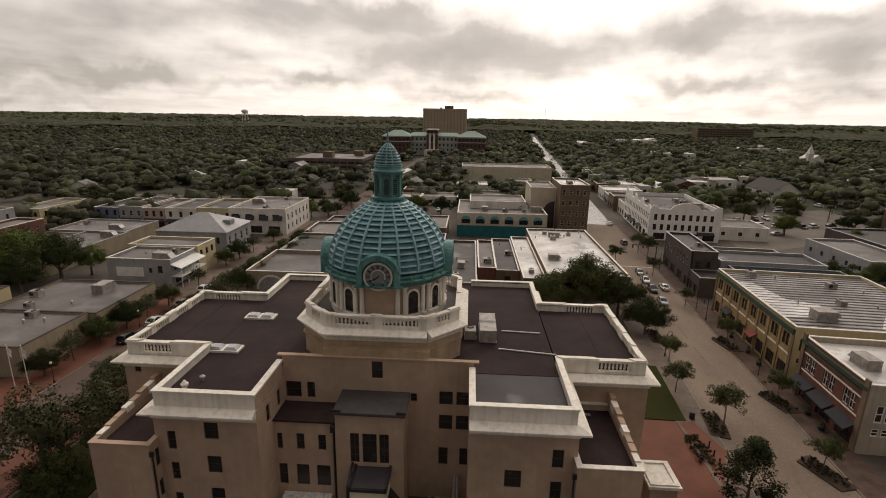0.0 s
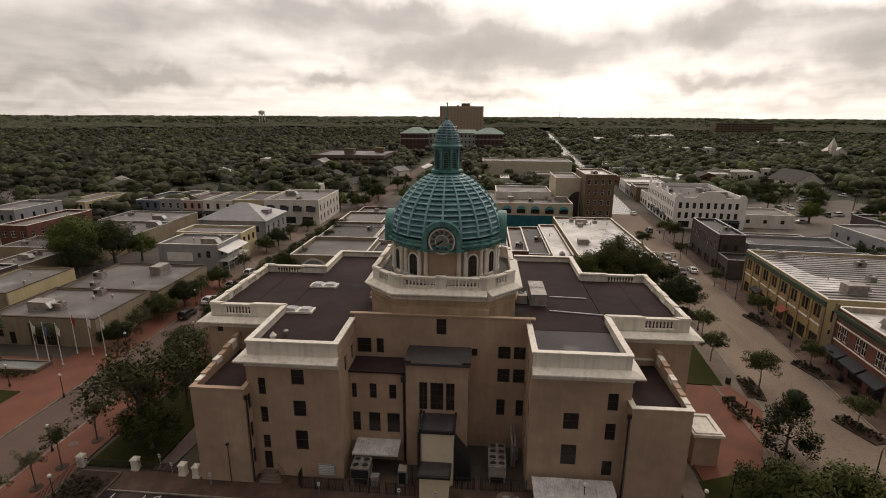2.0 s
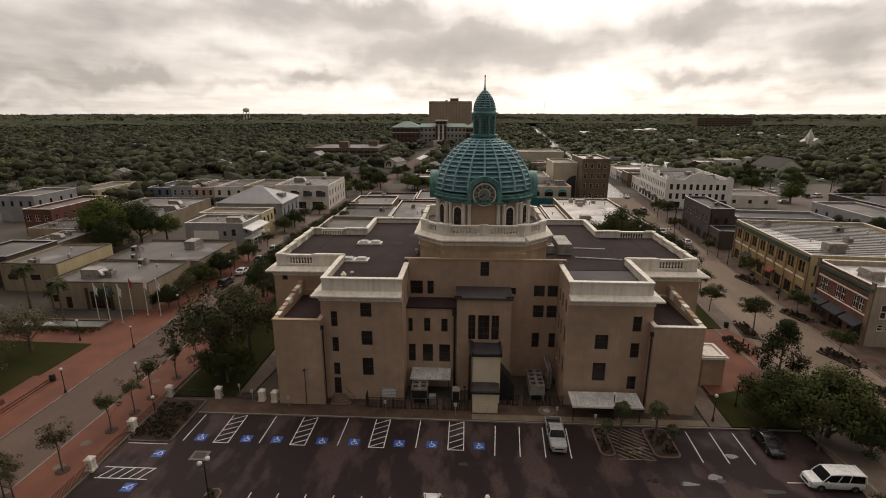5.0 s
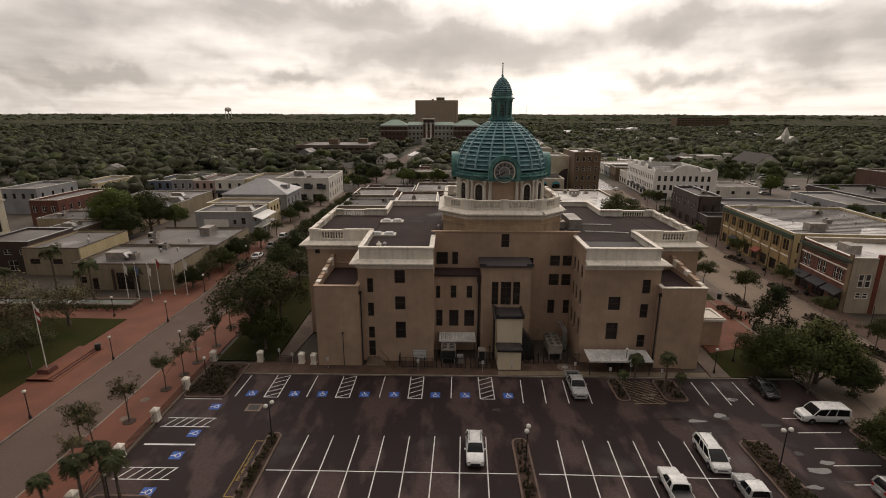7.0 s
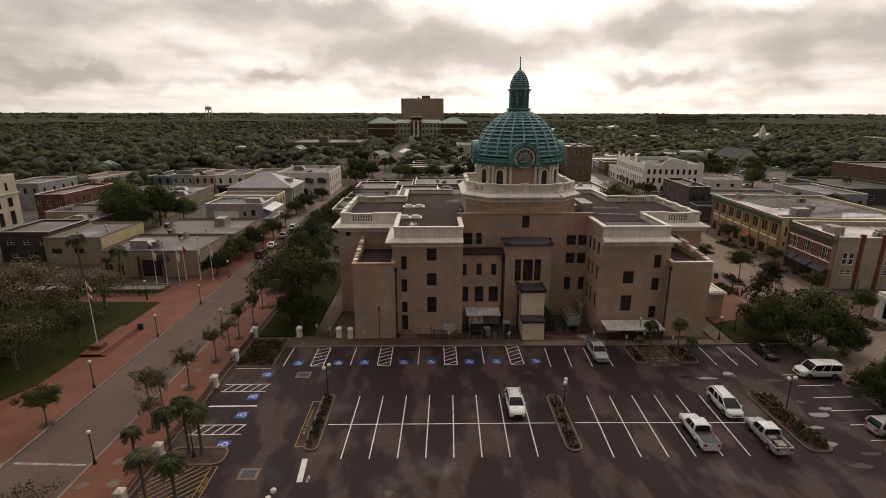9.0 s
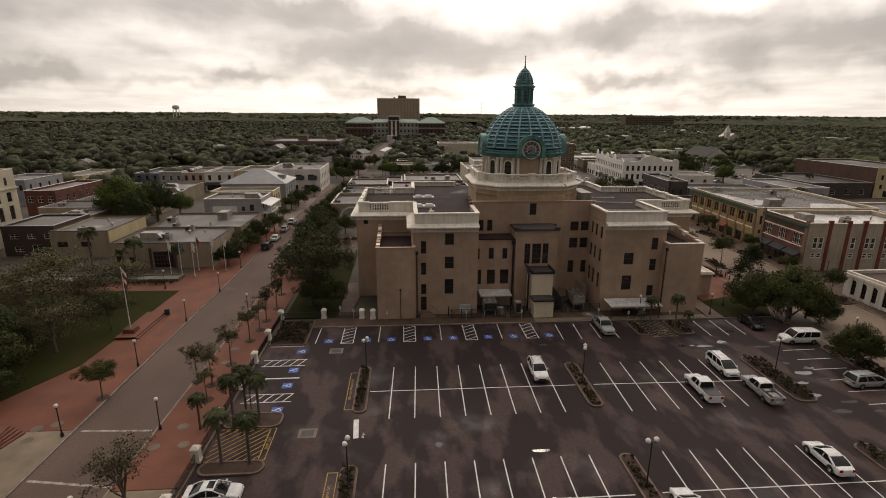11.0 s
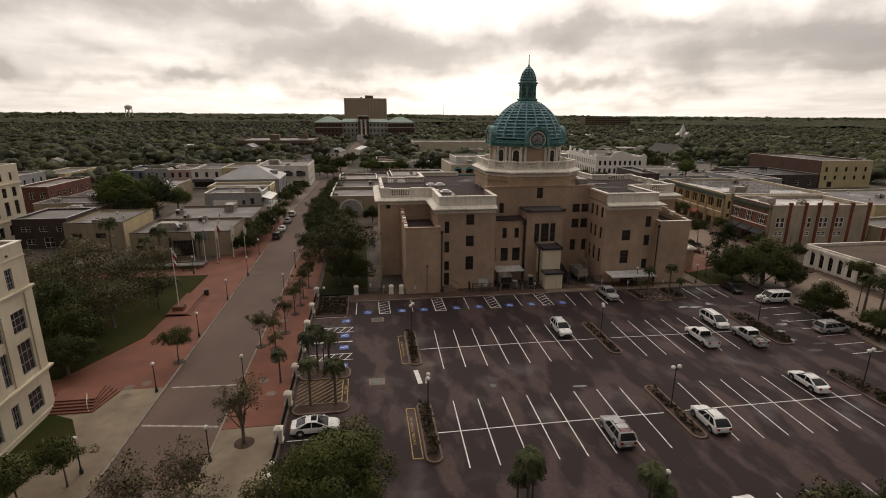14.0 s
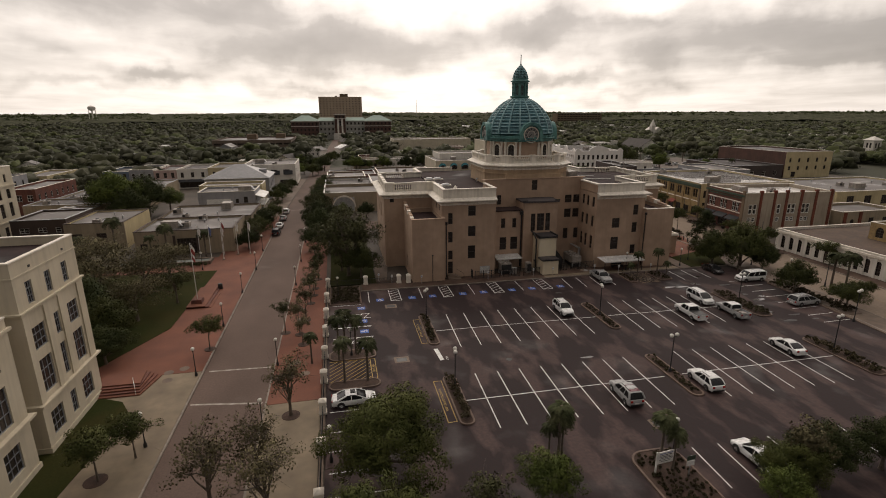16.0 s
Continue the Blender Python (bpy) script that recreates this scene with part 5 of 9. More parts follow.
def ellipsoid_clusters(n, rx, rz, zc, hollow=0.45, flat=-0.35):
    out = []
    while len(out) < n:
        d = rng.normal(size=3)
        d /= np.linalg.norm(d)
        if d[2] < flat:
            continue
        k = rng.uniform(hollow, 1.0) * (1 + 0.24 * math.sin(3.1 * d[0] + 2.3 * d[1] + n) + 0.16 * math.sin(5.3 * d[0] - 6.1 * d[1] + 4 * d[2] + 2 * n))
        out.append((d[0] * rx * k, d[1] * rx * k, zc + d[2] * rz * k))
    return np.array(out)


def tree(name, label, clusters, trunk_h, trunk_r, crown_r, per, size, leaf, bark=BARK, limbs=9, category="tree", lean=0.0):
    t = thing(name, label, category)
    g = Geo()
    top = Vector((lean, lean * 0.5, trunk_h))
    g.lathe([(trunk_r * 1.6, -0.25), (trunk_r * 1.1, 0.35), (trunk_r, trunk_h * 0.5)], 8)
    g.rod((0, 0, trunk_h * 0.5), top, trunk_r, trunk_r * 0.8, 8)
    pick = clusters[rng.permutation(len(clusters))[:limbs]]
    heart = Vector(clusters.mean(0))
    g.rod(top, top.lerp(heart, 0.75), trunk_r * 0.8, trunk_r * 0.4, 6)
    ends = clusters[rng.permutation(len(clusters))[:max(4, limbs // 5)]]
    boughs = []
    for e in ends:
        root = Vector((0, 0, trunk_h * 0.7)).lerp(top.lerp(heart, 0.6), rng.uniform(0.0, 1.0))
        e = root.lerp(Vector(e), 0.72)
        bend = root.lerp(e, 0.5) + Vector(rng.normal(size=3)) * 0.1 * (e - root).length + Vector((0, 0, 0.1 * (e - root).length))
        g.rod(root, bend, trunk_r * 0.5, trunk_r * 0.34, 5).rod(bend, e, trunk_r * 0.34, trunk_r * 0.2, 5)
        boughs.append((root, bend, e))
    for p in pick:
        p = Vector(p)
        root, bend, e = min(boughs, key=lambda q: (q[2] - p).length)
        start = bend.lerp(e, rng.uniform(0.0, 1.0))
        mid = start.lerp(p, 0.5) + Vector(rng.normal(size=3)) * 0.12 * (p - start).length
        g.rod(start, mid, trunk_r * 0.22, trunk_r * 0.13, 4).rod(mid, p, trunk_r * 0.13, trunk_r * 0.05, 4)
        for _ in range(2):
            g.rod(mid, p + Vector(rng.normal(size=3)) * crown_r * 0.9, trunk_r * 0.1, trunk_r * 0.03, 3)
    part("trunk", g, bark, t, smooth=True)
    v, f = crown_leaves(clusters, crown_r, per, size)
    me = array_mesh("crown", v, f, leaf)
    # light falls on the crown as on a soft rounded mass
    c = np.repeat(np.repeat(clusters, per, 0), 4, 0)
    o = clusters.mean(0) - np.array([0, 0, crown_r])
    d1, d2 = v - c, v - o
    nr = 0.9 * d1 / np.linalg.norm(d1, axis=1, keepdims=True) + d2 / np.linalg.norm(d2, axis=1, keepdims=True) + rng.normal(size=v.shape) * 0.25
    nr /= np.linalg.norm(nr, axis=1, keepdims=True)
    me.attributes.new("custom_normal", "FLOAT_VECTOR", "POINT").data.foreach_set("vector", nr.astype(np.float32).ravel())
    part("crown", me, None, t)
    return t


PLACED = {}


def plant(master, x, y, z=0.1, s=1.0, turn=None, label=""):
    """Sets the master itself the first time, then copies of it."""
    m = at(x, y, z, rng.uniform(0, 360) if turn is None else turn) @ Matrix.Diagonal((s, s, s * rng.uniform(0.94, 1.06), 1))
    if master.name not in PLACED:
        PLACED[master.name] = True
        master.matrix_basis = m
        return master
    src = master.scale.copy()
    master.scale = (1, 1, 1)
    c = copy_thing(master, m)
    master.scale = src
    if label:
        tagged(c, label)
    return c


OAK = [tree("oak_tree", "broad dark green oak with a dense rounded crown", ellipsoid_clusters(140, 5.3, 3.5, 4.9), 2.3, 0.32, 1.25, 150, 0.15, leaf, limbs=12) for leaf in (LEAFD, LEAF)]
OAKA = tree("oak_tree", "open airy oak with brown limbs showing through", ellipsoid_clusters(64, 4.6, 3.0, 5.6, 0.3), 2.8, 0.24, 1.05, 70, 0.15, LEAFA, limbs=30)
OAKY = tree("oak_tree", "broad oak in fresh light green leaf", ellipsoid_clusters(120, 4.8, 3.7, 5.2), 2.4, 0.3, 1.2, 105, 0.145, LEAFY, limbs=14)
OAKN = tree("oak_tree", "broad green oak with small leaves and an uneven crown", ellipsoid_clusters(170, 5.0, 3.6, 4.7, 0.4), 2.2, 0.3, 1.05, 300, 0.1, LEAFN, limbs=10)
YOUNG = [tree("street_tree", "young street tree with a thin airy crown", ellipsoid_clusters(40, 1.7, 1.6, 3.6, 0.15), 1.9, 0.075, 0.45, 42, 0.09, leaf, limbs=22) for leaf in (LEAFG, LEAFA)]
YOUNGD = tree("street_tree", "small street tree with a full dark crown", ellipsoid_clusters(60, 2.15, 1.75, 3.6, 0.25), 1.7, 0.09, 0.58, 84, 0.095, LEAF, limbs=22)
BARE = tree("sparse_tree", "sparsely leaved tree with grey branches and hanging moss", ellipsoid_clusters(64, 2.7, 2.6, 4.4, 0.2, -0.6), 1.7, 0.16, 0.6, 34, 0.095, LEAFG, limbs=60)
PARK = tree("park_tree", "wide spreading park tree with a thin grey-green crown", ellipsoid_clusters(80, 5.6, 2.6, 5.2, 0.3), 2.6, 0.28, 1.3, 60, 0.14, LEAFG, limbs=30)
MAGN = tree("magnolia_tree", "dense conical magnolia with dark glossy leaves", np.array([(r * math.cos(a), r * math.sin(a), z) for z, r0 in ((1.6, 2.9), (2.8, 3.0), (4.0, 2.6), (5.2, 2.1), (6.4, 1.5), (7.4, 0.9), (8.2, 0.3)) for a, r in [(rng.uniform(0, 6.28), r0 * rng.uniform(0.5, 1.05)) for _ in range(12)]]), 1.6, 0.2, 0.9, 90, 0.14, LEAFD, limbs=12)


def palm(label, h=5.0, fronds=44, length=1.55):
    t = thing("cabbage_palm", label, "palm tree")
    g = Geo()
    g.lathe([(0.24, -0.25), (0.16, 0.4), (0.13, h * 0.6), (0.15, h - 0.5), (0.24, h - 0.15), (0.12, h + 0.15)], 10)
    part("trunk", g, PALMBARK, t, smooth=True)
    vs, fs, k = [], [], 0
    for i in range(fronds):
        a = 2.4 * i
        up = rng.uniform(-0.45, 1.0)
        d = Vector((math.cos(a), math.sin(a), 0))
        side = Vector((-d.y, d.x, 0))
        pts = []
        for s in range(6):
            u = s / 5
            pts.append(Vector((0, 0, h + 0.1)) + d * length * u * (1 - 0.15 * up) + Vector((0, 0, length * (up * u - 0.85 * u * u))))
        for s in range(1, 6):
            p, q = pts[s - 1], pts[s]
            for sg in (-1, 1):
                for e in (0.15, 0.5, 0.85):
                    b = p.lerp(q, e)
                    ln = length * 0.42 * (1 - 0.55 * abs(s / 5 - 0.45))
                    tip = b + side * sg * ln * 0.75 + d * ln * 0.55 + Vector((0, 0, -0.28 * ln))
                    w = (q - p).normalized() * 0.075
                    vs += [tuple(b - w), tuple(b + w), tuple(tip + w * 0.2), tuple(tip - w * 0.2)]
                    fs.append((k, k + 1, k + 2, k + 3))
                    k += 4
    part("fronds", array_mesh("fronds", np.array(vs), np.array(fs), PALM), None, t)
    return t


PALMS = [palm("cabbage palm with a round head of fan fronds", 6.3, 44, 1.2), palm("short cabbage palm with drooping fronds", 5.0, 40, 1.1)]


def shrub_mesh(w, d, h, n, leaf, size=0.12):
    c = np.column_stack([rng.uniform(-w / 2, w / 2, n), rng.uniform(-d / 2, d / 2, n), h * rng.uniform(0.25, 0.95, n) ** 0.7])
    v, f = crown_leaves(c, min(w, d, h) * 0.35, 26, size)
    return array_mesh("shrub", v, f, leaf)


def hedge(x, y, w, d, h, leaf=LEAF, label="low clipped evergreen hedge", turn=0.0, n=None, z=0.1):
    ob = new("hedge", shrub_mesh(w, d, h, n or int(12 + 5 * w * d), leaf))
    ob.matrix_basis = at(x, y, z, turn)
    return tagged(ob, label, "hedge", kind="stuff")


# beside the courthouse, west lawn
for x, y, s, m in ((-38.3, 46.5, 1.25, 0), (-36.5, 53.5, 0.95, 0), (-36.0, 44.6, 0.62, 1), (-39.6, 50.0, 0.7, 0), (-40.8, 61.5, 0.85, 0), (-44.6, 66.5, 0.62, 1), (-38.2, 70.0, 0.8, 0), (-44.5, 78.5, 0.7, 1), (-40.0, 82.0, 0.75, 0)):
    plant((OAKA, OAK[1])[m] if y < 60 else (OAKA, OAK[0])[m], x, y, 0.15, s * 1.1)
# pavement trees east of the side street
for i, (x, y, s) in enumerate(((-45.3, 25.9, 1.15), (-44.9, 33.0, 1.0), (-44.5, 36.8, 1.05), (-44.4, 40.3, 1.1), (-45.9, 20.8, 1.1), (-48.0, 21.8, 0.95), (-45.3, 17.4, 0.9), (-44.0, 45.5, 1.1), (-44.8, 52.5, 1.2))):
    plant(YOUNG[i % 2], x, y, 0.12, s)
    setting("tree_ring", Geo(at(x, y, 0)).lathe([(0.72, 0.1), (0.72, 0.165), (0.5, 0.175)], 16), SOIL, "round tree pit with dark mulch", "tree pit")
plant(YOUNGD, -57.5, 18.6, 0.12, 0.9)
setting("tree_ring", Geo(at(-57.5, 18.6, 0)).lathe([(0.72, 0.1), (0.72, 0.17), (0.5, 0.18)], 16), SOIL, "round tree pit with dark mulch", "tree pit")
plant(BARE, -45.6, 0.4, 0.12, 1.05)
plant(BARE, -47.6, -9.3, 0.12, 1.0)
plant(BARE, -50.9, -11.5, 0.12, 1.15)
plant(BARE, -46.2, -13.8, 0.12, 1.1)
plant(YOUNGD, -61.2, -6.2, 0.15, 0.98)
plant(YOUNGD, -59.1, -3.6, 0.15, 0.9)
for x, y in ((-45.6, 0.4), (-61.4, -6.2)):
    setting("tree_ring", Geo(at(x, y, 0)).lathe([(0.95, 0.1), (0.95, 0.165), (0.7, 0.175)], 16), SOIL, "round tree pit with dark mulch", "tree pit")
# palms
for i, (x, y, s) in enumerate(((-39.7, 13.6, 0.92), (-38.3, 13.4, 1.0), (-40.5, 11.9, 0.95), (-37.2, 6.0, 1.05), (-39.9, 6.2, 0.9), (-43.9, 11.7, 0.8), (15.7, 33.7, 0.8), (14.0, 33.2, 0.6), (19.4, 33.0, 0.82), (21.0, 32.4, 0.62),
                              (-75.4, 63.6, 1.25), (-68.4, 65.6, 1.25), (-87.8, 70.4, 1.4), (-79.5, 66.5, 1.0), (-12.7, -14.9, 0.9), (-11.7, -15.3, 0.8), (42.5, 15.5, 1.25), (44.6, 19.6, 1.3), (-92.0, 64.0, 1.0), (38.0, 33.6, 0.9), (-21.6, -13.0, 0.95), (-21.0, -12.4, 0.75), (-22.2, -12.3, 0.65))):
    plant(PALMS[i % 2 if i < 18 else 0], x, y, 0.12, s)
for i, (x, y) in enumerate(((158.0, 260.5), (188.5, 275.1), (148.4, 255.9), (173.3, 280.0), (171.7, 231.2), (152.0, 246.0), (181.0, 268.0), (164.0, 270.0), (178.0, 240.0), (143.0, 262.0), (196.0, 262.0), (186.0, 250.0))):
    plant(PALMS[i % 2], x, y, 0.0, 1.15 + 0.05 * (i % 3))
# lot edge and main street trees
plant(OAK[1], 36.2, 38.6, -1.3, 0.86)
plant(OAK[1], 40.6, 36.0, -1.6, 1.08)
plant(OAK[0], 43.8, 33.6, -0.6, 0.62)
plant(MAGN, 43.2, 50.3, 0.1, 1.05)
plant(OAK[1], 37.6, 20.2, -0.4, 0.66)
plant(OAK[1], 39.6, 12.4, 0.1, 0.5)
for x, y, s in ((48.3, 66.6, 1.2), (60.0, 73.8, 0.95), (56.2, 57.0, 0.85), (62.0, 94.6, 1.05), (49.4, 97.3, 0.75), (44.6, 75.2, 1.05), (55.8, 45.2, 0.95), (45.0, 14.0, 0.7), (46.0, 9.0, 0.7), (63.0, 140.0, 1.0), (47.5, 86.0, 1.0), (58.0, 33.0, 1.0), (66.6, 165.0, 1.3), (67.4, 158.0, 1.5), (55.0, 150.0, 1.1), (62.5, 116.0, 0.9)):
    plant(YOUNGD, x, y, 0.12, s)
plant(OAK[1], 29.0, 107.5, 0.1, 1.15)
plant(OAK[1], 37.0, 109.5, 0.1, 1.4)
plant(OAK[1], 44.0, 107.5, 0.1, 1.15)
plant(OAK[0], 47.0, 98.0, 0.1, 0.8)
# south edge of the lot
for m, x, y, s in ((OAKN, -36.6, -11.4, 0.95), (OAKY, -24.2, -16.8, 0.5), (OAKN, -4.0, -19.6, 0.52), (OAK[0], 0.6, -18.6, 0.5), (OAKY, -6.2, -21.4, 0.42), (OAK[0], 6.6, -19.0, 0.5), (OAK[1], 13.0, -21.0, 0.6), (OAKN, -38.5, -21.0, 0.75), (OAK[1], 24.0, -20.0, 0.6)):
    plant(m, x, y, 0.05, s)
plant(YOUNG[1], -30.2, -19.5, 0.05, 1.2)
plant(YOUNG[0], -2.5, -19.6, 0.05, 1.3)
# the park west of the side street
for m, x, y, s in ((PARK, -73.5, 44.0, 1.0), (PARK, -83.0, 50.5, 1.1), (OAK[1], -71.0, 22.0, 0.75), (OAK[0], -76.0, 27.5, 0.85), (OAK[1], -84.0, 29.0, 0.9), (OAK[0], -69.5, 17.0, 0.55), (PARK, -92.0, 42.0, 1.1), (OAK[1], -94.0, 24.0, 1.0), (OAK[0], -80.0, 18.5, 0.75), (PARK, -101.0, 52.0, 1.0), (PARK, -72.0, 52.5, 0.95), (PARK, -79.0, 38.5, 1.15), (PARK, -88.5, 36.0, 1.1), (PARK, -70.5, 31.0, 0.85), (PARK, -85.0, 43.5, 1.0), (PARK, -96.0, 32.0, 1.1), (OAK[1], -88.0, 21.0, 0.8), (OAKA, -66.8, 38.0, 0.7), (OAK[0], -104.0, 33.0, 1.0), (OAK[1], -74.5, 34.5, 0.6)):
    plant(m, x, y, 0.15, s)
# trees along the side street further north and behind the low buildings
for i, (x, y, s) in enumerate(((-59.8, 77.0, 0.62), (-60.0, 84.0, 0.6), (-59.5, 91.0, 0.62), (-59.0, 97.0, 0.55), (-58.5, 104.0, 0.55), (-60.5, 71.5, 0.5), (-59.0, 118.0, 0.5), (-60.5, 136.0, 0.55), (-59.6, 143.0, 0.6), (-58.8, 151.0, 0.6), (-58.0, 166.0, 0.5), (-45.0, 90.0, 0.8), (-46.2, 104.0, 0.8), (-46.0, 112.0, 0.75), (-45.6, 121.0, 0.75), (-45.4, 131.0, 0.75), (-45.0, 142.0, 0.75), (-44.6, 154.0, 0.75), (-42.0, 172.0, 0.6), (-38.5, 100.5, 0.55), (-31.5, 102.0, 0.5), (-36.0, 190.0, 0.6))):
    plant((OAKA, OAK[1], OAK[0])[i % 3], x, y, 0.1, s)
for i, (x, y, s) in enumerate(((-103.0, 115.0, 1.6), (-96.5, 119.0, 1.25), (-108.0, 122.0, 1.35), (-92.0, 124.0, 0.9), (-98.5, 109.0, 1.0))):
    plant((OAKY, OAK[0], OAK[1])[i % 3], x, y, 0.1, s)

# ---- hedges and beds ----
hedge(-39.2, 35.0, 4.6, 7.0, 0.7, SHRUB, "low mixed shrub bed beside the lot")
hedge(-36.0, 91.5, 9.0, 1.2, 1.0, LEAFD)
hedge(-77.0, 59.6, 20.0, 1.0, 0.8, LEAFD, "low shrubs along the pool")
hedge(*street(-2, -21)[:2], 2.4, 6.0, 0.7, SHRUB)
for x, y, t in ((46.9, 66.4, -8), (60.0, 73.4, 16), (56.2, 56.6, 22), (62.0, 94.6, 12), (48.8, 97.0, 0), (55.8, 44.6, 15)):
    setting("planting_bed", Geo(at(x, y, 0, t)).prism([(-1.4, -3), (1.2, -3.4), (1.6, 0), (1.2, 3.2), (-1.2, 2.8)], 0.0, 0.19), SOIL, "kerbed street planting bed with mulch", "planting bed")
    hedge(x, y, 2.2, 5.6, 0.55, SHRUB, "low dark shrubs in a street bed", t, z=0.16)

# ---- far woods ----


def wood_mesh(pos, height, radius, per, size, leaf):
    """Many crowns in one mesh, each of four uneven lobes: pos (n, 2), height and radius (n,)."""
    lobes = 4
    n = len(pos) * lobes
    turn = rng.uniform(0, 6.28, len(pos))[:, None] + np.array([0, 1.7, 3.4, 4.9])[None] + rng.uniform(-0.5, 0.5, (len(pos), lobes))
    out = radius[:, None] * np.array([0.12, 0.5, 0.62, 0.5])[None] * rng.uniform(0.7, 1.2, (len(pos), lobes))
    rad = (radius[:, None] * np.array([0.72, 0.55, 0.5, 0.45])[None] * rng.uniform(0.8, 1.2, (len(pos), lobes))).reshape(-1)
    top = (height[:, None] - radius[:, None] * np.array([0.0, 0.3, 0.42, 0.5])[None] * rng.uniform(0.5, 1.4, (len(pos), lobes))).reshape(-1)
    mid = np.stack([(pos[:, :1] + out * np.cos(turn)).reshape(-1), (pos[:, 1:] + out * np.sin(turn)).reshape(-1), top - rad * 0.95], 1)[:, None, :]
    per = max(6, per // lobes)
    d = rng.normal(size=(n, per, 3))
    d /= np.linalg.norm(d, axis=2, keepdims=True)
    d[..., 2] = np.abs(d[..., 2]) - 0.3
    flat = np.array([1, 1, 0.8])
    p = mid + d * rad[:, None, None] * rng.uniform(0.7, 1.22, (n, per, 1)) * flat
    v, f = leaf_quads(p.reshape(-1, 3), (d + rng.normal(size=d.shape) * 0.4 + np.array([0, 0, 0.15])).reshape(-1, 3), size)
    nrm = np.repeat((d + rng.normal(size=d.shape) * 0.5 + np.array([0, 0, 0.45])).reshape(-1, 3), 4, 0)
    # the leafy inside of each lobe
    ring, levels = 6, (-0.4, 0.35, 0.85)
    q = np.array([(math.cos(2 * math.pi * (i + 0.5 * (j % 2)) / ring) * math.sqrt(1 - z * z), math.sin(2 * math.pi * (i + 0.5 * (j % 2)) / ring) * math.sqrt(1 - z * z), z) for j, z in enumerate(levels) for i in range(ring)])
    qs = np.repeat(q[None], n, 0)
    core = mid + qs * rad[:, None, None] * rng.uniform(0.45, 0.8, (n, len(q), 1)) * flat
    quad = np.array([(j * ring + i, j * ring + (i + 1) % ring, (j + 1) * ring + (i + 1) % ring, (j + 1) * ring + i) for j in range(len(levels) - 1) for i in range(ring)] + [(12, 13, 14, 15), (15, 16, 17, 12)])
    fc = (quad[None] + (np.arange(n) * len(q))[:, None, None]).reshape(-1, 4) + len(v)
    me = array_mesh("woods", np.concatenate([v, core.reshape(-1, 3)]), np.concatenate([f, fc]), leaf)
    nrm = np.concatenate([nrm, (qs + rng.normal(size=qs.shape) * 0.35 + np.array([0, 0, 0.4])).reshape(-1, 3)])
    nrm /= np.maximum(np.linalg.norm(nrm, axis=1, keepdims=True), 1e-6)
    me.attributes.new("custom_normal", "FLOAT_VECTOR", "POINT").data.foreach_set("vector", nrm.astype(np.float32).ravel())
    return me


def free(p):
    """Whether a far tree may stand at p (n, 2): not on roads, lots or built plots."""
    x, y = p[:, 0], p[:, 1]
    ok = ~((x > -170) & (x < 135) & (y < 172)) & ~((x >= 135) & (x < 165) & (y < 160))
    ok &= ~((np.abs(x - (-52.8 + (y - 100) * 0.0335)) < 12) & (y < 560))
    s = (x - RO.x) * RD.x + (y - RO.y) * RD.y
    ok &= ~(np.abs((x - RO.x) * RN.x + (y - RO.y) * RN.y + 10.6) < np.where(s < 160, 15, 9.5))
    for inv, W, D in FOOT:
        u = x * inv[0][0] + y * inv[0][1] + inv[0][3]
        v = x * inv[1][0] + y * inv[1][1] + inv[1][3]
        ok &= ~((u > -7) & (u < W + 7) & (v > -9) & (v < D + 6))
    ok &= ~((x > -60) & (x < 72) & (y < 236))
    ok &= (rng.uniform(size=len(x)) < np.clip((y - 150) / 260, 0.25, 1.0)) | (np.abs(x) > 260)
    for a, b, c, d in CLEAR:
        ok &= ~((x > a) & (x < c) & (y > b) & (y < d))
    return ok


CLEAR = [(-70, 735, 15, 770), (335, 490, 385, 555), (157, 290, 190, 342), (136, 284, 164, 326), (174, 316, 210, 362), (375, 660, 465, 745), (275, 860, 360, 960), (218, 530, 272, 600), (-354, 450, -318, 496), (-182, 356, -154, 396), (465, 500, 545, 560), (172, 255, 202, 290), (-140, 345, -74, 400), (-95, 540, 35, 600), (104, 168, 190, 250), (-34, 208, 0, 262), (40, 212, 62, 262), (-10, 306, 66, 338), (-140, 385, -75, 470), (86, 425, 130, 470), (-64, 165, -34, 206), (-168, 226, -62, 258), (70, 170, 104, 300)]
# Lighter and greyer than the nearer woods: distance haze put into the colour.
WOODFAR = mat("haze_paled_canopy", (0.062, 0.065, 0.044), (0.095, 0.094, 0.068), 0.95, 0.07, 0.012, 0.0, spec=0.0, contrast=2.0)
WOODLEAF = [leaf_mat("woodland_leaves", (0.042, 0.046, 0.025), (0.062, 0.063, 0.034), 0.0, 0.1), leaf_mat("woodland_leaves_fresh", (0.058, 0.069, 0.03), (0.084, 0.094, 0.04), 0.0, 0.1), leaf_mat("woodland_leaves_dark", (0.038, 0.04, 0.024), (0.052, 0.052, 0.031), 0.0, 0.1)]
for m in WOODLEAF:
    for k in m.node_tree.nodes:
        if k.bl_idname == "ShaderNodeTexNoise":
            k.inputs["Scale"].default_value = 0.035 if k.inputs["Scale"].default_value < 1 else 0.14


def scatter(n, y0, y1, spread):
    y = rng.uniform(0, 1, n)
    y = np.sqrt(y0 ** 2 + (y1 ** 2 - y0 ** 2) * y)
    x = rng.uniform(-spread, 1.5 * spread, n) * (y + 70)
    p = np.column_stack([x - 20, y])
    return p[free(p)]


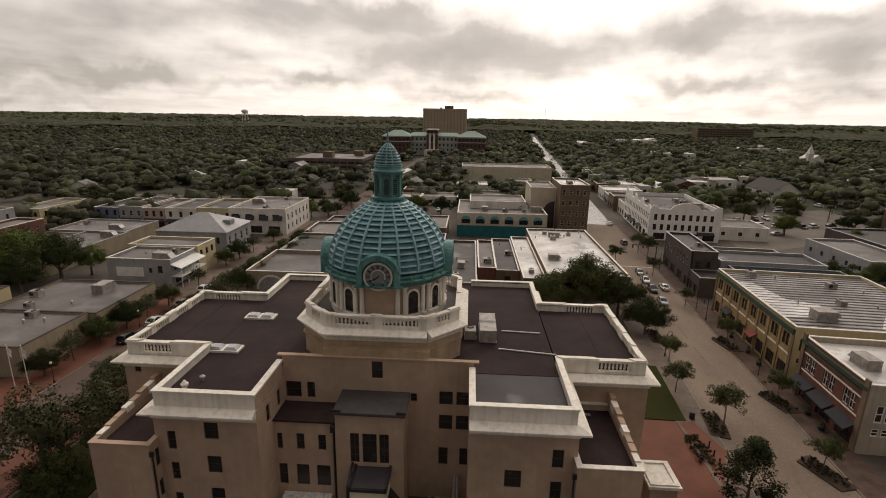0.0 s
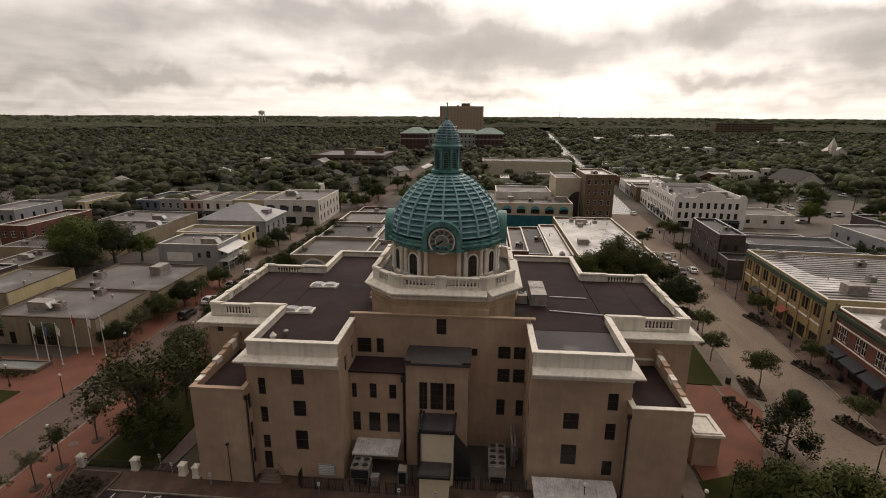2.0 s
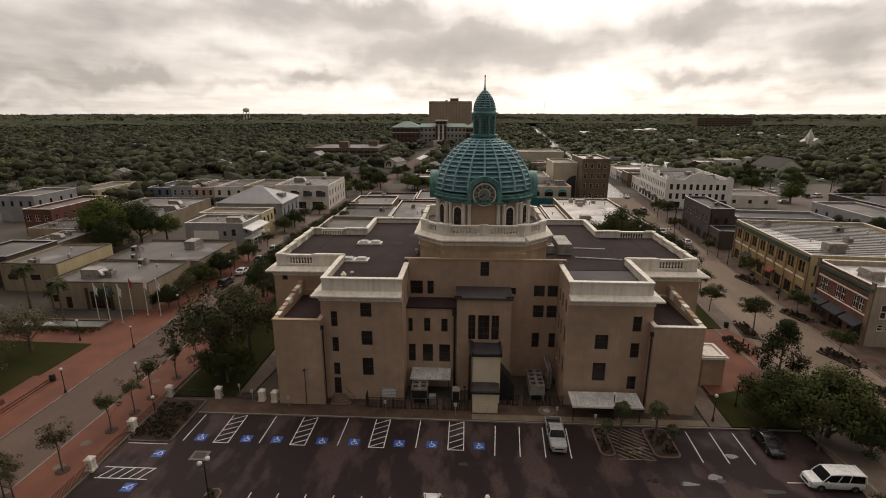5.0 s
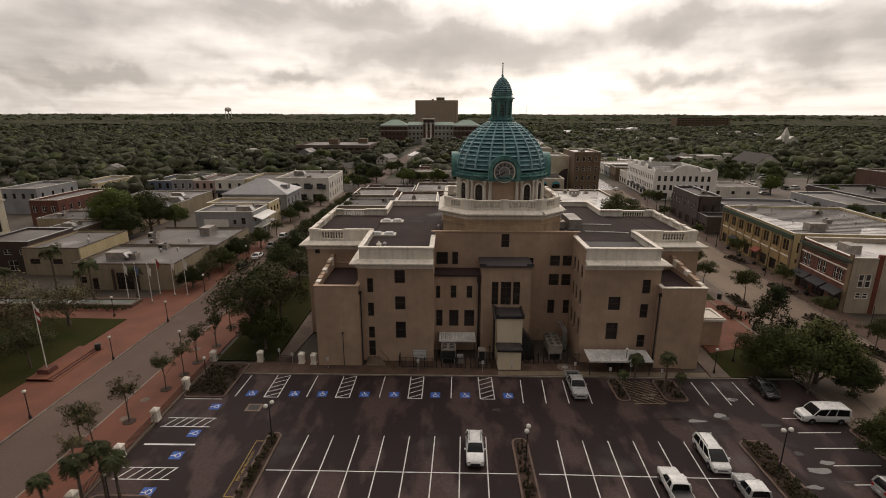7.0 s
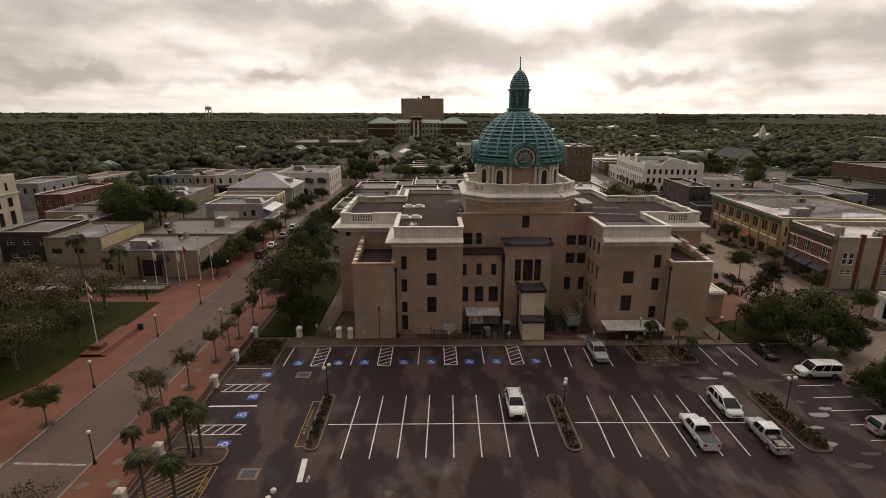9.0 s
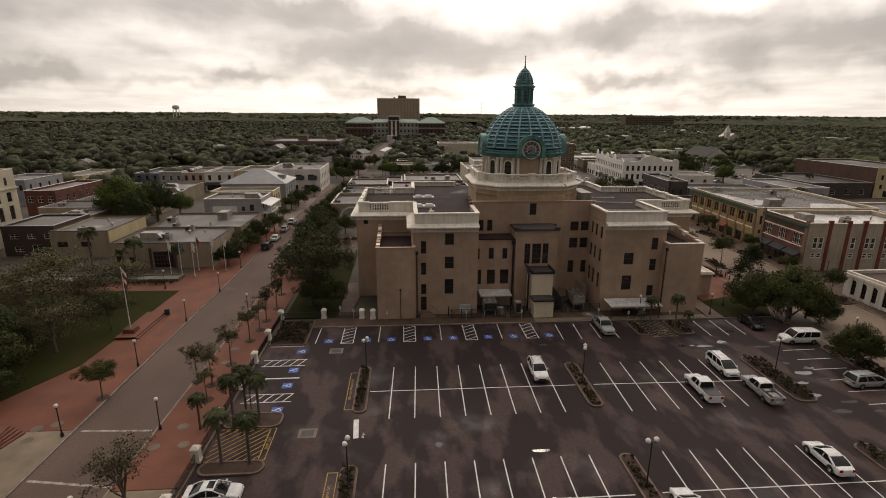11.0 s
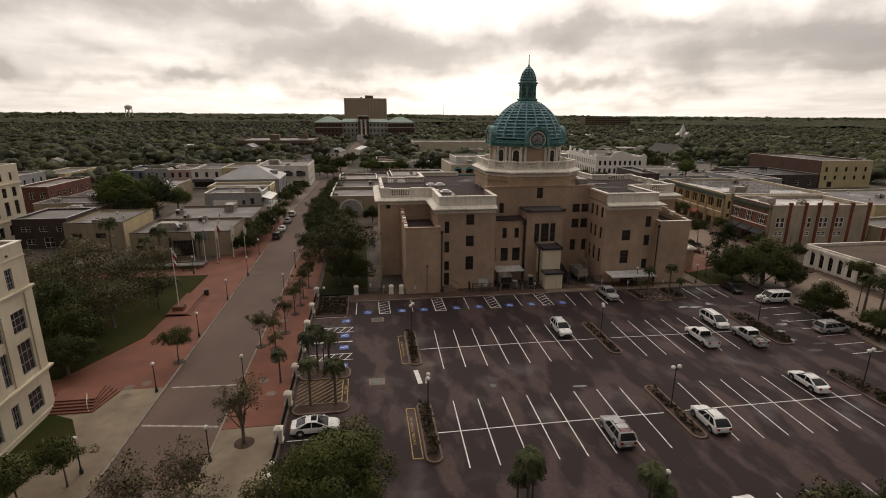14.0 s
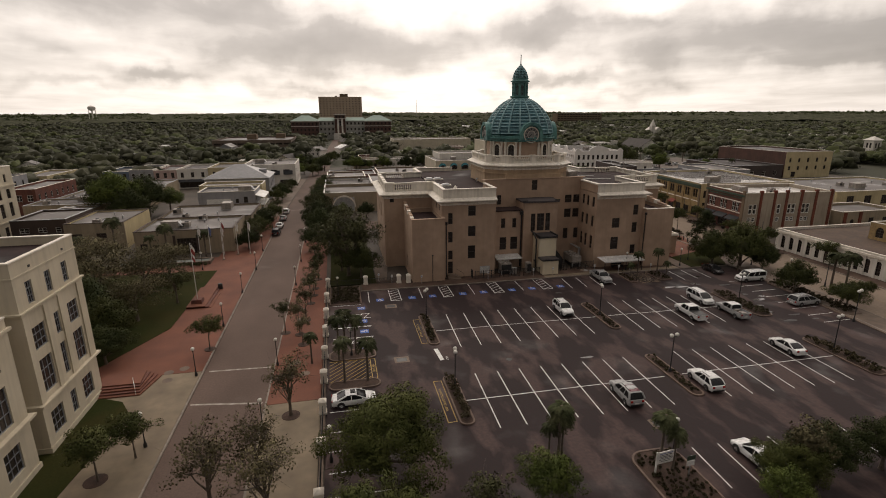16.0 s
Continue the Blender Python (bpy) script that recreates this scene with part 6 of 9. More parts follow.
for i, (n, a, b, per, size, label) in enumerate(((4900, 165, 430, 280, 0.30, "dense woodland of rounded dark trees among the houses"), (7000, 430, 760, 90, 0.55, "dense woodland of rounded dark trees"), (10000, 760, 1500, 36, 1.1, "dark wooded distance"))):
    p = scatter(n, a, b, 1.12)
    h = np.where(rng.uniform(size=len(p)) < 0.35, rng.uniform(9.5, 13.5, len(p)), rng.uniform(6.5, 10.0, len(p)))
    u = rng.uniform(size=len(p))
    east = p[:, 0] > 40
    kind = np.where(u < np.where(east, 0.28, 0.14), 1, np.where(u < np.where(east, 0.75, 0.42), 0, 2))
    for k in range(3):
        s = kind == k
        setting("woods", wood_mesh(p[s], h[s], h[s] * rng.uniform(0.6, 0.92, s.sum()), per, size, WOODLEAF[k]), None, label, "woods", kind="stuff")
p = scatter(2600, 1500, 2900, 1.0)
h = 13 + rng.uniform(0, 9, len(p)) + 7 * np.clip(np.sin(p[:, 0] * 0.0061 + 1.3) + np.sin(p[:, 0] * 0.017), 0, 2)
# the light leaf colour imitates haze on these distant trees
setting("woods", wood_mesh(p, h, h * rng.uniform(0.3, 0.5, len(p)), 34, 1.7, WOODLEAF[1]), None, "tall trees along the horizon", "woods", kind="stuff")
# the farthest canopy: one rough sheet to the horizon
na, nr = 420, 190
ang = np.radians(np.linspace(-72, 72, na))
rad = 1400 * (4780 / 1400) ** np.linspace(0, 1, nr)
A, Rr = np.meshgrid(ang, rad)
Z = 7.5 + (Rr - 1400) * 0.0022 + 4.6 * np.clip((Rr - 1350) / 700, 0.15, 1.0) * rng.normal(size=A.shape).clip(-1.6, 1.8) + 2.5 * np.sin(A * 37 + Rr * 0.004) * np.sin(Rr * 0.006 + A * 11)
V = np.column_stack([(Rr * np.sin(A)).ravel() - 20, (Rr * np.cos(A)).ravel(), Z.ravel()])
idx = np.arange(na * nr).reshape(nr, na)
F = np.column_stack([idx[:-1, :-1].ravel(), idx[:-1, 1:].ravel(), idx[1:, 1:].ravel(), idx[1:, :-1].ravel()])
setting("woods_horizon", array_mesh("woods_horizon", V, F, WOODFAR), None, "far woodland canopy at the horizon", "woods", kind="stuff")
# trees in the gaps of the town
for i in range(110):
    a, b, c, d = ((-168, 206, -60, 232), (132, 168, 215, 262), (-34, 222, 40, 236), (-140, 60, -112, 78), (80, 262, 170, 300), (100, 108, 122, 140), (-60, 206, -40, 300))[i % 7]
    plant((OAK[0], OAK[1], OAKY, PALMS[0], OAK[1])[i % 5], rng.uniform(a, c), rng.uniform(b, d), 0.0, rng.uniform(0.6, 1.0) * (1.3 if i % 5 == 3 else 0.9))

# ---- the town round the courthouse ----


def awning(parent, m, w, material, d=1.2, h=0.7, z=2.9):
    g = Geo(m @ pose(0, 0, z))
    g.add([(0, -0.01, h), (w, -0.01, h), (w, -d, 0), (0, -d, 0), (0, -d, -0.22), (w, -d, -0.22), (0, -0.01, h - 0.05), (w, -0.01, h - 0.05), (0, -d + 0.02, -0.22), (w, -d + 0.02, -0.22)],
          [(0, 3, 2, 1), (3, 4, 5, 2), (0, 6, 8, 3), (1, 2, 9, 7), (6, 7, 9, 8)])
    return part("awning", g, material, parent)


def shape_wall(parent, m, pts, t, material, name="gable"):
    """A wall cut to an outline of (x, z) points, t thick."""
    n = len(pts)
    g = Geo(m).add([(x, 0, z) for x, z in pts] + [(x, t, z) for x, z in pts], [tuple(range(n)), tuple(range(n, 2 * n))[::-1]] + [(i, n + i, n + (i + 1) % n, (i + 1) % n) for i in range(n)])
    return part(name, g, material, parent)


def gabled(name, label, m, W, D, H, rise, wall, roof, S=(), E=(), Wt=(), category="house", over=0.4, group=""):
    """A house with a ridge along y."""
    b = thing(name, label, category, group, m=m)
    FOOT.append((m.inverted(), W, D))
    block(b, 0, 0, W, D, 0, H, wall, S, E, (), Wt, 0.2)
    for y in (0.0, D - 0.2):
        shape_wall(b, pose(0, y, H), [(0, 0), (W, 0), (W / 2, rise)], 0.2, wall)
    for s in (0, 1):
        x0, x1 = (-over, W / 2) if s == 0 else (W + over, W / 2)
        z0, z1 = H - over * rise / (W / 2), H + rise
        g = Geo().add([(x0, -over, z0), (x0, D + over, z0), (x1, D + over, z1), (x1, -over, z1), (x0, -over, z0 + 0.15), (x0, D + over, z0 + 0.15), (x1, D + over, z1 + 0.15), (x1, -over, z1 + 0.15)],
                      [(4, 7, 6, 5) if s else (4, 5, 6, 7), (0, 3, 2, 1), (0, 4, 7, 3), (1, 2, 6, 5), (0, 1, 5, 4)])
        part("roof", g, roof, b)
    return b


def hipped(parent, x0, y0, x1, y1, z, rise, material, over=0.6, ridge=0.0):
    cx, cy = (x0 + x1) / 2, (y0 + y1) / 2
    x0, y0, x1, y1 = x0 - over, y0 - over, x1 + over, y1 + over
    rx = ridge / 2
    g = Geo().add([(x0, y0, z), (x1, y0, z), (x1, y1, z), (x0, y1, z), (cx - rx, cy, z + rise), (cx + rx, cy, z + rise)], [(0, 1, 5, 4), (1, 2, 5), (2, 3, 4, 5), (3, 0, 4), (3, 2, 1, 0)])
    return part("hip_roof", g, material, parent)


def unit_thing(kind):
    if kind == "box":
        u = thing("rooftop_unit", "grey metal rooftop air conditioner on a flat roof", "air conditioner")
        part("casing", Geo().box(-0.9, -0.7, 0.12, 0.9, 0.7, 1.15), UNITM, u)
        part("curb", Geo().box(-0.95, -0.75, 0, 0.95, 0.75, 0.12), GALV, u)
        part("fan", Geo(pose(0.35, 0, 1.15)).lathe([(0.42, 0), (0.42, 0.12), (0.36, 0.13), (0.3, 0.06)], 14), BLACK, u)
        part("louvre", Geo().box(-0.85, -0.72, 0.3, -0.1, -0.7, 0.95), BLACK, u)
    elif kind == "big":
        u = thing("rooftop_unit", "large weathered rooftop ventilation unit", "air conditioner")
        part("casing", Geo().box(-1.7, -1.1, 0.2, 1.7, 1.1, 1.7), UNITM, u)
        part("hood", Geo().add([(1.7, -1.0, 0.6), (1.7, 1.0, 0.6), (1.7, 1.0, 1.6), (1.7, -1.0, 1.6), (2.5, -1.0, 0.6), (2.5, 1.0, 0.6)], [(0, 4, 5, 1), (3, 2, 5, 4), (0, 3, 4), (1, 5, 2)]), GALV, u)
        part("curb", Geo().box(-1.75, -1.15, 0, 1.75, 1.15, 0.2), GALV, u)
    else:
        u = thing("roof_vent", "small metal roof vent with a cap", "vent")
        part("stack", Geo().lathe([(0.14, 0), (0.14, 0.6)], 10), GALV, u)
        part("cap", Geo(pose(0, 0, 0.6)).lathe([(0.3, 0.0), (0.28, 0.1), (0.05, 0.28)], 10), GALV, u)
    return u


UNITS = {k: unit_thing(k) for k in ("box", "big", "vent")}


def unit(kind, x, y, z, turn=0.0, s=1.0):
    plant_unit(UNITS[kind], at(x, y, z, turn) @ Matrix.Diagonal((s, s, s, 1)))


def plant_unit(master, m):
    if master.name not in PLACED:
        PLACED[master.name] = True
        master.matrix_basis = m
        return master
    src = master.scale.copy()
    master.scale = (1, 1, 1)
    c = copy_thing(master, m)
    master.scale = src
    return c


def roof_clutter(x0, y0, x1, y1, z, n, m=None):
    for i in range(n):
        p = (m or Matrix()) @ Vector((rng.uniform(x0, x1), rng.uniform(y0, y1), z))
        unit(("vent", "box", "vent", "big", "box")[i % 5], p.x, p.y, p.z, rng.choice([0, 90]), rng.uniform(0.8, 1.15))


# -- main street, east side --
def arched(n, W, v, w, h, style="arch", margin=None):
    return row(n, W, v, w, h, style, margin)


m = street_at(1.2, 0)
b = building("brick_shop", "two-storey red brick shop with cream side wall and red pilasters", m, 25.4, 15.6, 10.3, REDBR, WROOF, TRIM, para=0.9, mats={"S": SIDEW, "N": SIDEW, "E": SIDEW},
             S=[(x, 4.8, 1.1, 2.6, "whited") for x in (1.4, 2.6, 9.4, 12.4, 13.6, 16.5, 17.7)] + [(x, 2.75, 1.1, 1.2, "whited") for x in (1.4, 2.6, 9.4, 12.4, 13.6, 16.5, 17.7)],
             Wt=[(1.1 + 4.8 * i + 1.45 * k, 5.3, 1.25, 2.3, "white2") for i in range(3) for k in range(2)] + [(1.0 + 4.8 * i, 0.4, 3.6, 2.5, "shop") for i in range(3)])
part("cornice", Geo().box(-0.35, 0.0, 9.3, 0, 15.6, 9.85).box(-0.2, 0.0, 8.7, 0, 15.6, 8.95), GREENTR, b)
part("lintel_band", Geo().box(-0.08, 0, 7.75, 0, 15.6, 8.0), TRIM, b)
part("sill_band", Geo().box(-0.1, 0, 4.9, 0, 15.6, 5.12), TRIM, b)
for x in (4.5, 8.4, 11.8, 16.0, 20.2, 24.6):
    part("pilaster", Geo().box(x - 0.36, -0.14, 0, x + 0.36, 0, 10.2), REDTR, b)
    part("pier_cap", Geo().box(x - 0.42, -0.2, 10.2, x + 0.42, 0.35, 10.95), REDTR, b)
for y in (0.4, 15.2):
    part("corner_pier", Geo().box(-0.25, y - 0.45, 0, 0.0, y + 0.45, 10.9), BRNBR, b)
for i in range(3):
    awning(b, pose(0, 15.0 - 4.9 * i, 0, 0, 0, -90), 4.4, AWND, 1.5, 0.9, 3.1)
roof_clutter(3, 3, 22, 12, 9.4, 5, m)

m = street_at(20.6, 0.6)
b = building("yellow_shop", "long yellow brick shop block with green cornice and striped grey roof", m, 30, 34, 10.1, YELBR, SEAMED, TRIM, para=0.5, mats={"S": PALEY, "N": PALEY, "E": PALEY},
             Wt=[(1.1 + 4.15 * i + 1.15 * k, 5.9, 1.0, 2.4, "dark") for i in range(8) for k in range(3) if k < 2 or i % 2 == 0] + [(1.0 + 4.15 * i, 0.4, 3.0, 2.5, "shop") for i in range(8)],
             S=[(1.0, 5.9, 1.1, 2.2, "dark"), (3.0, 5.9, 1.1, 2.2, "dark"), (1.0, 3.6, 1.2, 0.9, "dark"), (3.0, 3.6, 1.2, 0.9, "dark"), (12, 6.5, 0.9, 0.7, "dark"), (16, 6.5, 0.9, 0.7, "dark"), (20, 6.5, 0.9, 0.7, "dark")])
part("cornice", Geo().box(-0.4, 0, 9.0, 0, 34, 9.75).box(-0.25, 0, 8.7, 0, 34, 9.0), GREENTR, b)
for i in range(9):
    y = 0.25 + 4.18 * i
    part("pier", Geo().box(-0.18, y - 0.35, 0, 0, y + 0.35, 8.7), BRNBR if i in (0, 8) else YELBR, b)
part("shop_band", Geo().box(-0.1, 0, 4.7, 0, 34, 5.0), TRIM, b)
for i in range(21):
    part("roof_rib", Geo().box(0.4, 1.0 + 1.55 * i, 9.6, 29.6, 1.38 + 1.55 * i, 9.68), DROOF, b)
part("roof_patch", Geo().prism([(1, 6), (9, 7), (11, 14), (6, 16), (4, 26), (1, 27)], 9.6, 9.66), WROOF, b, "white coating patch")
part("roof_patch", Geo().prism([(15, 3), (28, 2), (28.5, 9), (20, 10)], 9.6, 9.66), WROOF, b)
awning(b, pose(0, 14.5, 0, 0, 0, -90), 2.8, AWNR, 1.4, 0.8)
awning(b, pose(0, 27.0, 0, 0, 0, -90), 3.6, AWND, 1.2, 0.7)
roof_clutter(4, 4, 27, 32, 9.6, 8, m)

m = street_at(70.4, -0.4)
b = building("dark_brick_shop", "dark brick two-storey building with pale windows", m, 6.8, 23, 10.1, DKBR, DROOF, GALV, Wt=[(1.0 + 2.7 * i, 5.6, 1.0, 2.4, "white") for i in range(8)] + [(2 + 6 * i, 0.4, 3.4, 2.4, "shop") for i in range(4)], S=[(1.5, 5.6, 1.0, 1.8, "dark"), (4.2, 5.6, 1.0, 1.8, "dark")])
roof_clutter(1.5, 2, 5.3, 20, 9.5, 3, m)
m = street_at(62.6, -0.2)
building("dark_annex", "low dark brick annex beside a taller shop", m, 9.5, 7.6, 5.2, DKBR, DROOF, GALV, Wt=[(1, 0.5, 2.2, 2.3, "shop"), (4, 0.5, 2.2, 2.3, "shop")])
m = street_at(58.5, 9.6)
building("blue_trim_shop", "low building with a pale blue parapet", m, 27, 13, 6.4, BLUEW, DROOF, GALV)
m = street_at(72, 8)
b = building("grey_parapet_shop", "grey low building with a tall parapet", m, 26, 12, 7.4, GREYW, DROOF, GALV)
m = street_at(86, 9)
building("low_shop", "white single-storey shop with flat roof", m, 24, 12, 5.0, BEIGE, DROOF, GALV)

# white mission-style block at the corner
m = street_at(125.6, 2.6)
b = building("mission_block", "white mission-style block with curved parapets and rows of windows", m, 25, 43, 11.6, MISSW, DROOF, MISSW, para=1.4,
             S=[(1.6 + 2.45 * i, 7.6, 1.15, 2.2, "dark") for i in range(9)] + [(1.6 + 2.45 * i, 3.9, 1.15, 2.2, "dark") for i in range(9)] + [(2 + 5.8 * i, 0.4, 4.0, 2.4, "shop") for i in range(4)],
             Wt=[(1.3 + 2.75 * i, 7.6, 1.1, 2.2, "dark") for i in range(15)] + [(1.3 + 2.75 * i, 3.9, 1.1, 2.2, "dark") for i in range(15)] + [(1.5 + 5.6 * i, 0.4, 3.8, 2.5, "shop") for i in range(7)])


def mission(w, h):
    """A curved Spanish gable outline, w wide and h high."""
    pts = [(0, 0), (w, 0)]
    for i in range(13):
        u = i / 12
        x = w * (1 - u)
        z = h * (0.35 * (math.sin(math.pi * u) > 0.30) + 0.65 * max(0, math.sin(math.pi * u)) ** 1.6)
        pts.append((x, z))
    return pts[:2] + pts[2:]


for x, w, h in ((-0.2, 3.6, 1.5), (6.0, 13, 2.7), (21.6, 3.6, 1.5)):
    shape_wall(b, pose(x, -0.03, 11.55), mission(w, h), 0.4, MISSW, "curved_gable")
for y, w, h in ((4.6, 4.2, 1.5), (16.0, 5.6, 2.4), (27.0, 5.6, 2.4), (35.5, 5, 2.2), (42.8, 4.4, 2.9)):
    shape_wall(b, pose(-0.03, y, 11.55, 0, 0, -90), mission(w, h), 0.4, MISSW, "curved_gable")
for i in range(3):
    awning(b, pose(0, 33 - 9 * i, 0, 0, 0, -90), 4.4, AWND, 1.5)
awning(b, pose(17, 0, 0), 6, AWND, 1.5)
roof_clutter(3, 4, 22, 38, 10.2, 12, m)
m = street_at(131, 28)
building("white_annex", "low white annex beside a parking lot", m, 19, 16, 5.0, WHITEW, GROOF, TRIM, S=row(3, 18, 1.8, 1.4, 1.4, "dark"), E=row(2, 14, 1.6, 1.6, 1.6, "dark"))
for s0, n0, W, D, H, wl, rf in ((171, 3, 16, 14, 6, WHITEW, GROOF), (186, 1, 18, 14, 7, BRNBR, DROOF), (201, 1, 15, 13, 5.5, GREYW, WROOF), (172, 24, 22, 12, 5, PALEC, GROOF), (215, 1, 20, 18, 6, WHITEW, WROOF), (245, 2, 24, 20, 5.5, REDBR, DROOF), (280, 2, 22, 20, 7, GREYW, GROOF), (320, 3, 26, 22, 6, WHITEW, WROOF)):
    building("main_street_shop", "flat-roofed shop along the main street", street_at(s0, n0), W, D, H, wl, rf, TRIM, Wt=row(3, D - 0.6, 0.5, 2.4, 2.2, "shop"), S=row(3, W, H - 3.4 if H > 5.6 else 1.5, 1.0, 1.6, "dark"), group="shops along the main street")

# arcaded white building south of the brick shop
b = building("arcaded_building", "low white building with a row of arched windows and brown roof", at(59.2, -2), 34, 48.4, 4.7, WHITEW, mat("brown_gravel_roof", (0.105, 0.07, 0.052), (0.07, 0.047, 0.036), 0.9, 1.5, 0.15, 0.2, contrast=1.5), TRIM, para=0.5,
             Wt=[(1.0 + 2.12 * i, 0.7, 1.15, 2.75, "arch") for i in range(22)], N=row(10, 33, 0.7, 1.15, 2.7, "arch"), S=row(10, 33, 0.7, 1.15, 2.7, "arch"))
part("cornice", ring_geo(0, 0, 34, 48.4, 3.95, 4.4, 0.28, -0.003), TRIM, b)
for i in range(23):
    part("pilaster", Geo().box(-0.14, 0.15 + 2.12 * i, 0, 0, 0.6 + 2.12 * i, 3.95), WHITEW, b)
bb = building("ochre_penthouse", "ochre upper block with shallow brick arches", at(72, 24, 4.2), 15, 12, 3.6, YELBR, DROOF, TRIM, Wt=row(3, 11, 0.6, 1.6, 2.2, "arch"), N=row(4, 14.5, 0.6, 1.6, 2.2, "arch"))

# further east
building("tan_workshop", "tan single-storey workshop with red corner piers", at(89, 56.5), 19, 11.5, 5.2, BEIGE, GROOF, TRIM, S=[(3, 1.4, 1.2, 1.8, "arch"), (9, 1.2, 1.6, 2.2, "dark"), (13.5, 1.2, 1.6, 2.2, "dark")], Wt=row(2, 10, 1.4, 1.2, 1.6, "dark"))
for x in (89.6, 94.5):
    building("brick_pier", "short red brick pier", at(x, 56.2), 0.8, 0.8, 5.0, REDTR, REDTR, REDTR, para=0.05, category="pier")
b = building("pale_yellow_hall", "pale yellow hall with a white metal roof", at(107, 74), 44, 28, 7.2, PALEY, GROOF, TRIM, para=0.4, S=[(4 + 6.5 * i, 3.0, 2.6, 2.8, "shop") for i in range(6)])
roof_clutter(110, 78, 146, 98, 6.8, 7)
building("red_brick_warehouse", "tall red brick warehouse with a cream painted end wall", at(167, 152), 26, 44, 12, DULLBR, DROOF, TRIM, mats={"S": PALEY}, S=row(5, 25, 7.2, 1.2, 2.0, "dark") + row(5, 25, 3.6, 1.2, 1.8, "dark") + [(4, 0.4, 2.4, 2.4, "dark")])
building("dark_row", "row of dark single-storey shops", at(140, 152), 26, 34, 6.2, DKBR, DROOF, GALV, S=row(4, 25, 1.5, 2.0, 2.0, "white"))
building("white_workshop", "white workshop with a porch", at(122, 140), 15, 28, 6, GREYW, GROOF, TRIM, S=row(4, 14.5, 1.2, 1.6, 2.4, "dark"), Wt=row(5, 27, 2.4, 1.2, 1.4, "dark"))
building("long_hall", "long low hall with a pale roof", at(405, 380), 110, 30, 7, WHITEW, WROOF, TRIM)
b = building("small_church", "small white church with a square bell tower", at(262, 206), 20, 26, 7, WHITEW, SHNG, TRIM, S=[(8.5, 2, 3, 3.6, "arch")])
tw = building("bell_tower", "white square bell tower with a low pyramid roof", at(281, 203), 6, 6, 13, WHITEW, WROOF, TRIM, S=[(1.3, 8.5, 1.2, 3, "arch"), (3.5, 8.5, 1.2, 3, "arch")], Wt=[(1.2, 8.5, 1.2, 3, "arch"), (3.2, 8.5, 1.2, 3, "arch")])
hipped(tw, 0, 0, 6, 6, 13.1, 2.4, WHITEW, 0.8)
gabled("church_hall", "white church hall with a broad gable", at(179, 289), 16, 28, 5, 5.5, WHITEW, SHNG, S=[(6.5, 1.5, 3, 3.4, "arch")], category="church")
ch = gabled("white_church", "white wooden church in the trees with a pointed tower", at(352, 530), 12, 20, 7, 4, WHITEW, WHITEW, category="church")
part("tower", Geo().box(-5, -2, 0, 0, 3, 12).add([(-5.3, -2.3, 12), (0.3, -2.3, 12), (0.3, 3.3, 12), (-5.3, 3.3, 12), (-2.5, 0.5, 21)], [(0, 1, 4), (1, 2, 4), (2, 3, 4), (3, 0, 4)]), WHITEW, ch)
setting("parking_lot_north", slab([(-168, 228), (-60, 224), (-58, 256), (-168, 258)], 0.0, -0.3), mat("worn_brown_asphalt", (0.14, 0.112, 0.09), (0.085, 0.07, 0.057), 0.85, 1, 0.06, 0.2), "worn parking lot among trees behind the shops", "parking lot")
setting("parking_lot_east", slab([(104, 168), (182, 205), (190, 262), (112, 236)], 0.0, -0.3), mat("worn_grey_asphalt", (0.145, 0.118, 0.095), (0.09, 0.074, 0.06), 0.85, 2, 0.06, 0.3), "worn grey parking lot behind the shops", "parking lot")

# -- behind the courthouse --
b = building("arch_wall_shop", "grey shop with a blind arch on its side wall", at(-44, 113), 19, 20, 6.2, BEIGE, GROOF, WHITEW, para=0.9, S=[(3.0, 0.2, 6.5, 4.6, "blindw")], Wt=row(4, 19, 0.6, 2.6, 2.4, "shop"))
for i in range(14):
    a0, a1 = math.pi * i / 14, math.pi * (i + 1) / 14
    part("arch_stone", Geo().add([(6.2 + r * math.cos(a), y, 1.6 + r * math.sin(a)) for y in (-0.12, 0.0) for a, r in ((a0, 3.3), (a0, 3.75), (a1, 3.75), (a1, 3.3))], [(0, 1, 2, 3), (1, 5, 6, 2), (0, 3, 7, 4)]), TRIM, b)
NORTH = [  # x, y, width, depth, height, wall, roof
    (-44, 133.3, 17, 20, 5.6, WHITEW, DROOF), (-43.5, 153.6, 15, 18, 6.3, BRNBR, GROOF), (-26.8, 133.3, 14, 34, 5.4, REDBR, GROOF), (-24.8, 113, 13, 20, 5.0, BEIGE, DROOF),
    (-11.6, 113, 14, 24, 5.6, WHITEW, DROOF), (-12.6, 137.2, 15, 26, 5.2, REDBR, DROOF), (2.8, 113, 9.4, 42, 5.0, BRNBR, DROOF), (12.5, 121, 4.6, 29, 6.5, REDBR, GROOF), (17.3, 126, 6.2, 35, 4.4, BRNBR, DROOF), (23.7, 118, 5.6, 44, 5.0, BRNBR, WROOF),
    (29.6, 118, 20, 52, 6.2, BRNBR, WROOF), (-43, 173, 20, 17, 4.8, REDBR, DROOF), (-22, 171, 24, 22, 5.4, BRNBR, GROOF)]
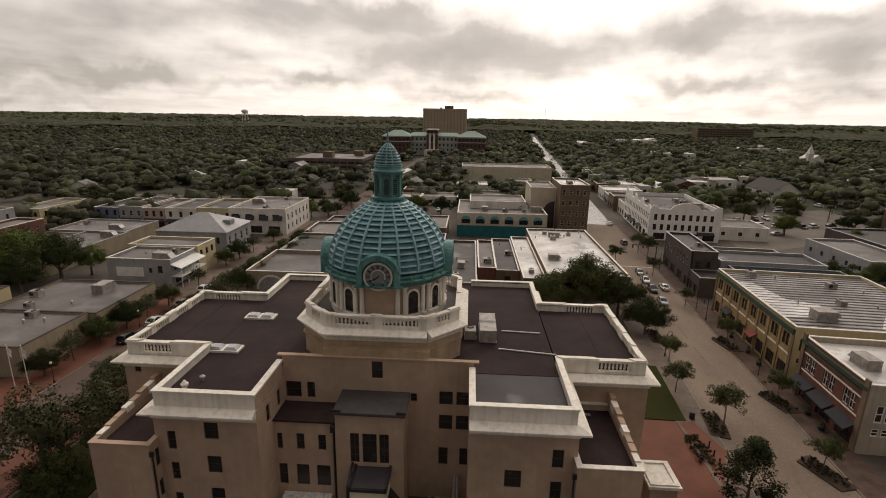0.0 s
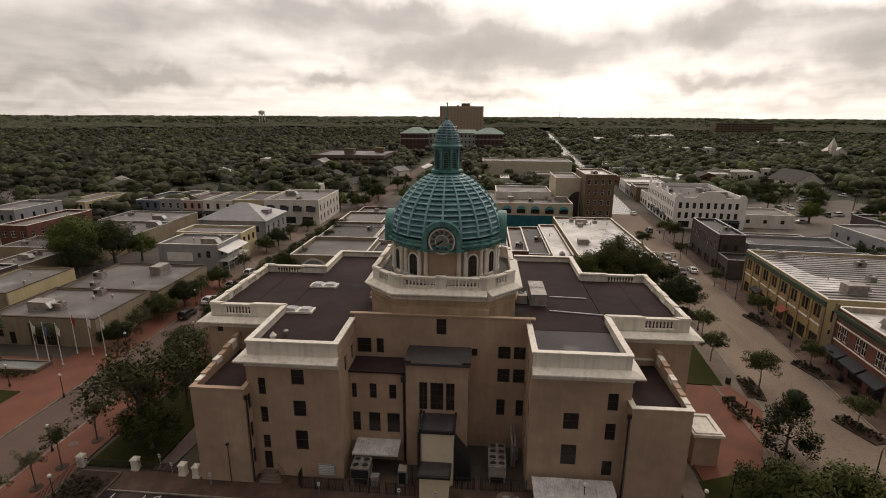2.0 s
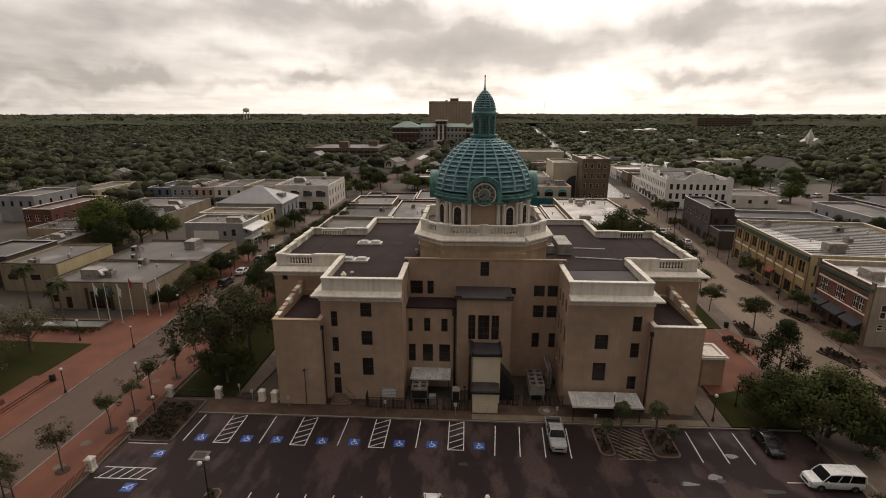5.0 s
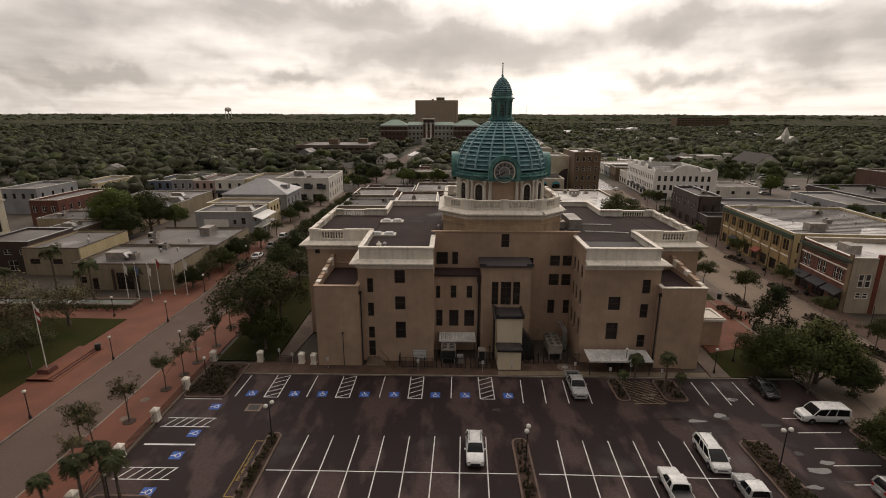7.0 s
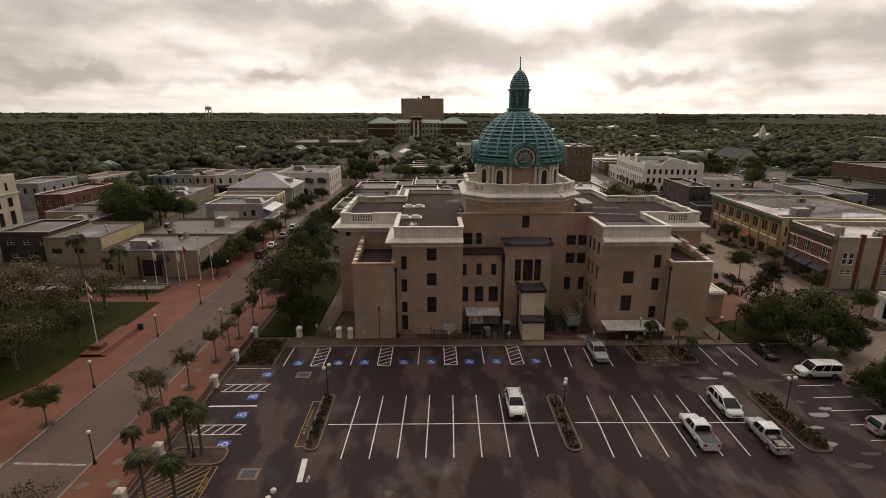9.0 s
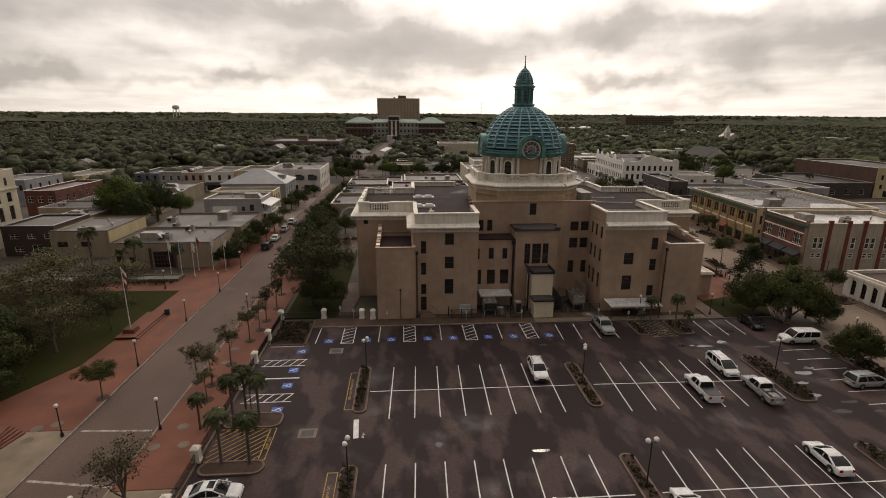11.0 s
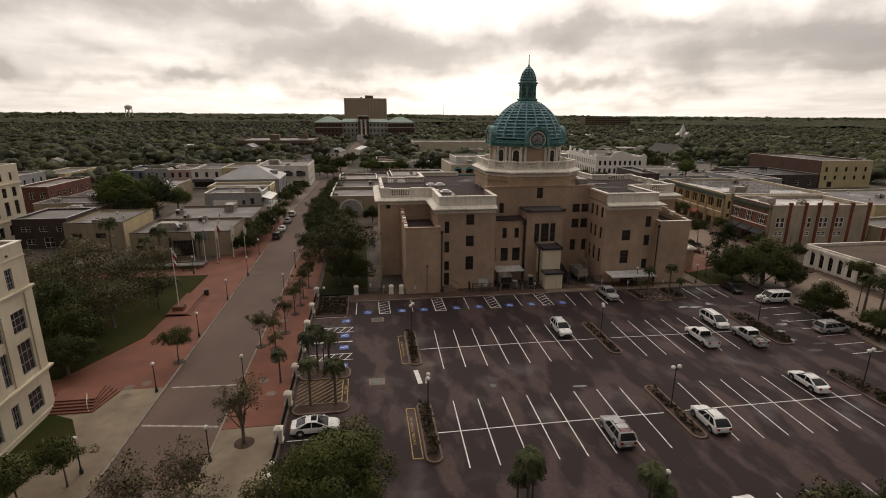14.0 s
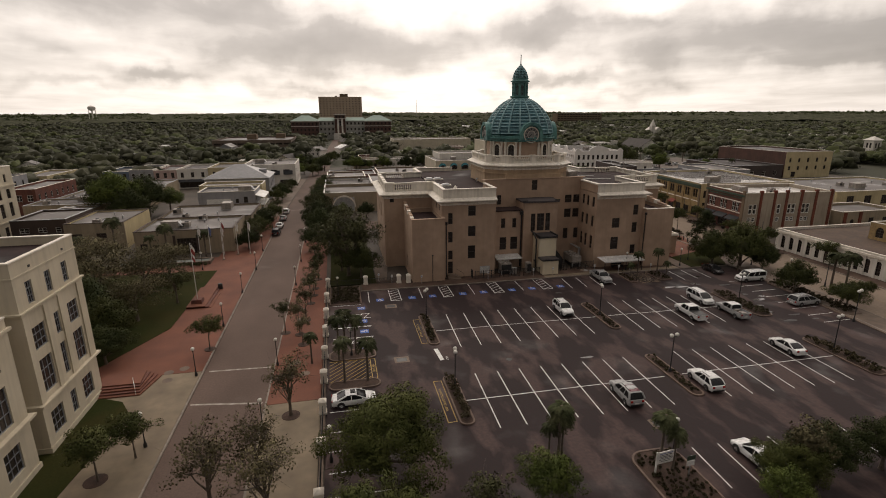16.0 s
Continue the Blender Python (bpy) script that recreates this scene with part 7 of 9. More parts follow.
for x, y, W, D, H, wl, rf in NORTH:
    building("town_shop", "flat-roofed brick shop seen from its back", at(x, y), W, D, H, wl, rf, TRIM if rf is not DROOF else GALV, S=row(max(1, int(W / 5)), W, 1.2, 1.6, 1.6, "dark"), Wt=row(max(1, int(D / 8)), D - 0.6, 1.2, 1.8, 1.8, "dark"), E=row(max(1, int(D / 8)), D - 0.6, 1.2, 1.8, 1.8, "dark"), group="shops behind the courthouse")
    roof_clutter(x + 1.5, y + 1.5, x + W - 1.5, y + D - 1.5, H - 0.6, max(2, int(W * D / 90)))
# cream hall with teal base and arched teal awnings
b = building("teal_hall", "cream hall with a teal base and green arched awnings", at(5.5, 182), 33, 30, 8.8, PALEC, GROOF, TRIM, para=0.6, S=[(1.6 + 5.3 * i, 4.9, 3.2, 2.6, "arch") for i in range(6)])
part("teal_base", Geo().box(0, -0.06, 0, 33, 0, 4.2), TEALW, b, "teal painted base")
for i in range(6):
    x = 1.4 + 5.3 * i
    g = Geo()
    k = 8
    v, f = [], []
    for j in range(k + 1):
        a = math.pi * j / k
        v += [(x + 1.8 + 1.8 * math.cos(a), -0.02, 6.0 + 1.8 * math.sin(a)), (x + 1.8 + 1.8 * math.cos(a), -1.0, 5.8 + 1.1 * math.sin(a))]
        if j:
            f.append((2 * j - 2, 2 * j, 2 * j + 1, 2 * j - 1))
    part("arched_awning", g.add(v, f), TEALW, b)
roof_clutter(8, 186, 36, 208, 8.2, 10)
building("upper_hall", "pale flat-roofed block with rooftop plant", at(10, 196), 22, 18, 11, WHITEW, GROOF, TRIM)
b = building("brown_tower_block", "four-storey brown brick building with paired windows", at(44, 190), 11, 22, 19, BRNBR, WROOF, TRIM, para=0.6, S=[(0.8 + 2.6 * i, z, 1.2, 1.9, "white") for i in range(4) for z in (15.2, 11.2, 7.2, 3.2)], E=[(1.5 + 3.3 * i, z, 1.1, 1.9, "white") for i in range(6) for z in (15.2, 11.2, 7.2)])
roof_clutter(46, 193, 53, 208, 18.4, 4)
b = building("blank_cream_wall", "tall blank cream side building with a dark arch", at(34, 199), 10, 20, 16.5, PALEC, GROOF, TRIM)
g = Geo().add([(9.6, -0.05, 0), (5.2, -0.05, 0)] + [(9.6 - 4.4 * math.sin(a), -0.05, 6.8 + 4.4 * math.cos(a)) for a in [math.pi / 2 * i / 8 for i in range(8, -1, -1)]], [tuple(range(11))])
part("painted_arch", g, DKBR, b)
building("pink_shop", "small faded red two-storey building", at(34, 286), 11, 14, 8, PINKW, GROOF, TRIM)
building("warehouse", "long pale warehouse with a flat roof", at(4, 340), 60, 26, 10.5, PALEC, GROOF, TRIM)
for x, y, W, D, H, wl, rf in ((-30, 240, 16, 12, 5, BEIGE, WROOF), (-14, 246, 18, 14, 4.5, WHITEW, GROOF), (8, 252, 20, 14, 5, GREYW, DROOF), (-26, 268, 14, 12, 4.5, REDBR, SHNG), (2, 290, 18, 16, 5, WHITEW, WROOF)):
    building("back_lot_shop", "small flat-roofed building in a parking lot", at(x, y), W, D, H, wl, rf, TRIM, S=row(2, W, 1.2, 1.6, 1.6, "dark"), group="small buildings by the parking lots")

# -- west of the side street --
def office_window(y, v, w, h):
    """A window by its middle along the east wall, for a facade that starts at y = 0.3."""
    return (y - 0.3 - w / 2, v, w, h, "office")


OX, OY = -92.0, -1.2
b = building("office_building", "cream four-storey office building with dark windows in stone bands", at(OX, OY), 25.0, 10.95, 18.6, PALEC, ROOF, TRIM, para=0.8,
             E=[office_window(y - OY, v, w, h) for y, w in ((7.12, 2.1), (4.07, 1.05), (0.94, 2.1)) for v, h in ((1.35, 2.4), (5.75, 3.3), (10.05, 2.2))] + [office_window(y - OY, 14.4, 1.0, 2.1) for y in (7.12, 4.07, 0.94)],
             N=row(5, 23, 14.4, 1.0, 2.1, "office") + row(5, 23, 10.05, 1.9, 2.2, "office") + row(5, 23, 5.75, 1.9, 3.3, "office") + row(5, 23, 1.35, 1.9, 2.4, "office"))
for z, h, o in ((13.75, 0.22, 0.12), (13.97, 0.16, 0.28), (4.75, 0.25, 0.15), (5.0, 0.2, 0.4), (0.0, 0.7, 0.12), (17.2, 0.12, 0.06)):
    part("stone_band", ring_geo(0, 0, 25.0, 10.95, z, z + h, o, -0.003), PALEC, b)
for y, w in ((0.45, 0.45), (3.97, 0.62), (6.53, 0.62), (10.3, 0.6)):
    part("pilaster", Geo().box(25.0, y - w, 5.2, 25.14, y + w, 13.75), PALEC, b)
for y in (2.6, 8.4):
    part("weep_vent", Geo().box(25.0, y, 17.6, 25.05, y + 0.3, 17.8), BLACK, b)
b = building("office_wing", "cream office wing with tall dark windows", at(OX, -41), 25.0, 37.8, 14.6, PALEC, ROOF, TRIM, para=0.8,
             E=[office_window(34.9 - 5.0 * i, v, 2.2, h) for i in range(7) for v, h in ((1.6, 2.5), (5.9, 3.5), (10.6, 2.2))])
for z, h, o in ((5.0, 0.25, 0.2), (5.25, 0.2, 0.45), (13.5, 0.25, 0.25), (0.0, 0.7, 0.12)):
    part("stone_band", ring_geo(0, 0, 25.0, 37.8, z, z + h, o, -0.003), PALEC, b)
b = building("beige_hall", "low beige building with a grey roof and a glazed shutter door", at(-84, 70.6), 20.7, 15.4, 5.5, BEIGE, GROOF, BROWNW, para=0.4, S=[(1.0, 1.4, 1.5, 1.4, "dark"), (8.6, 0.1, 4.0, 3.6, "garage"), (3.6, 0.1, 1.2, 2.4, "dark")], E=[(3, 1.2, 1.6, 2.0, "dark"), (9, 1.2, 1.6, 2.0, "dark")])
for x in (8.1, 12.9):
    part("door_pier", Geo().box(x - 0.25, -0.2, 0, x + 0.25, 0, 4.4), BROWNW, b)
roof_clutter(-82, 73, -66, 84, 5.1, 5)
building("beige_hall_north", "low beige building continuing along the street", at(-84, 86.1), 22.3, 18.8, 5.3, BEIGE, GROOF, BROWNW, para=0.4, E=row(4, 18, 1.0, 2.2, 2.2, "dark"))
roof_clutter(-82, 88, -66, 102, 4.9, 6)
building("ochre_hall", "low ochre building with a flat grey roof", at(-101.6, 79.6), 12.6, 17.2, 6.2, PALEY, GROOF, BROWNW, para=0.4, mats={"S": BEIGE}, S=row(2, 10, 2.6, 2.2, 1.2, "dark"))
roof_clutter(-97, 80, -90, 93, 5.8, 3)
building("brown_house", "dark brown two-storey building with white framed windows", at(-113.4, 82.0), 11.4, 14, 7.0, BROWNW, GROOF, GALV, para=0.4, S=[(1.6, 4.0, 2.0, 1.2, "white2"), (5.4, 4.0, 1.8, 1.2, "white2"), (2.2, 1.0, 2.0, 1.2, "white2"), (6.0, 0.2, 2.2, 2.4, "white2"), (9.0, 4.0, 1.2, 1.2, "white")])
b = building("grey_shop", "pale grey two-storey shop with a white sign board and porch", at(-81.6, 116.5), 16.6, 12, 7.2, GREYW, GROOF, TRIM, para=0.5, S=[(10.8, 3.6, 0.9, 1.3, "dark"), (13.2, 3.6, 1.2, 1.9, "dark")], E=row(3, 11, 4.0, 1.2, 2.0, "dark") + row(2, 11, 0.5, 2.8, 2.2, "shop"))
part("sign_board", Geo().box(2.4, -0.1, 2.6, 9.4, 0, 5.0), WHITE, b, "blank white sign board")
part("porch_roof", Geo().add([(16.6, 0, 6.0), (16.6, 12, 6.0), (19.4, 12, 5.1), (19.4, 0, 5.1), (16.6, 0, 5.85), (16.6, 12, 5.85), (19.4, 12, 4.95), (19.4, 0, 4.95)], [(0, 3, 2, 1), (4, 5, 6, 7), (3, 7, 6, 2), (0, 4, 7, 3), (1, 2, 6, 5)]), WHITE, b)
part("porch_deck", Geo().box(16.6, 0, 2.7, 19.3, 12, 2.9), WHITE, b)
for i in range(5):
    part("porch_post", Geo().box(19.1, 0.1 + 2.92 * i, 0.1, 19.25, 0.25 + 2.92 * i, 5.0), WHITE, b)
roof_clutter(-80, 118, -67, 127, 6.7, 4)
building("yellow_brick_shop", "yellow two-storey shop with dark window awnings", at(-84, 128.7), 19.6, 9.6, 7.6, PALEY, GROOF, TRIM, E=row(3, 8.8, 4.4, 1.3, 1.8, "dark"))
b = building("hip_roof_house", "grey house with a broad pyramid metal roof", at(-86, 144.5), 22, 17, 7.8, GREYW, MROOF, TRIM, E=row(4, 16, 3.6, 1.3, 2.6, "white") + row(4, 16, 0.6, 1.3, 2.0, "dark"), S=row(4, 22, 4.2, 1.1, 2.0, "dark"))
hipped(b, 0, 0, 22, 17, 7.9, 4.4, MROOF, 0.5, 3.0)
part("dormer", Geo().box(18, 6.5, 8.6, 20.4, 9.5, 10.3), GREYW, b)
b = building("white_corner_block", "white two-storey corner building with dark awnings", at(-78, 175.5), 21.2, 27, 9.5, WHITEW, GROOF, TRIM, para=0.7, S=row(4, 20, 5.2, 2.6, 2.2, "shop") + row(3, 20, 0.5, 4.2, 2.6, "shop"), E=row(6, 26, 5.2, 1.2, 2.2, "dark") + row(6, 26, 1.6, 1.2, 2.0, "dark"))
for i in range(4):
    awning(b, pose(1.0 + 5.2 * i, 0, 3.0), 3.4, AWND, 1.0, 1.4, 2.6)
roof_clutter(-76, 178, -60, 200, 8.8, 5)
for x, W, H, wl, st in ((-132.5, 9.5, 7.6, BLUEW, "dark"), (-122.8, 9.0, 8.2, GREYW, "white"), (-113.6, 8.6, 7.8, PINKW, "dark"), (-104.8, 12.0, 8.0, WHITEW, "dark"), (-92.6, 14.0, 8.4, PALEY, "dark")):
    b = building("row_shop", "narrow painted two-storey shop in a terrace", at(x, 180), W, 22, H, wl, DROOF, TRIM, para=0.7, S=row(3, W, 4.6, 1.2, 2.1, st) + [(0.6, 0.4, W - 1.2, 2.5, "shop")], group="terrace of painted shops")
    awning(b, pose(0.3, 0, 0), W - 0.6, AWND, 1.6, 0.8, 3.0)
building("long_brick_house", "red brick two-storey building with a pale roof", at(-141, 130), 9.2, 26, 8.0, REDBR, GROOF, TRIM, S=row(3, 9, 4.2, 1.6, 2.0, "white2"), E=row(7, 25, 4.3, 1.1, 1.9, "white"))
b = building("cream_corner_block", "cream four-storey block with rows of dark windows", at(-143, 70), 24, 27, 18.3, PALEC, GROOF, TRIM, E=[(1.6 + 3.6 * i, z, w, h, "dark") for i in range(7) for z, h, w in ((14.6, 1.9, 0.9), (10.6, 2.3, 1.5), (6.2, 3.4, 1.5), (1.4, 2.6, 1.5))], S=row(6, 24, 14.6, 0.9, 1.9, "dark") + row(6, 24, 6.2, 1.5, 3.4, "dark"))
for z in (13.6, 5.0):
    part("stone_band", ring_geo(0, 0, 24, 27, z, z + 0.35, 0.3, -0.003), PALEC, b)
building("grey_block", "plain grey two-storey brick building", at(-166, 148), 13, 20, 9, GREYW, GROOF, TRIM, S=row(4, 13, 5.4, 1.1, 1.8, "dark"), E=row(4, 19, 5.4, 1.1, 1.8, "dark"))
building("yellow_corner_shop", "yellow painted two-storey corner shop", at(-161, 175), 11, 25, 7.2, PALEY, GROOF, TRIM, S=row(3, 11, 4.2, 1.1, 1.8, "dark"), E=row(5, 24, 4.2, 1.1, 1.8, "dark"))
for x, y, W, D, H in ((-118.5, 99, 9.5, 19, 4.2), (-130, 118.6, 28, 13, 4.6), (-128, 132, 12, 20, 4.4), (-115.4, 132, 14, 22, 4.8), (-128, 153, 26, 18, 5.0)):
    building("low_grey_shop", "low shop under a weathered grey roof", at(x, y), W, D, H, BEIGE, DROOF if x < -129 else GROOF, GALV, para=0.4, S=row(3, W, 1.2, 1.6, 1.4, "dark"), group="low grey shops")
    roof_clutter(x + 2, y + 2, x + W - 2, y + D - 2, H - 0.4, 4)

# -- far buildings --
CIVICW = mat("grey_green_render", (0.40, 0.395, 0.36), (0.33, 0.325, 0.295), 0.85, 1, 0.1, 0.1)
TWRBR = mat("tan_tower_brick", (0.50, 0.385, 0.285), (0.42, 0.315, 0.235), 0.85, 2, 0.1, 0.2)
b = thing("brick_tower_block", "ten-storey brown brick tower block on the horizon", "tower block", m=at(-60.5, 745))
block(b, 0, 0, 63, 18, 0, 52.5, TWRBR, S=[(1.6 + 4.72 * i, 18 + 3.4 * j, 1.7, 1.25, "dark") for i in range(13) for j in range(10)])
part("roof", Geo().box(0.4, 0.4, 51.8, 62.6, 17.6, 52.0), GROOF, b)
part("penthouse", Geo().box(31, 3, 52, 43, 14, 56.5).box(24, 5, 52, 27, 9, 54), BRNBR, b)
b = thing("civic_building", "brick civic building with pale green hip roofs and clock tower", "civic building", m=at(-87, 560))
for x0, x1, y0 in ((0, 30, -6), (30, 48, 4), (60, 82, 4), (82, 112, -6)):
    block(b, x0, y0, x1, 24, 0, 15, DULLBR if x1 - x0 > 25 else CIVICW, S=row(max(3, int((x1 - x0) / 4)), x1 - x0, 5.4, 1.8, 2.2, "dark") + row(max(3, int((x1 - x0) / 4)), x1 - x0, 10.2, 1.8, 2.4, "dark"))
    part("string_course", ring_geo(x0, y0, x1, 24, 14.8, 15.4, 0.35, -0.003), WHITEW, b)
    block(b, x0, y0, x1, 24, 15, 21, DULLBR if x1 - x0 > 25 else CIVICW, S=row(max(3, int((x1 - x0) / 4)), x1 - x0, 1.6, 1.8, 2.6, "dark"))
    if x1 - x0 > 25:
        hipped(b, x0, y0, x1, 24, 21, 6.0, GRNROOF, 1.0, 8)
    else:
        hipped(b, x0 - 2, y0, x1 + 2, 24, 21, 3.6, GRNROOF, 0.8, x1 - x0 - 2)
block(b, 48, -2, 60, 14, 0, 27.5, DULLBR, S=[(4.6, 15, 2.8, 6.5, "whited"), (1.2, 24, 2, 2.4, "dark"), (5, 24, 2, 2.4, "dark"), (8.8, 24, 2, 2.4, "dark")])
for x in (51.2, 56.0):
    part("pilaster", Geo().box(x - 0.55, -2.5, 7.1, x + 1.35, -2.003, 23.2), WHITEW, b)
part("tower_band", Geo().box(47.6, -2.45, 23.2, 60.4, -2.003, 23.8), WHITEW, b)
for x0, x1 in ((0, 30), (82, 112)):
    part("eaves_band", ring_geo(x0, -6, x1, 24, 19.9, 20.95, 0.45, -0.003), WHITEW, b)
part("tower_roof", Geo().box(47.2, -2.8, 27.5, 60.8, 14.8, 28.5), WHITEW, b)
part("porch", Geo().box(46, -8, 0, 62, -2.05, 7), WHITEW, b)
b = building("parking_deck", "pale concrete parking deck among trees", at(-138, 400), 62, 66, 8.5, CONC, GROOF, CONC, para=1.0, S=[(1 + 6.1 * i, z, 5.2, 1.5, "dark") for i in range(10) for z in (1.2, 4.6)], E=[(1 + 6.1 * i, z, 5.2, 1.5, "dark") for i in range(10) for z in (1.2, 4.6)])
part("stair_tower", Geo().box(24, 20, 8, 32, 28, 12.5), BRNBR, b)
part("stair_tower", Geo().box(46, 40, 8, 54, 47, 12), BRNBR, b)
building("far_office", "dark five-storey office block on the horizon", at(505, 1160), 120, 30, 25, BRNBR, GROOF, GALV, S=[(2 + 7.7 * i, 3 + 4.6 * j, 6.4, 2.0, "dark") for i in range(15) for j in range(5)])
b = thing("water_tower", "pale round water tower on legs above the woods", "water tower", m=at(-765, 1736))
part("tank", Geo().lathe([(2, 36), (9, 39), (11, 44), (10, 48), (5, 51), (0.5, 52)], 20), WHITEW, b, smooth=True)
part("riser", Geo().lathe([(1.6, 0), (1.6, 37)], 10), WHITEW, b)
for i in range(6):
    a = radians(60 * i)
    part("leg", Geo().rod((12 * math.cos(a), 12 * math.sin(a), 0), (9.5 * math.cos(a), 9.5 * math.sin(a), 42), 0.6, 0.6, 6), WHITEW, b)
b = thing("radio_mast", "thin radio mast on the horizon", "mast", m=at(330, 2300))
part("mast", Geo().rod((0, 0, 0), (0, 0, 82), 0.9, 0.4, 4), GALV, b)

for x, y, W, D in ((160, 342, 26, 16), (139, 326, 22, 14), (176, 362, 30, 14), (380, 745, 80, 36), (280, 960, 75, 46), (222, 600, 46, 30), (-350, 496, 28, 20), (-178, 396, 20, 14), (-92, 247, 12, 9), (470, 560, 70, 24), (100, 338, 18, 30), (96, 300, 20, 24)):
    building("pale_roof_hall", "low hall with a bright pale roof among trees", at(x, y, 0, 0), W, D, 5.2, WHITEW, WROOF, WHITEW, para=0.05, S=row(3, W, 1.2, 2.0, 2.0, "dark"), group="halls with pale roofs")

# houses scattered in the woods
HOUSECOL = [(WHITEW, WROOF), (GREYW, GROOF), (PALEC, SHNG), (WHITEW, GROOF), (REDBR, SHNG), (WHITEW, MROOF)]
spots = [(-209, 480, 26, 30), (-130, 382, 14, 22), (150, 340, 30, 24), (172, 366, 22, 26), (138, 318, 18, 22), (120, 300, 16, 20), (340, 1000, 60, 40), (440, 800, 70, 40), (-110, 330, 18, 22), (-60, 330, 14, 18), (-95, 300, 14, 16), (-170, 300, 18, 20), (-36, 345, 16, 18), (-18, 385, 18, 20), (-32, 430, 20, 20), (128, 420, 22, 30), (118, 480, 26, 30), (165, 520, 24, 20), (230, 440, 20, 20), (-240, 360, 18, 22), (-300, 520, 24, 24), (-380, 640, 26, 26), (200, 640, 30, 26), (150, 720, 30, 30), (180, 820, 40, 30), (-30, 300, 12, 14), (-75, 265, 14, 18), (-200, 250, 14, 16), (300, 300, 18, 20), (255, 340, 16, 18), (330, 420, 18, 20)]
for i, (x, y, w, d) in enumerate(spots):
    wl, rf = HOUSECOL[i % 6]
    gabled("house", ("small house with a pale roof among the trees", "low house with a dark roof among the trees")[rf in (SHNG,)], at(x, y, 0, rng.uniform(-25, 25)), w * 0.7, d * 0.7, 4.2, 2.4, wl, rf, S=row(3, w * 0.7, 1.2, 1.2, 1.3, "dark"), group="houses in the woods")

# ---- vehicles ----
WHEEL = (Geo(pose(0, 0, 0, 90)).lathe([(0.2, -0.1), (0.31, -0.11), (0.345, -0.08), (0.345, 0.08), (0.31, 0.11), (0.2, 0.1)], 18, cap=False).mesh("tyre", RUBBER, True),
         Geo(pose(0, 0, 0, 90)).lathe([(0.04, -0.08), (0.2, -0.095), (0.21, -0.02), (0.21, 0.02), (0.2, 0.095), (0.04, 0.08)], 12).mesh("rim", CHROME, True))


def loft_body(stations):
    """A body through cross sections of (x, half-width, top, bottom), rounded at the shoulders and sills."""
    g, n = Geo(), 12
    v = []
    for x, w, zt, zb in stations:
        h = zt - zb
        half = [(0.80, 0.0), (0.95, 0.07), (0.99, 0.30), (1.0, 0.58), (0.965, 0.86), (0.87, 1.0)]
        v += [(x, w * a, zb + h * b) for a, b in half] + [(x, -w * a, zb + h * b) for a, b in half[::-1]]
    k = len(stations)
    f = [(a * n + i, a * n + (i + 1) % n, (a + 1) * n + (i + 1) % n, (a + 1) * n + i) for a in range(k - 1) for i in range(n)]
    f += [tuple(range(n))[::-1], tuple(range((k - 1) * n, k * n))]
    return g.add(v, f)


def sweep(rows):
    """A skin through rows of points, each with as many points as the next."""
    n = len(rows[0])
    return Geo().add([p for r in rows for p in r], [(j * n + i, j * n + i + 1, (j + 1) * n + i + 1, (j + 1) * n + i) for j in range(len(rows) - 1) for i in range(n - 1)])


def roof_line(cab, belt, top):
    """Stations (x, height) of the cabin from the rear to the foot of the windscreen, with a gently arched roof."""
    x0, x1, x2, x3 = cab
    out = [(x0, belt), (x0 + 0.5 * (x1 - x0), belt + 0.56 * (top - belt)), (x1, top - 0.07)]
    out += [(x1 + (x2 - x1) * u, top - 0.07 * (2 * u - 1) ** 2) for u in (0.15, 0.35, 0.6, 0.82)]
    return out + [(x2, top - 0.07), (x2 + 0.45 * (x3 - x2), belt + 0.6 * (top - 0.07 - belt)), (x3, belt)]


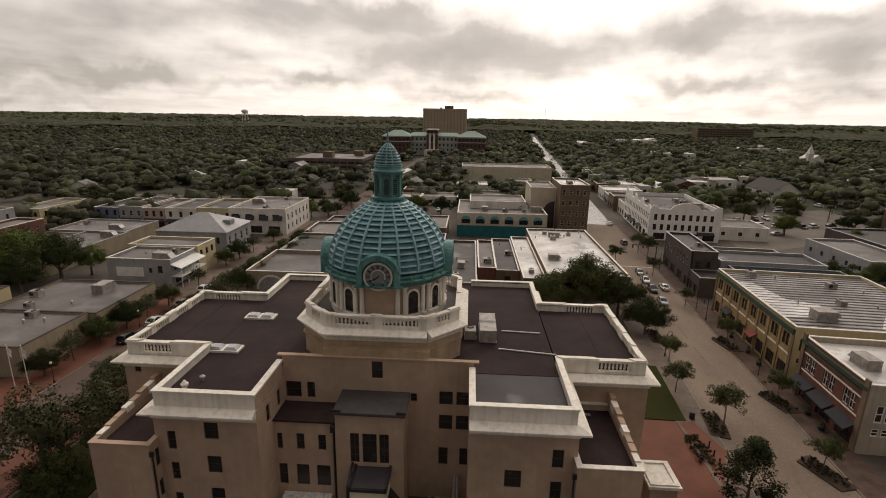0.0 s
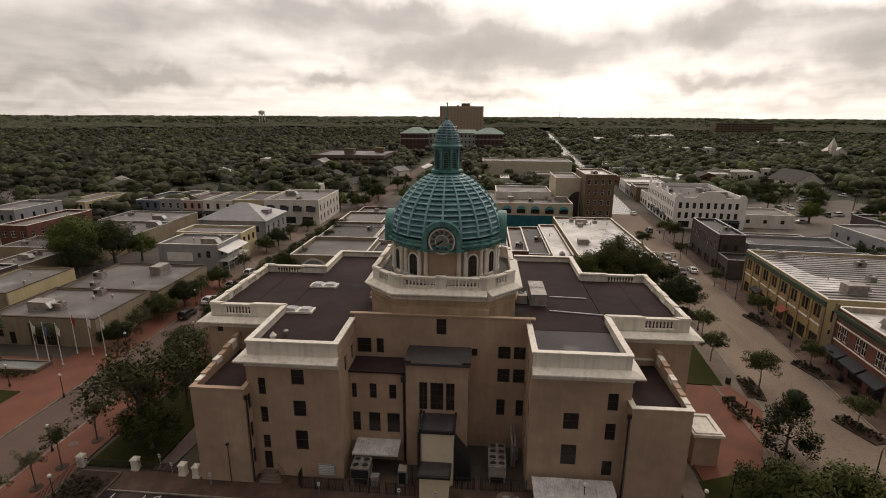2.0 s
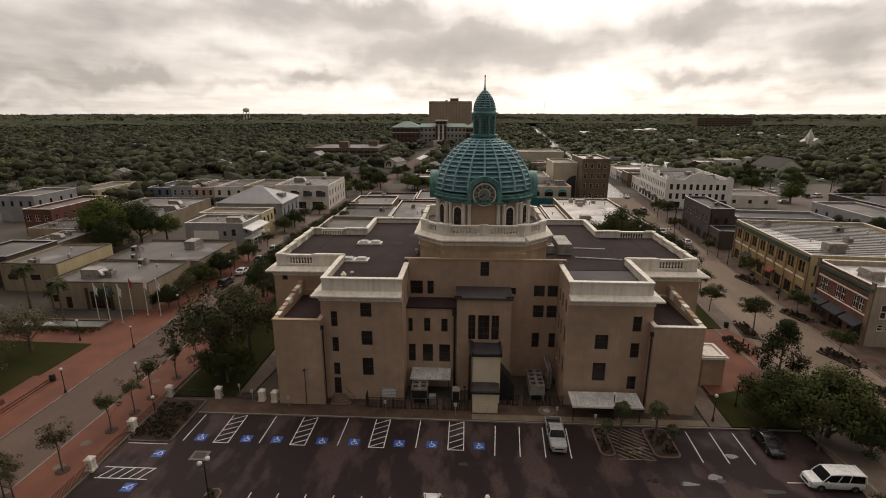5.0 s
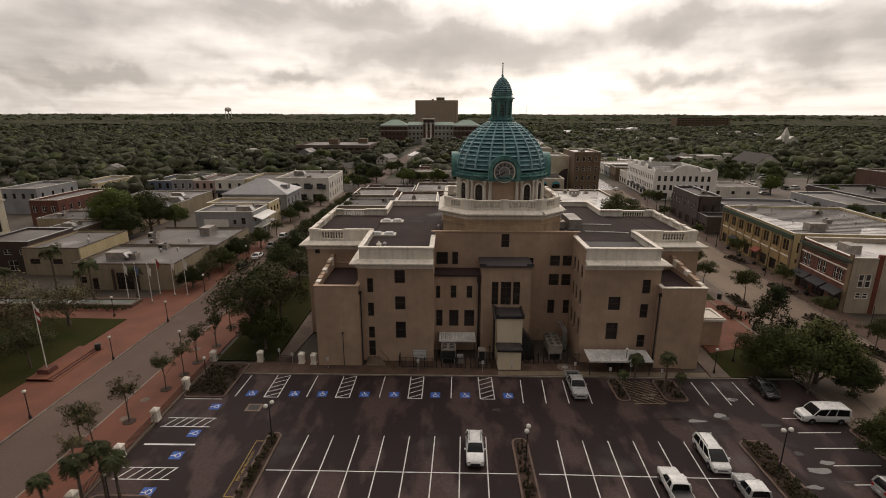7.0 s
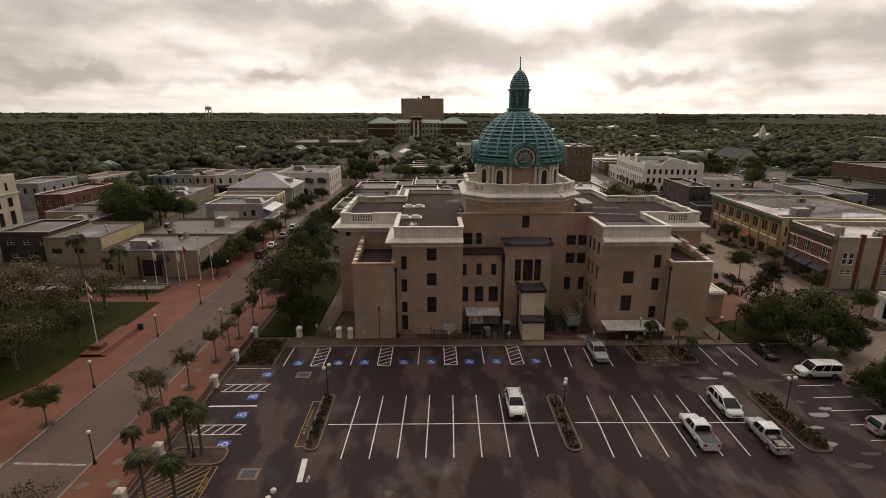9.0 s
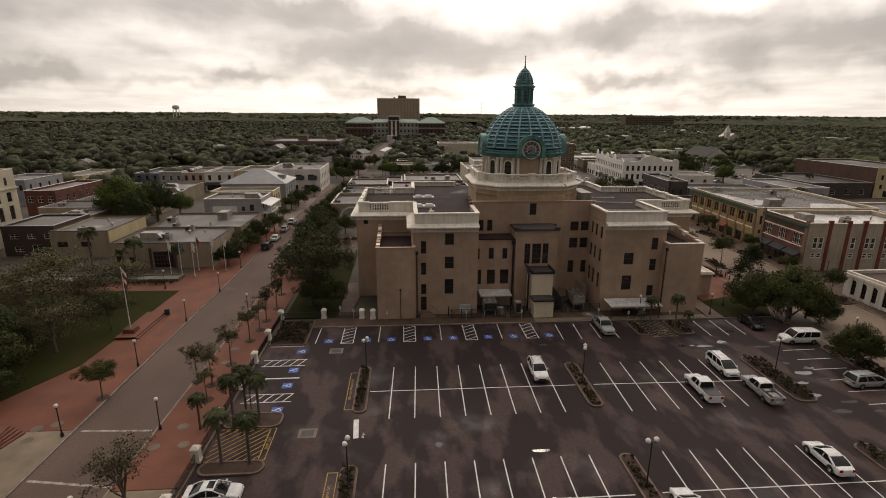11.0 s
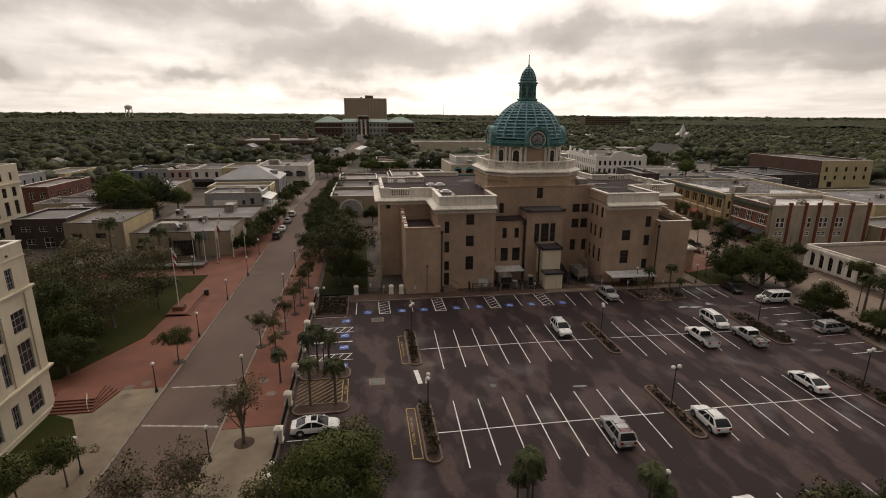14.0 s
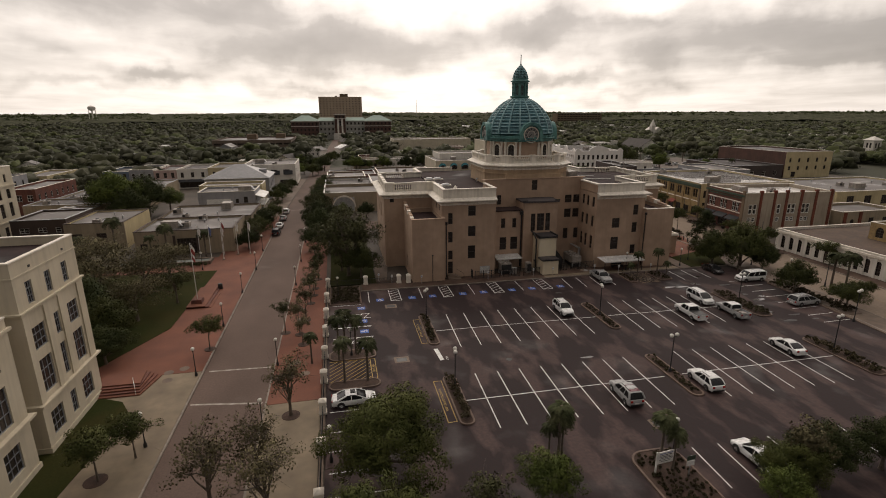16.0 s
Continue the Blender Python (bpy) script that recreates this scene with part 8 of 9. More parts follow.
def cabin_parts(c, kind, cab, belt, top, hw, paint, roof, far=False):
    """Dark glazing with a painted roof and pillars over it."""
    w0, w1 = hw - 0.06, hw - (0.16 if kind == "van" else 0.25)
    st = roof_line(cab, belt - 0.03, top)

    def half(z):
        u = min(1.0, max(0.0, (z - belt) / (top - belt)))
        return w0 + (w1 - w0) * u ** 1.15

    rows = []
    for x, z in st:
        h = z - belt + 0.03
        side = [(-half(belt), belt - 0.03), (-half(belt + 0.5 * h), belt + 0.5 * h), (-half(z), z - 0.03 * (h > 0.1)), (-half(z) * 0.8, z)]
        rows.append([(x, y, zz) for y, zz in side] + [(x, -y, zz) for y, zz in side[::-1]])
    part("glazing", sweep(rows), CARGLASS, c, "dark tinted windows", True)
    skin = []
    for x, z in [(cab[1] - 0.06, top - 0.115)] + st[2:8] + [(cab[2] + 0.05, top - 0.10)]:
        w = half(z) + 0.025
        skin.append([(x, -w, z - 0.1), (x, -w * 0.97, z - 0.03), (x, -w * 0.78, z + 0.02), (x, 0, z + 0.04), (x, w * 0.78, z + 0.02), (x, w * 0.97, z - 0.03), (x, w, z - 0.1)])
    part("roof_panel", sweep(skin), roof or paint, c, smooth=True)
    if far:
        return w1
    cuts = {"sedan": (0.5,), "pickup": (0.45,), "suv": (0.36, 0.66), "crossover": (0.36, 0.66), "minivan": (0.38, 0.64), "van": (0.4, 0.66)}[kind]
    for sy in (-1, 1):
        zt = top - 0.1
        for (xa, xb, r) in [(cab[3], cab[2], 0.05), (cab[0] + 0.06, cab[1], 0.09 if kind in ("sedan", "crossover") else 0.12)] + [(cab[0] + (cab[3] - cab[0]) * f, cab[1] + (cab[2] - cab[1]) * f, 0.045) for f in cuts]:
            part("pillar", Geo().rod((xa, sy * (w0 - 0.01), belt - 0.03), ((xa + xb) / 2, sy * (half((belt + zt) / 2) - 0.004), (belt + zt) / 2), r, r, 6).rod(((xa + xb) / 2, sy * (half((belt + zt) / 2) - 0.004), (belt + zt) / 2), (xb, sy * (half(zt) - 0.01), zt), r, r * 0.9, 6), paint, c)
    return w1


CARTYPES = {  # length, width, cabin x0..x3 at belt and roof, belt z, roof z, hood z, tail z
    "suv": (4.75, 1.9, (-2.25, -1.85, 0.25, 1.1), 1.08, 1.74, 1.04, 1.08),
    "crossover": (4.6, 1.85, (-2.15, -1.45, 0.1, 1.15), 1.02, 1.64, 0.98, 1.04),
    "sedan": (4.75, 1.82, (-1.9, -0.85, 0.25, 1.3), 0.93, 1.44, 0.86, 0.98),
    "minivan": (5.1, 1.98, (-2.45, -2.1, 0.55, 1.75), 1.06, 1.74, 0.98, 1.06),
    "van": (5.4, 2.0, (-2.6, -2.5, 0.9, 1.6), 1.15, 2.0, 1.1, 1.15),
    "pickup": (5.75, 1.98, (-0.75, -0.6, 0.75, 1.35), 1.15, 1.82, 1.1, 1.05),
}


def car(kind, paint, label, m, roof=None, far=False):
    L, Wd, cab, belt, top, hood, tail = CARTYPES[kind]
    h, hw = L / 2, Wd / 2
    c = thing({"suv": "suv", "crossover": "suv", "sedan": "sedan", "minivan": "minivan", "van": "passenger_van", "pickup": "pickup_truck"}[kind], label, "car", "parked cars", m=m)
    zb = 0.4 if kind == "pickup" else 0.27
    front = [(cab[3] - 0.1, hw, hood + 0.03, zb), (h - 0.75, hw * 0.99, hood - 0.01, zb), (h - 0.35, hw * 0.96, hood - 0.07, zb), (h - 0.12, hw * 0.89, hood - 0.16, zb + 0.03), (h, hw * 0.76, hood - 0.3, zb + 0.1)]
    if kind == "pickup":
        back = [(-h, hw * 0.95, 0.72, zb + 0.08), (-h + 0.1, hw * 0.98, 0.74, zb), (cab[0] - 0.02, hw, 0.74, zb), (cab[0], hw, belt, zb)]
    else:
        back = [(-h, hw * 0.8, tail - 0.26, zb + 0.12), (-h + 0.07, hw * 0.91, tail - 0.08, zb + 0.03), (-h + 0.3, hw * 0.97, tail, zb), (cab[0] + 0.3, hw, belt, zb)]
    body = part("body", loft_body(back + front), paint, c, smooth=True)
    w1 = cabin_parts(c, kind, cab, belt, top, hw, paint, roof, far)
    z1 = top - 0.06
    for x in (-h * 0.6, h * 0.62):
        for y in (-hw + 0.06, hw - 0.06):
            wm = pose(x, y, 0.345)
            w = part("wheel", WHEEL[0], None, c, m=wm)
            if far:
                continue
            part("rim", WHEEL[1], None, w)
            part("wheel_arch", Geo(pose(x, y + (0.052 if y > 0 else -0.052), 0.36, 90)).lathe([(0.0, -0.012), (0.43, -0.012), (0.43, 0.012), (0.0, 0.012)], 18), BLACK, c)
    if far:
        return c
    for y in (-hw + 0.3, hw - 0.3):
        part("headlight", Geo().box(h - 0.32, y - 0.17, hood - 0.34, h - 0.035, y + 0.17, hood - 0.2), CHROME, c)
        part("tail_light", Geo().box(-h - 0.012, y - 0.14, 0.72 if kind != "pickup" else 0.78, -h + 0.08, y + 0.14, 0.95 if kind != "pickup" else 1.05), REDL, c)
    part("grille", Geo().box(h - 0.1, -0.5, zb + 0.2, h + 0.008, 0.5, hood - 0.34), BLACK, c)
    part("plate", Geo().box(-h - 0.016, -0.26, 0.55, -h, 0.26, 0.68), WHITE, c)
    for x0, x1 in ((-h - 0.03, -h + 0.1), (h - 0.1, h + 0.03)):
        part("bumper", Geo().box(x0, -hw + 0.2, 0.33, x1, hw - 0.2, 0.5), BLACK if kind in ("suv", "crossover") else paint, c)
    for y in (-hw - 0.1, hw + 0.1):
        part("mirror", Geo().box(cab[3] - 0.5, y - 0.09, belt, cab[3] - 0.35, y + 0.09, belt + 0.14), paint, c)
    if kind in ("suv", "minivan", "crossover"):
        for y in (-w1 + 0.1, w1 - 0.1):
            part("roof_rail", Geo().box(cab[1] + 0.2, y - 0.025, z1 + 0.07, cab[2] - 0.2, y + 0.025, z1 + 0.12), BLACK, c)
    if kind == "pickup":
        part("bed_side", Geo().box(-h + 0.05, -hw + 0.04, 0.7, cab[0], -hw + 0.14, 1.12), paint, c)
        part("bed_side", Geo().box(-h + 0.05, hw - 0.14, 0.7, cab[0], hw - 0.04, 1.12), paint, c)
        part("tailgate", Geo().box(-h + 0.02, -hw + 0.1, 0.6, -h + 0.1, hw - 0.1, 1.12), paint, c)
        part("bed_floor", Geo().box(-h + 0.1, -hw + 0.14, 0.72, cab[0], hw - 0.14, 0.76), BLACK, c)
    return c


car("suv", CARW, "white sport utility vehicle parked nose out", at(-5.4, 20.9, 0.02, -91), CARW)
car("pickup", CARS, "silver pickup truck parked by the courthouse", at(8.4, 34.2, 0.02, -91))
car("minivan", CARW, "white minivan parked in the lot", at(19.2, 20.6, 0.02, -92))
p1 = car("pickup", CARW, "white pickup truck with a black bed cover", at(13.4, 15.4, 0.02, 88))
part("bed_cover", Geo().box(-2.8, -0.88, 1.13, -0.75, 0.88, 1.17), BLACK, p1)
p2 = car("pickup", CARS, "silver pickup truck with an open loaded bed", at(20.3, 14.6, 0.02, 88), CARW)
part("bed_load", Geo().box(-2.4, -0.5, 0.76, -1.5, 0.3, 1.05).box(-1.4, -0.1, 0.76, -0.95, 0.6, 1.2), UNITM, p2)
car("sedan", CARW, "white sedan with a dark rear window", at(18.2, 2.4, 0.02, 88))
car("crossover", CARW, "white crossover parked in the lot", at(1.4, -3.0, 0.02, 88))
suv = car("suv", CARS, "silver sport utility vehicle with a maroon reflection on its rear roof", at(-9.2, -3.6, 0.02, 88))
# maroon reflection at the back of the roof, painted as a separate sheet
part("rear_roof", sweep([[(x, y, 1.745 + 0.02 * (1 - abs(y)) - 0.03 * max(0, -1.5 - x)) for y in (-0.6, 0, 0.6)] for x in (-1.75, -1.0, -0.35)]), CARR, suv)
sedan_sun = car("sedan", CARW, "white sedan with a sunroof beside the fence", at(-39.0, 1.6, 0.02, 2))
part("sunroof", Geo().box(-0.35, -0.42, 1.46, 0.2, 0.42, 1.485), CARGLASS, sedan_sun)
car("sedan", CARK, "black car parked under a tree", at(32.6, 34.0, 0.02, -91))
car("van", CARW, "white passenger van under the trees", at(35.6, 27.8, 0.02, 179))
car("minivan", CARS, "silver minivan parked by the kerb", at(34.8, 15.6, 0.02, 2))
car("sedan", CARW, "white car half hidden by trees", at(-3.3, -15.7, 0.02, 92))
car("sedan", CARS, "silver sedan waiting on the main street", street_at(80.8, -10.1, 0.02, -90))
car("sedan", CARW, "white sedan waiting on the main street", street_at(73.5, -10.2, 0.02, -90))
car("crossover", CARK, "black crossover waiting on the main street", street_at(65.6, -10.2, 0.02, -90))
car("sedan", CARW, "white sedan beside the kerb of the main street", street_at(68.0, -6.7, 0.02, 90))
car("sedan", CARS, "silver sedan last in the queue on the main street", street_at(56.8, -10.1, 0.02, -90))
car("suv", CARG, "grey vehicle further up the main street", street_at(116.7, -7.4, 0.02, 90))
car("sedan", CARW, "white car further up the main street", street_at(150, -6.6, 0.02, 90))
for y, k, p, l in ((78, "suv", CARK, "black vehicle parked on the side street"), (86.5, "sedan", CARW, "white sedan parked on the side street"), (97, "sedan", CARS, "silver sedan parked on the side street"), (107, "crossover", CARW, "white crossover parked on the side street")):
    car(k, p, l, at(-55.9, y + 8, 0.02, 90))
lots = [(108 + 5.2 * i, 205 + 2.2 * i) for i in range(7)] + [(120 + 3.1 * i, 222 + 1.2 * i) for i in range(10)] + [(-130 + 3.2 * i, 248) for i in range(20)] + [(-125 + 3.2 * i, 233) for i in range(18)] + [(-20 + 3.1 * i, 232) for i in range(8)] + [(150 + 3 * i, 214 + i) for i in range(6)]
for i, (x, y) in enumerate(lots):
    if i % 5 in (0, 3):
        car(("sedan", "suv", "crossover", "pickup")[i % 4], (CARW, CARG, CARS, CARK, CARR)[i % 5], "small parked car in a far parking lot", at(x, y, 0.02, rng.choice([85, -92, 20])), far=True)

for i, (x, y) in enumerate(((124.2, 209.6), (127.4, 210.2), (130.6, 210.9), (139.9, 213.9), (131.1, 199.3), (166.4, 260.1), (165.5, 252.3), (171.9, 256.3), (175.4, 257.6), (192.0, 284.7), (194.1, 272.5), (199.6, 254.2), (202.8, 253.1), (161.0, 251.0))):
    car(("sedan", "crossover", "suv", "minivan")[i % 4], (CARW, CARK, CARG, CARW, CARS)[i % 5], "parked car in the lot behind the white block", at(x, y, 0.05, (100, 100, 100, 10, 10)[i % 5]), far=True)

# ---- islands in the lot ----


def capsule(x0, y0, x1, y1, r, n=8):
    """Outline of a rounded rectangle."""
    r = min(r, (x1 - x0) / 2, (y1 - y0) / 2)
    out = []
    for cx, cy, a in ((x1 - r, y0 + r, -90), (x1 - r, y1 - r, 0), (x0 + r, y1 - r, 90), (x0 + r, y0 + r, 180)):
        out += [(cx + r * math.cos(radians(a + 90 * i / n)), cy + r * math.sin(radians(a + 90 * i / n))) for i in range(n + 1)]
    return out


def island(x0, y0, x1, y1, r=0.9, shrub=0.0, label="kerbed planting island with mulch"):
    t = thing("planting_island", label, "planting island", "planting islands of the lot")
    o, i = capsule(x0, y0, x1, y1, r), capsule(x0 + 0.2, y0 + 0.2, x1 - 0.2, y1 - 0.2, max(0.05, r - 0.2))
    n = len(o)
    v = [(x, y, z) for pts, z in ((o, 0.0), (o, 0.17), (i, 0.17), (i, 0.05)) for x, y in pts]
    f = [(a * n + k, a * n + (k + 1) % n, (a + 1) * n + (k + 1) % n, (a + 1) * n + k) for a in range(3) for k in range(n)]
    part("kerb", Geo().add(v, f), LOTKERB, t)
    part("soil", Geo().prism(i, 0.0, 0.12), SOIL, t)
    if shrub:
        w, d = x1 - x0 - 0.7, y1 - y0 - 1.0
        hedge((x0 + x1) / 2, (y0 + y1) / 2, max(0.5, w), d, shrub, SHRUB, "low brownish shrubs in a lot island", z=0.1)
    return t


island(-28.35, 13.6, -26.75, 24.2, 0.9, 0.6)
island(-28.5, -5.1, -26.85, 5.0, 0.9, 0.9)
island(-1.3, 13.0, 0.5, 23.6, 0.9, 0.25)
island(-1.7, -5.3, -0.05, 4.9, 0.9, 0.35)
island(22.7, -5.9, 25.0, 4.8, 0.9, 0.7)
island(23.4, 12.4, 26.2, 23.6, 0.9, 0.7)
island(-41.8, 11.6, -35.7, 14.4, 1.0, 0.0)
island(-41.8, 4.4, -35.7, 6.4, 1.0, 0.0)
island(-41.9, 31.2, -36.6, 40.2, 0.6, 0.0)
island(13.0, 31.2, 14.8, 36.6, 0.8, 0.3)
island(19.0, 31.2, 22.0, 36.6, 0.8, 0.3)
island(-14.6, -20.5, -9.6, -12.4, 1.6, 0.3)
island(37.2, 10.0, 40.5, 26.0, 0.8, 0.7)

# ---- lamps ----
LOTLAMP = thing("parking_lamp", "black lamp post with two white globes", "lamp post", "parking lot lamps")
part("pole", Geo().lathe([(0.2, -0.15), (0.2, 0.25), (0.1, 0.4), (0.07, 0.6), (0.055, 4.6)], 10), BLACK, LOTLAMP, smooth=True)
part("crossarm", Geo().path([(-0.42, 0, 4.55), (0.42, 0, 4.55)], 0.035).rod((0, 0, 4.3), (0, 0, 4.75), 0.06, 0.05), BLACK, LOTLAMP)
for x in (-0.42, 0.42):
    part("globe", Geo(pose(x, 0, 4.85)).lathe([(0.06, -0.24)] + [(0.24 * math.cos(radians(a)), 0.24 * math.sin(radians(a))) for a in range(-70, 91, 20)], 14), GLOBE, LOTLAMP, "white glass globe", True)
    part("collar", Geo(pose(x, 0, 4.55)).lathe([(0.06, 0), (0.12, 0.08), (0.08, 0.1)], 10), BLACK, LOTLAMP)
for x, y, t in ((-27.3, 22.2, 60), (-27.5, 2.0, 80), (-0.4, 18.4, 70), (-0.85, 0.3, 10), (24.0, 0.8, 15), (25.0, 18.6, 10), (35.9, 8.0, 20)):
    plant_unit(LOTLAMP, at(x, y, 0.1, t))
WALKLAMP = thing("street_lamp", "short black street lamp with one white globe", "lamp post", "street lamps")
part("pole", Geo().lathe([(0.17, -0.2), (0.17, 0.3), (0.09, 0.5), (0.055, 0.9), (0.05, 3.2), (0.09, 3.25), (0.09, 3.35)], 10), BLACK, WALKLAMP, smooth=True)
part("globe", Geo(pose(0, 0, 3.55)).lathe([(0.08, -0.22)] + [(0.22 * math.cos(radians(a)), 0.22 * math.sin(radians(a))) for a in range(-70, 91, 20)], 14), GLOBE, WALKLAMP, "white glass globe", True)
for x, y in ((-58.8, -2.0), (-57.5, 11.4), (-57.3, 26.3), (-57.0, 40.9), (-56.6, 54.8), (-67.2, 56.8), (-48.1, 12.0), (-48.1, -1.9), (-40.4, 34.8), (-38.9, 12.9), (-41.4, -7.8), (-48.0, 58.5), (-47.9, 75.0), (-32.4, -19.3), (-10.2, -13.3), (-57.2, 69.5), (-57.5, 92.0), (16.2, 38.4), (28.5, 38.5), (33.0, 42.0), (-48.0, 43.0), (44.0, 27.5), (43.4, 36.0)):
    plant_unit(WALKLAMP, at(x, y, 0.13))
HOOK = thing("hook_lamp", "tall black street lamp with a hooked arm and bell shade", "lamp post", "hooked street lamps")
part("pole", Geo().lathe([(0.16, -0.2), (0.16, 0.5), (0.08, 0.7), (0.06, 4.6)], 10), BLACK, HOOK, smooth=True)
part("arm", Geo().path([(0, 0, 4.6)] + [(0.45 - 0.45 * math.cos(a), 0, 4.6 + 0.5 * math.sin(a)) for a in [math.pi * i / 8 for i in range(1, 8)]] + [(0.9, 0, 4.5)], 0.04), BLACK, HOOK)
part("shade", Geo(pose(0.9, 0, 4.1)).lathe([(0.32, 0), (0.26, 0.12), (0.12, 0.3), (0.06, 0.42)], 12), BLACK, HOOK, smooth=True)
for x, y, t in ((50.2, 45.4, 10), (47.6, 88.2, 10), (63.4, 107.0, 180), (46.2, 22.0, 10), (56.0, 128.0, 0)):
    plant_unit(HOOK, at(x, y, 0.13, t))

# ---- fence of the lot: stone posts and black railings ----
POST = thing("fence_post", "cream stone fence post with a rounded cap", "post", "stone fence posts")
part("shaft", Geo().box(-0.36, -0.36, 0, 0.36, 0.36, 1.35).box(-0.42, -0.42, 0, 0.42, 0.42, 0.25), TRIM, POST)
part("cap", Geo(pose(0, 0, 1.35, 0, 0, 45)).lathe([(0.6, 0), (0.6, 0.1), (0.45, 0.22), (0.2, 0.36), (0.0, 0.4)], 4), TRIM, POST)
fence_pts = [(-42.3, -26.5), (-42.3, -20), (-42.3, -13.2), (-42.3, -6.5), (-42.3, 0.2), (-42.3, 6.6), (-42.3, 12.9), (-42.3, 19.6), (-42.3, 26.2), (-42.3, 33.2), (-42.2, 40.8), (-35.4, 40.8), (-29.3, 40.4)]
for x, y in fence_pts + [(-27.5, 40.2)]:
    plant_unit(POST, at(x, y, 0.12))


def railing(a, b, h=1.05, gap=0.16, z=0.12, posts=0):
    a, b = Vector((*a, z)), Vector((*b, z))
    u = (b - a).normalized()
    a, b = a + u * 0.38, b - u * 0.38
    f = thing("iron_railing", "black iron railing between stone posts", "fence", "iron railings")
    up = Vector((0, 0, 1))
    part("top_rail", Geo().rod(a + up * h, b + up * h, 0.03), BLACK, f)
    part("bottom_rail", Geo().rod(a + up * 0.15, b + up * 0.15, 0.025), BLACK, f)
    k = int((b - a).length / gap)
    g = Geo()
    for i in range(k + 1):
        p = a.lerp(b, i / max(1, k))
        g.rod(p, p + up * (h + 0.05), 0.024, 0.024, 4)
    for i in range(posts + 1 if posts else 0):
        p = a.lerp(b, i / posts)
        part("post", Geo().rod(p, p + up * (h + 0.12), 0.06, 0.06, 4), BLACK, f)
    tagged(part("infill", g, BLACK, f), kind="stuff")
    return f


for a, b in zip(fence_pts, fence_pts[1:]):
    railing(a, b)
g = Geo()
for a, b in zip(fence_pts[:-3], fence_pts[1:-2]):
    g.box(a[0] - 0.2, a[1] + 0.43, 0, a[0] + 0.2, b[1] - 0.43, 0.2)
setting("fence_plinth", g, CONC, "low concrete plinth under the railings", "plinth")
for a, b in (((-15.2, 39.4), (-9.6, 39.3)), ((-9.6, 39.3), (-5.5, 39.3)), ((-5.5, 39.3), (-1.5, 39.2)), ((-15.2, 39.4), (-15.2, 41.2)), ((2.2, 40.8), (5.0, 40.8)), ((5.0, 40.8), (10.8, 40.9))):
    railing(a, b, 1.5, 0.17, posts=3)

# ---- service yard behind the courthouse ----


def chiller(x, y, turn, fans, label):
    t = thing("chiller", label, "chiller", m=at(x, y, 0.15, turn))
    L = fans * 1.05
    part("casing", Geo().box(-L / 2, -1.0, 0.9, L / 2, 1.0, 2.3), UNITM, t)
    part("coil", Geo().add([(-L / 2 + 0.05, -1.02, 1.0), (L / 2 - 0.05, -1.02, 1.0), (L / 2 - 0.05, -1.02, 2.1), (-L / 2 + 0.05, -1.02, 2.1)], [(0, 1, 2, 3)]), BLACK, t)
    for i in range(fans):
        for y0 in (-0.5, 0.5):
            f = part("fan", Geo(pose(-L / 2 + 0.525 + 1.05 * i, y0, 2.3)).lathe([(0.46, 0), (0.46, 0.18), (0.4, 0.2), (0.38, 0.05)], 16, cap=False), UNITM, t)
            part("fan_well", Geo(pose(-L / 2 + 0.525 + 1.05 * i, y0, 2.3)).lathe([(0.41, 0.0), (0.41, 0.06)], 16), BLACK, f)
    for sx in (-1, 1):
        for sy in (-1, 1):
            part("leg", Geo().box(sx * (L / 2 - 0.15) - 0.08, sy * 0.85 - 0.08, 0, sx * (L / 2 - 0.15) + 0.08, sy * 0.85 + 0.08, 0.9), GALV, t)
    part("compressor", Geo().box(-L / 2 + 0.3, -0.6, 0.1, L / 2 - 0.3, 0.6, 0.85), BLACK, t)
    return t


chiller(-8.3, 41.3, 0, 2, "beige chiller with four fans on steel legs")
chiller(7.2, 44.0, 90, 4, "long grey chiller with eight roof fans")


def ribbed_canopy(x0, x1, y0, y1, z0, z1, posts, label):
    t = thing("metal_canopy", label, "canopy")
    n = int((x1 - x0) / 0.3)
    v, f = [], []
    for i in range(2 * n + 1):
        x = x0 + (x1 - x0) * i / (2 * n)
        dz = 0.09 if i % 2 else 0.0
        v += [(x, y0, z0 + dz), (x, y1, z1 + dz)]
        if i:
            f.append((2 * i - 2, 2 * i, 2 * i + 1, 2 * i - 1))
    part("ribbed_sheet", Geo().add(v, f), SHEET, t, "white ribbed metal sheet")
    part("fascia", Geo().box(x0, y0 - 0.06, z0 - 0.15, x1, y0, z0 + 0.07), WHITE, t)
    for x in posts:
        part("post", Geo().box(x - 0.05, y0 + 0.1, 0.12, x + 0.05, y0 + 0.2, z0), BLACK, t)
    return t


ribbed_canopy(-9.7, -4.3, 42.4, 45.15, 2.8, 2.95, (-9.5, -4.5), "small ribbed metal canopy over a service door")
ribbed_canopy(10.9, 19.6, 37.5, 40.6, 2.3, 2.5, (11.1, 15.0, 19.2), "ribbed metal canopy on posts at the courthouse back")
t = thing("bench_seat", "dark bench under the metal canopy", "bench")
part("seat", Geo().box(14.2, 40.2, 0.5, 16.6, 40.7, 0.58), BLACK, t)
part("backrest", Geo().box(14.2, 40.75, 0.65, 16.6, 40.8, 1.1), BLACK, t)
for x in (14.3, 16.4):
    part("leg", Geo().box(x, 40.25, 0.14, x + 0.08, 40.7, 0.5), BLACK, t)
t = thing("condenser", "grey condenser unit by the service door", "air conditioner")
part("casing", Geo().box(-4.0, 40.6, 0.14, -3.0, 41.7, 2.2), UNITM, t)
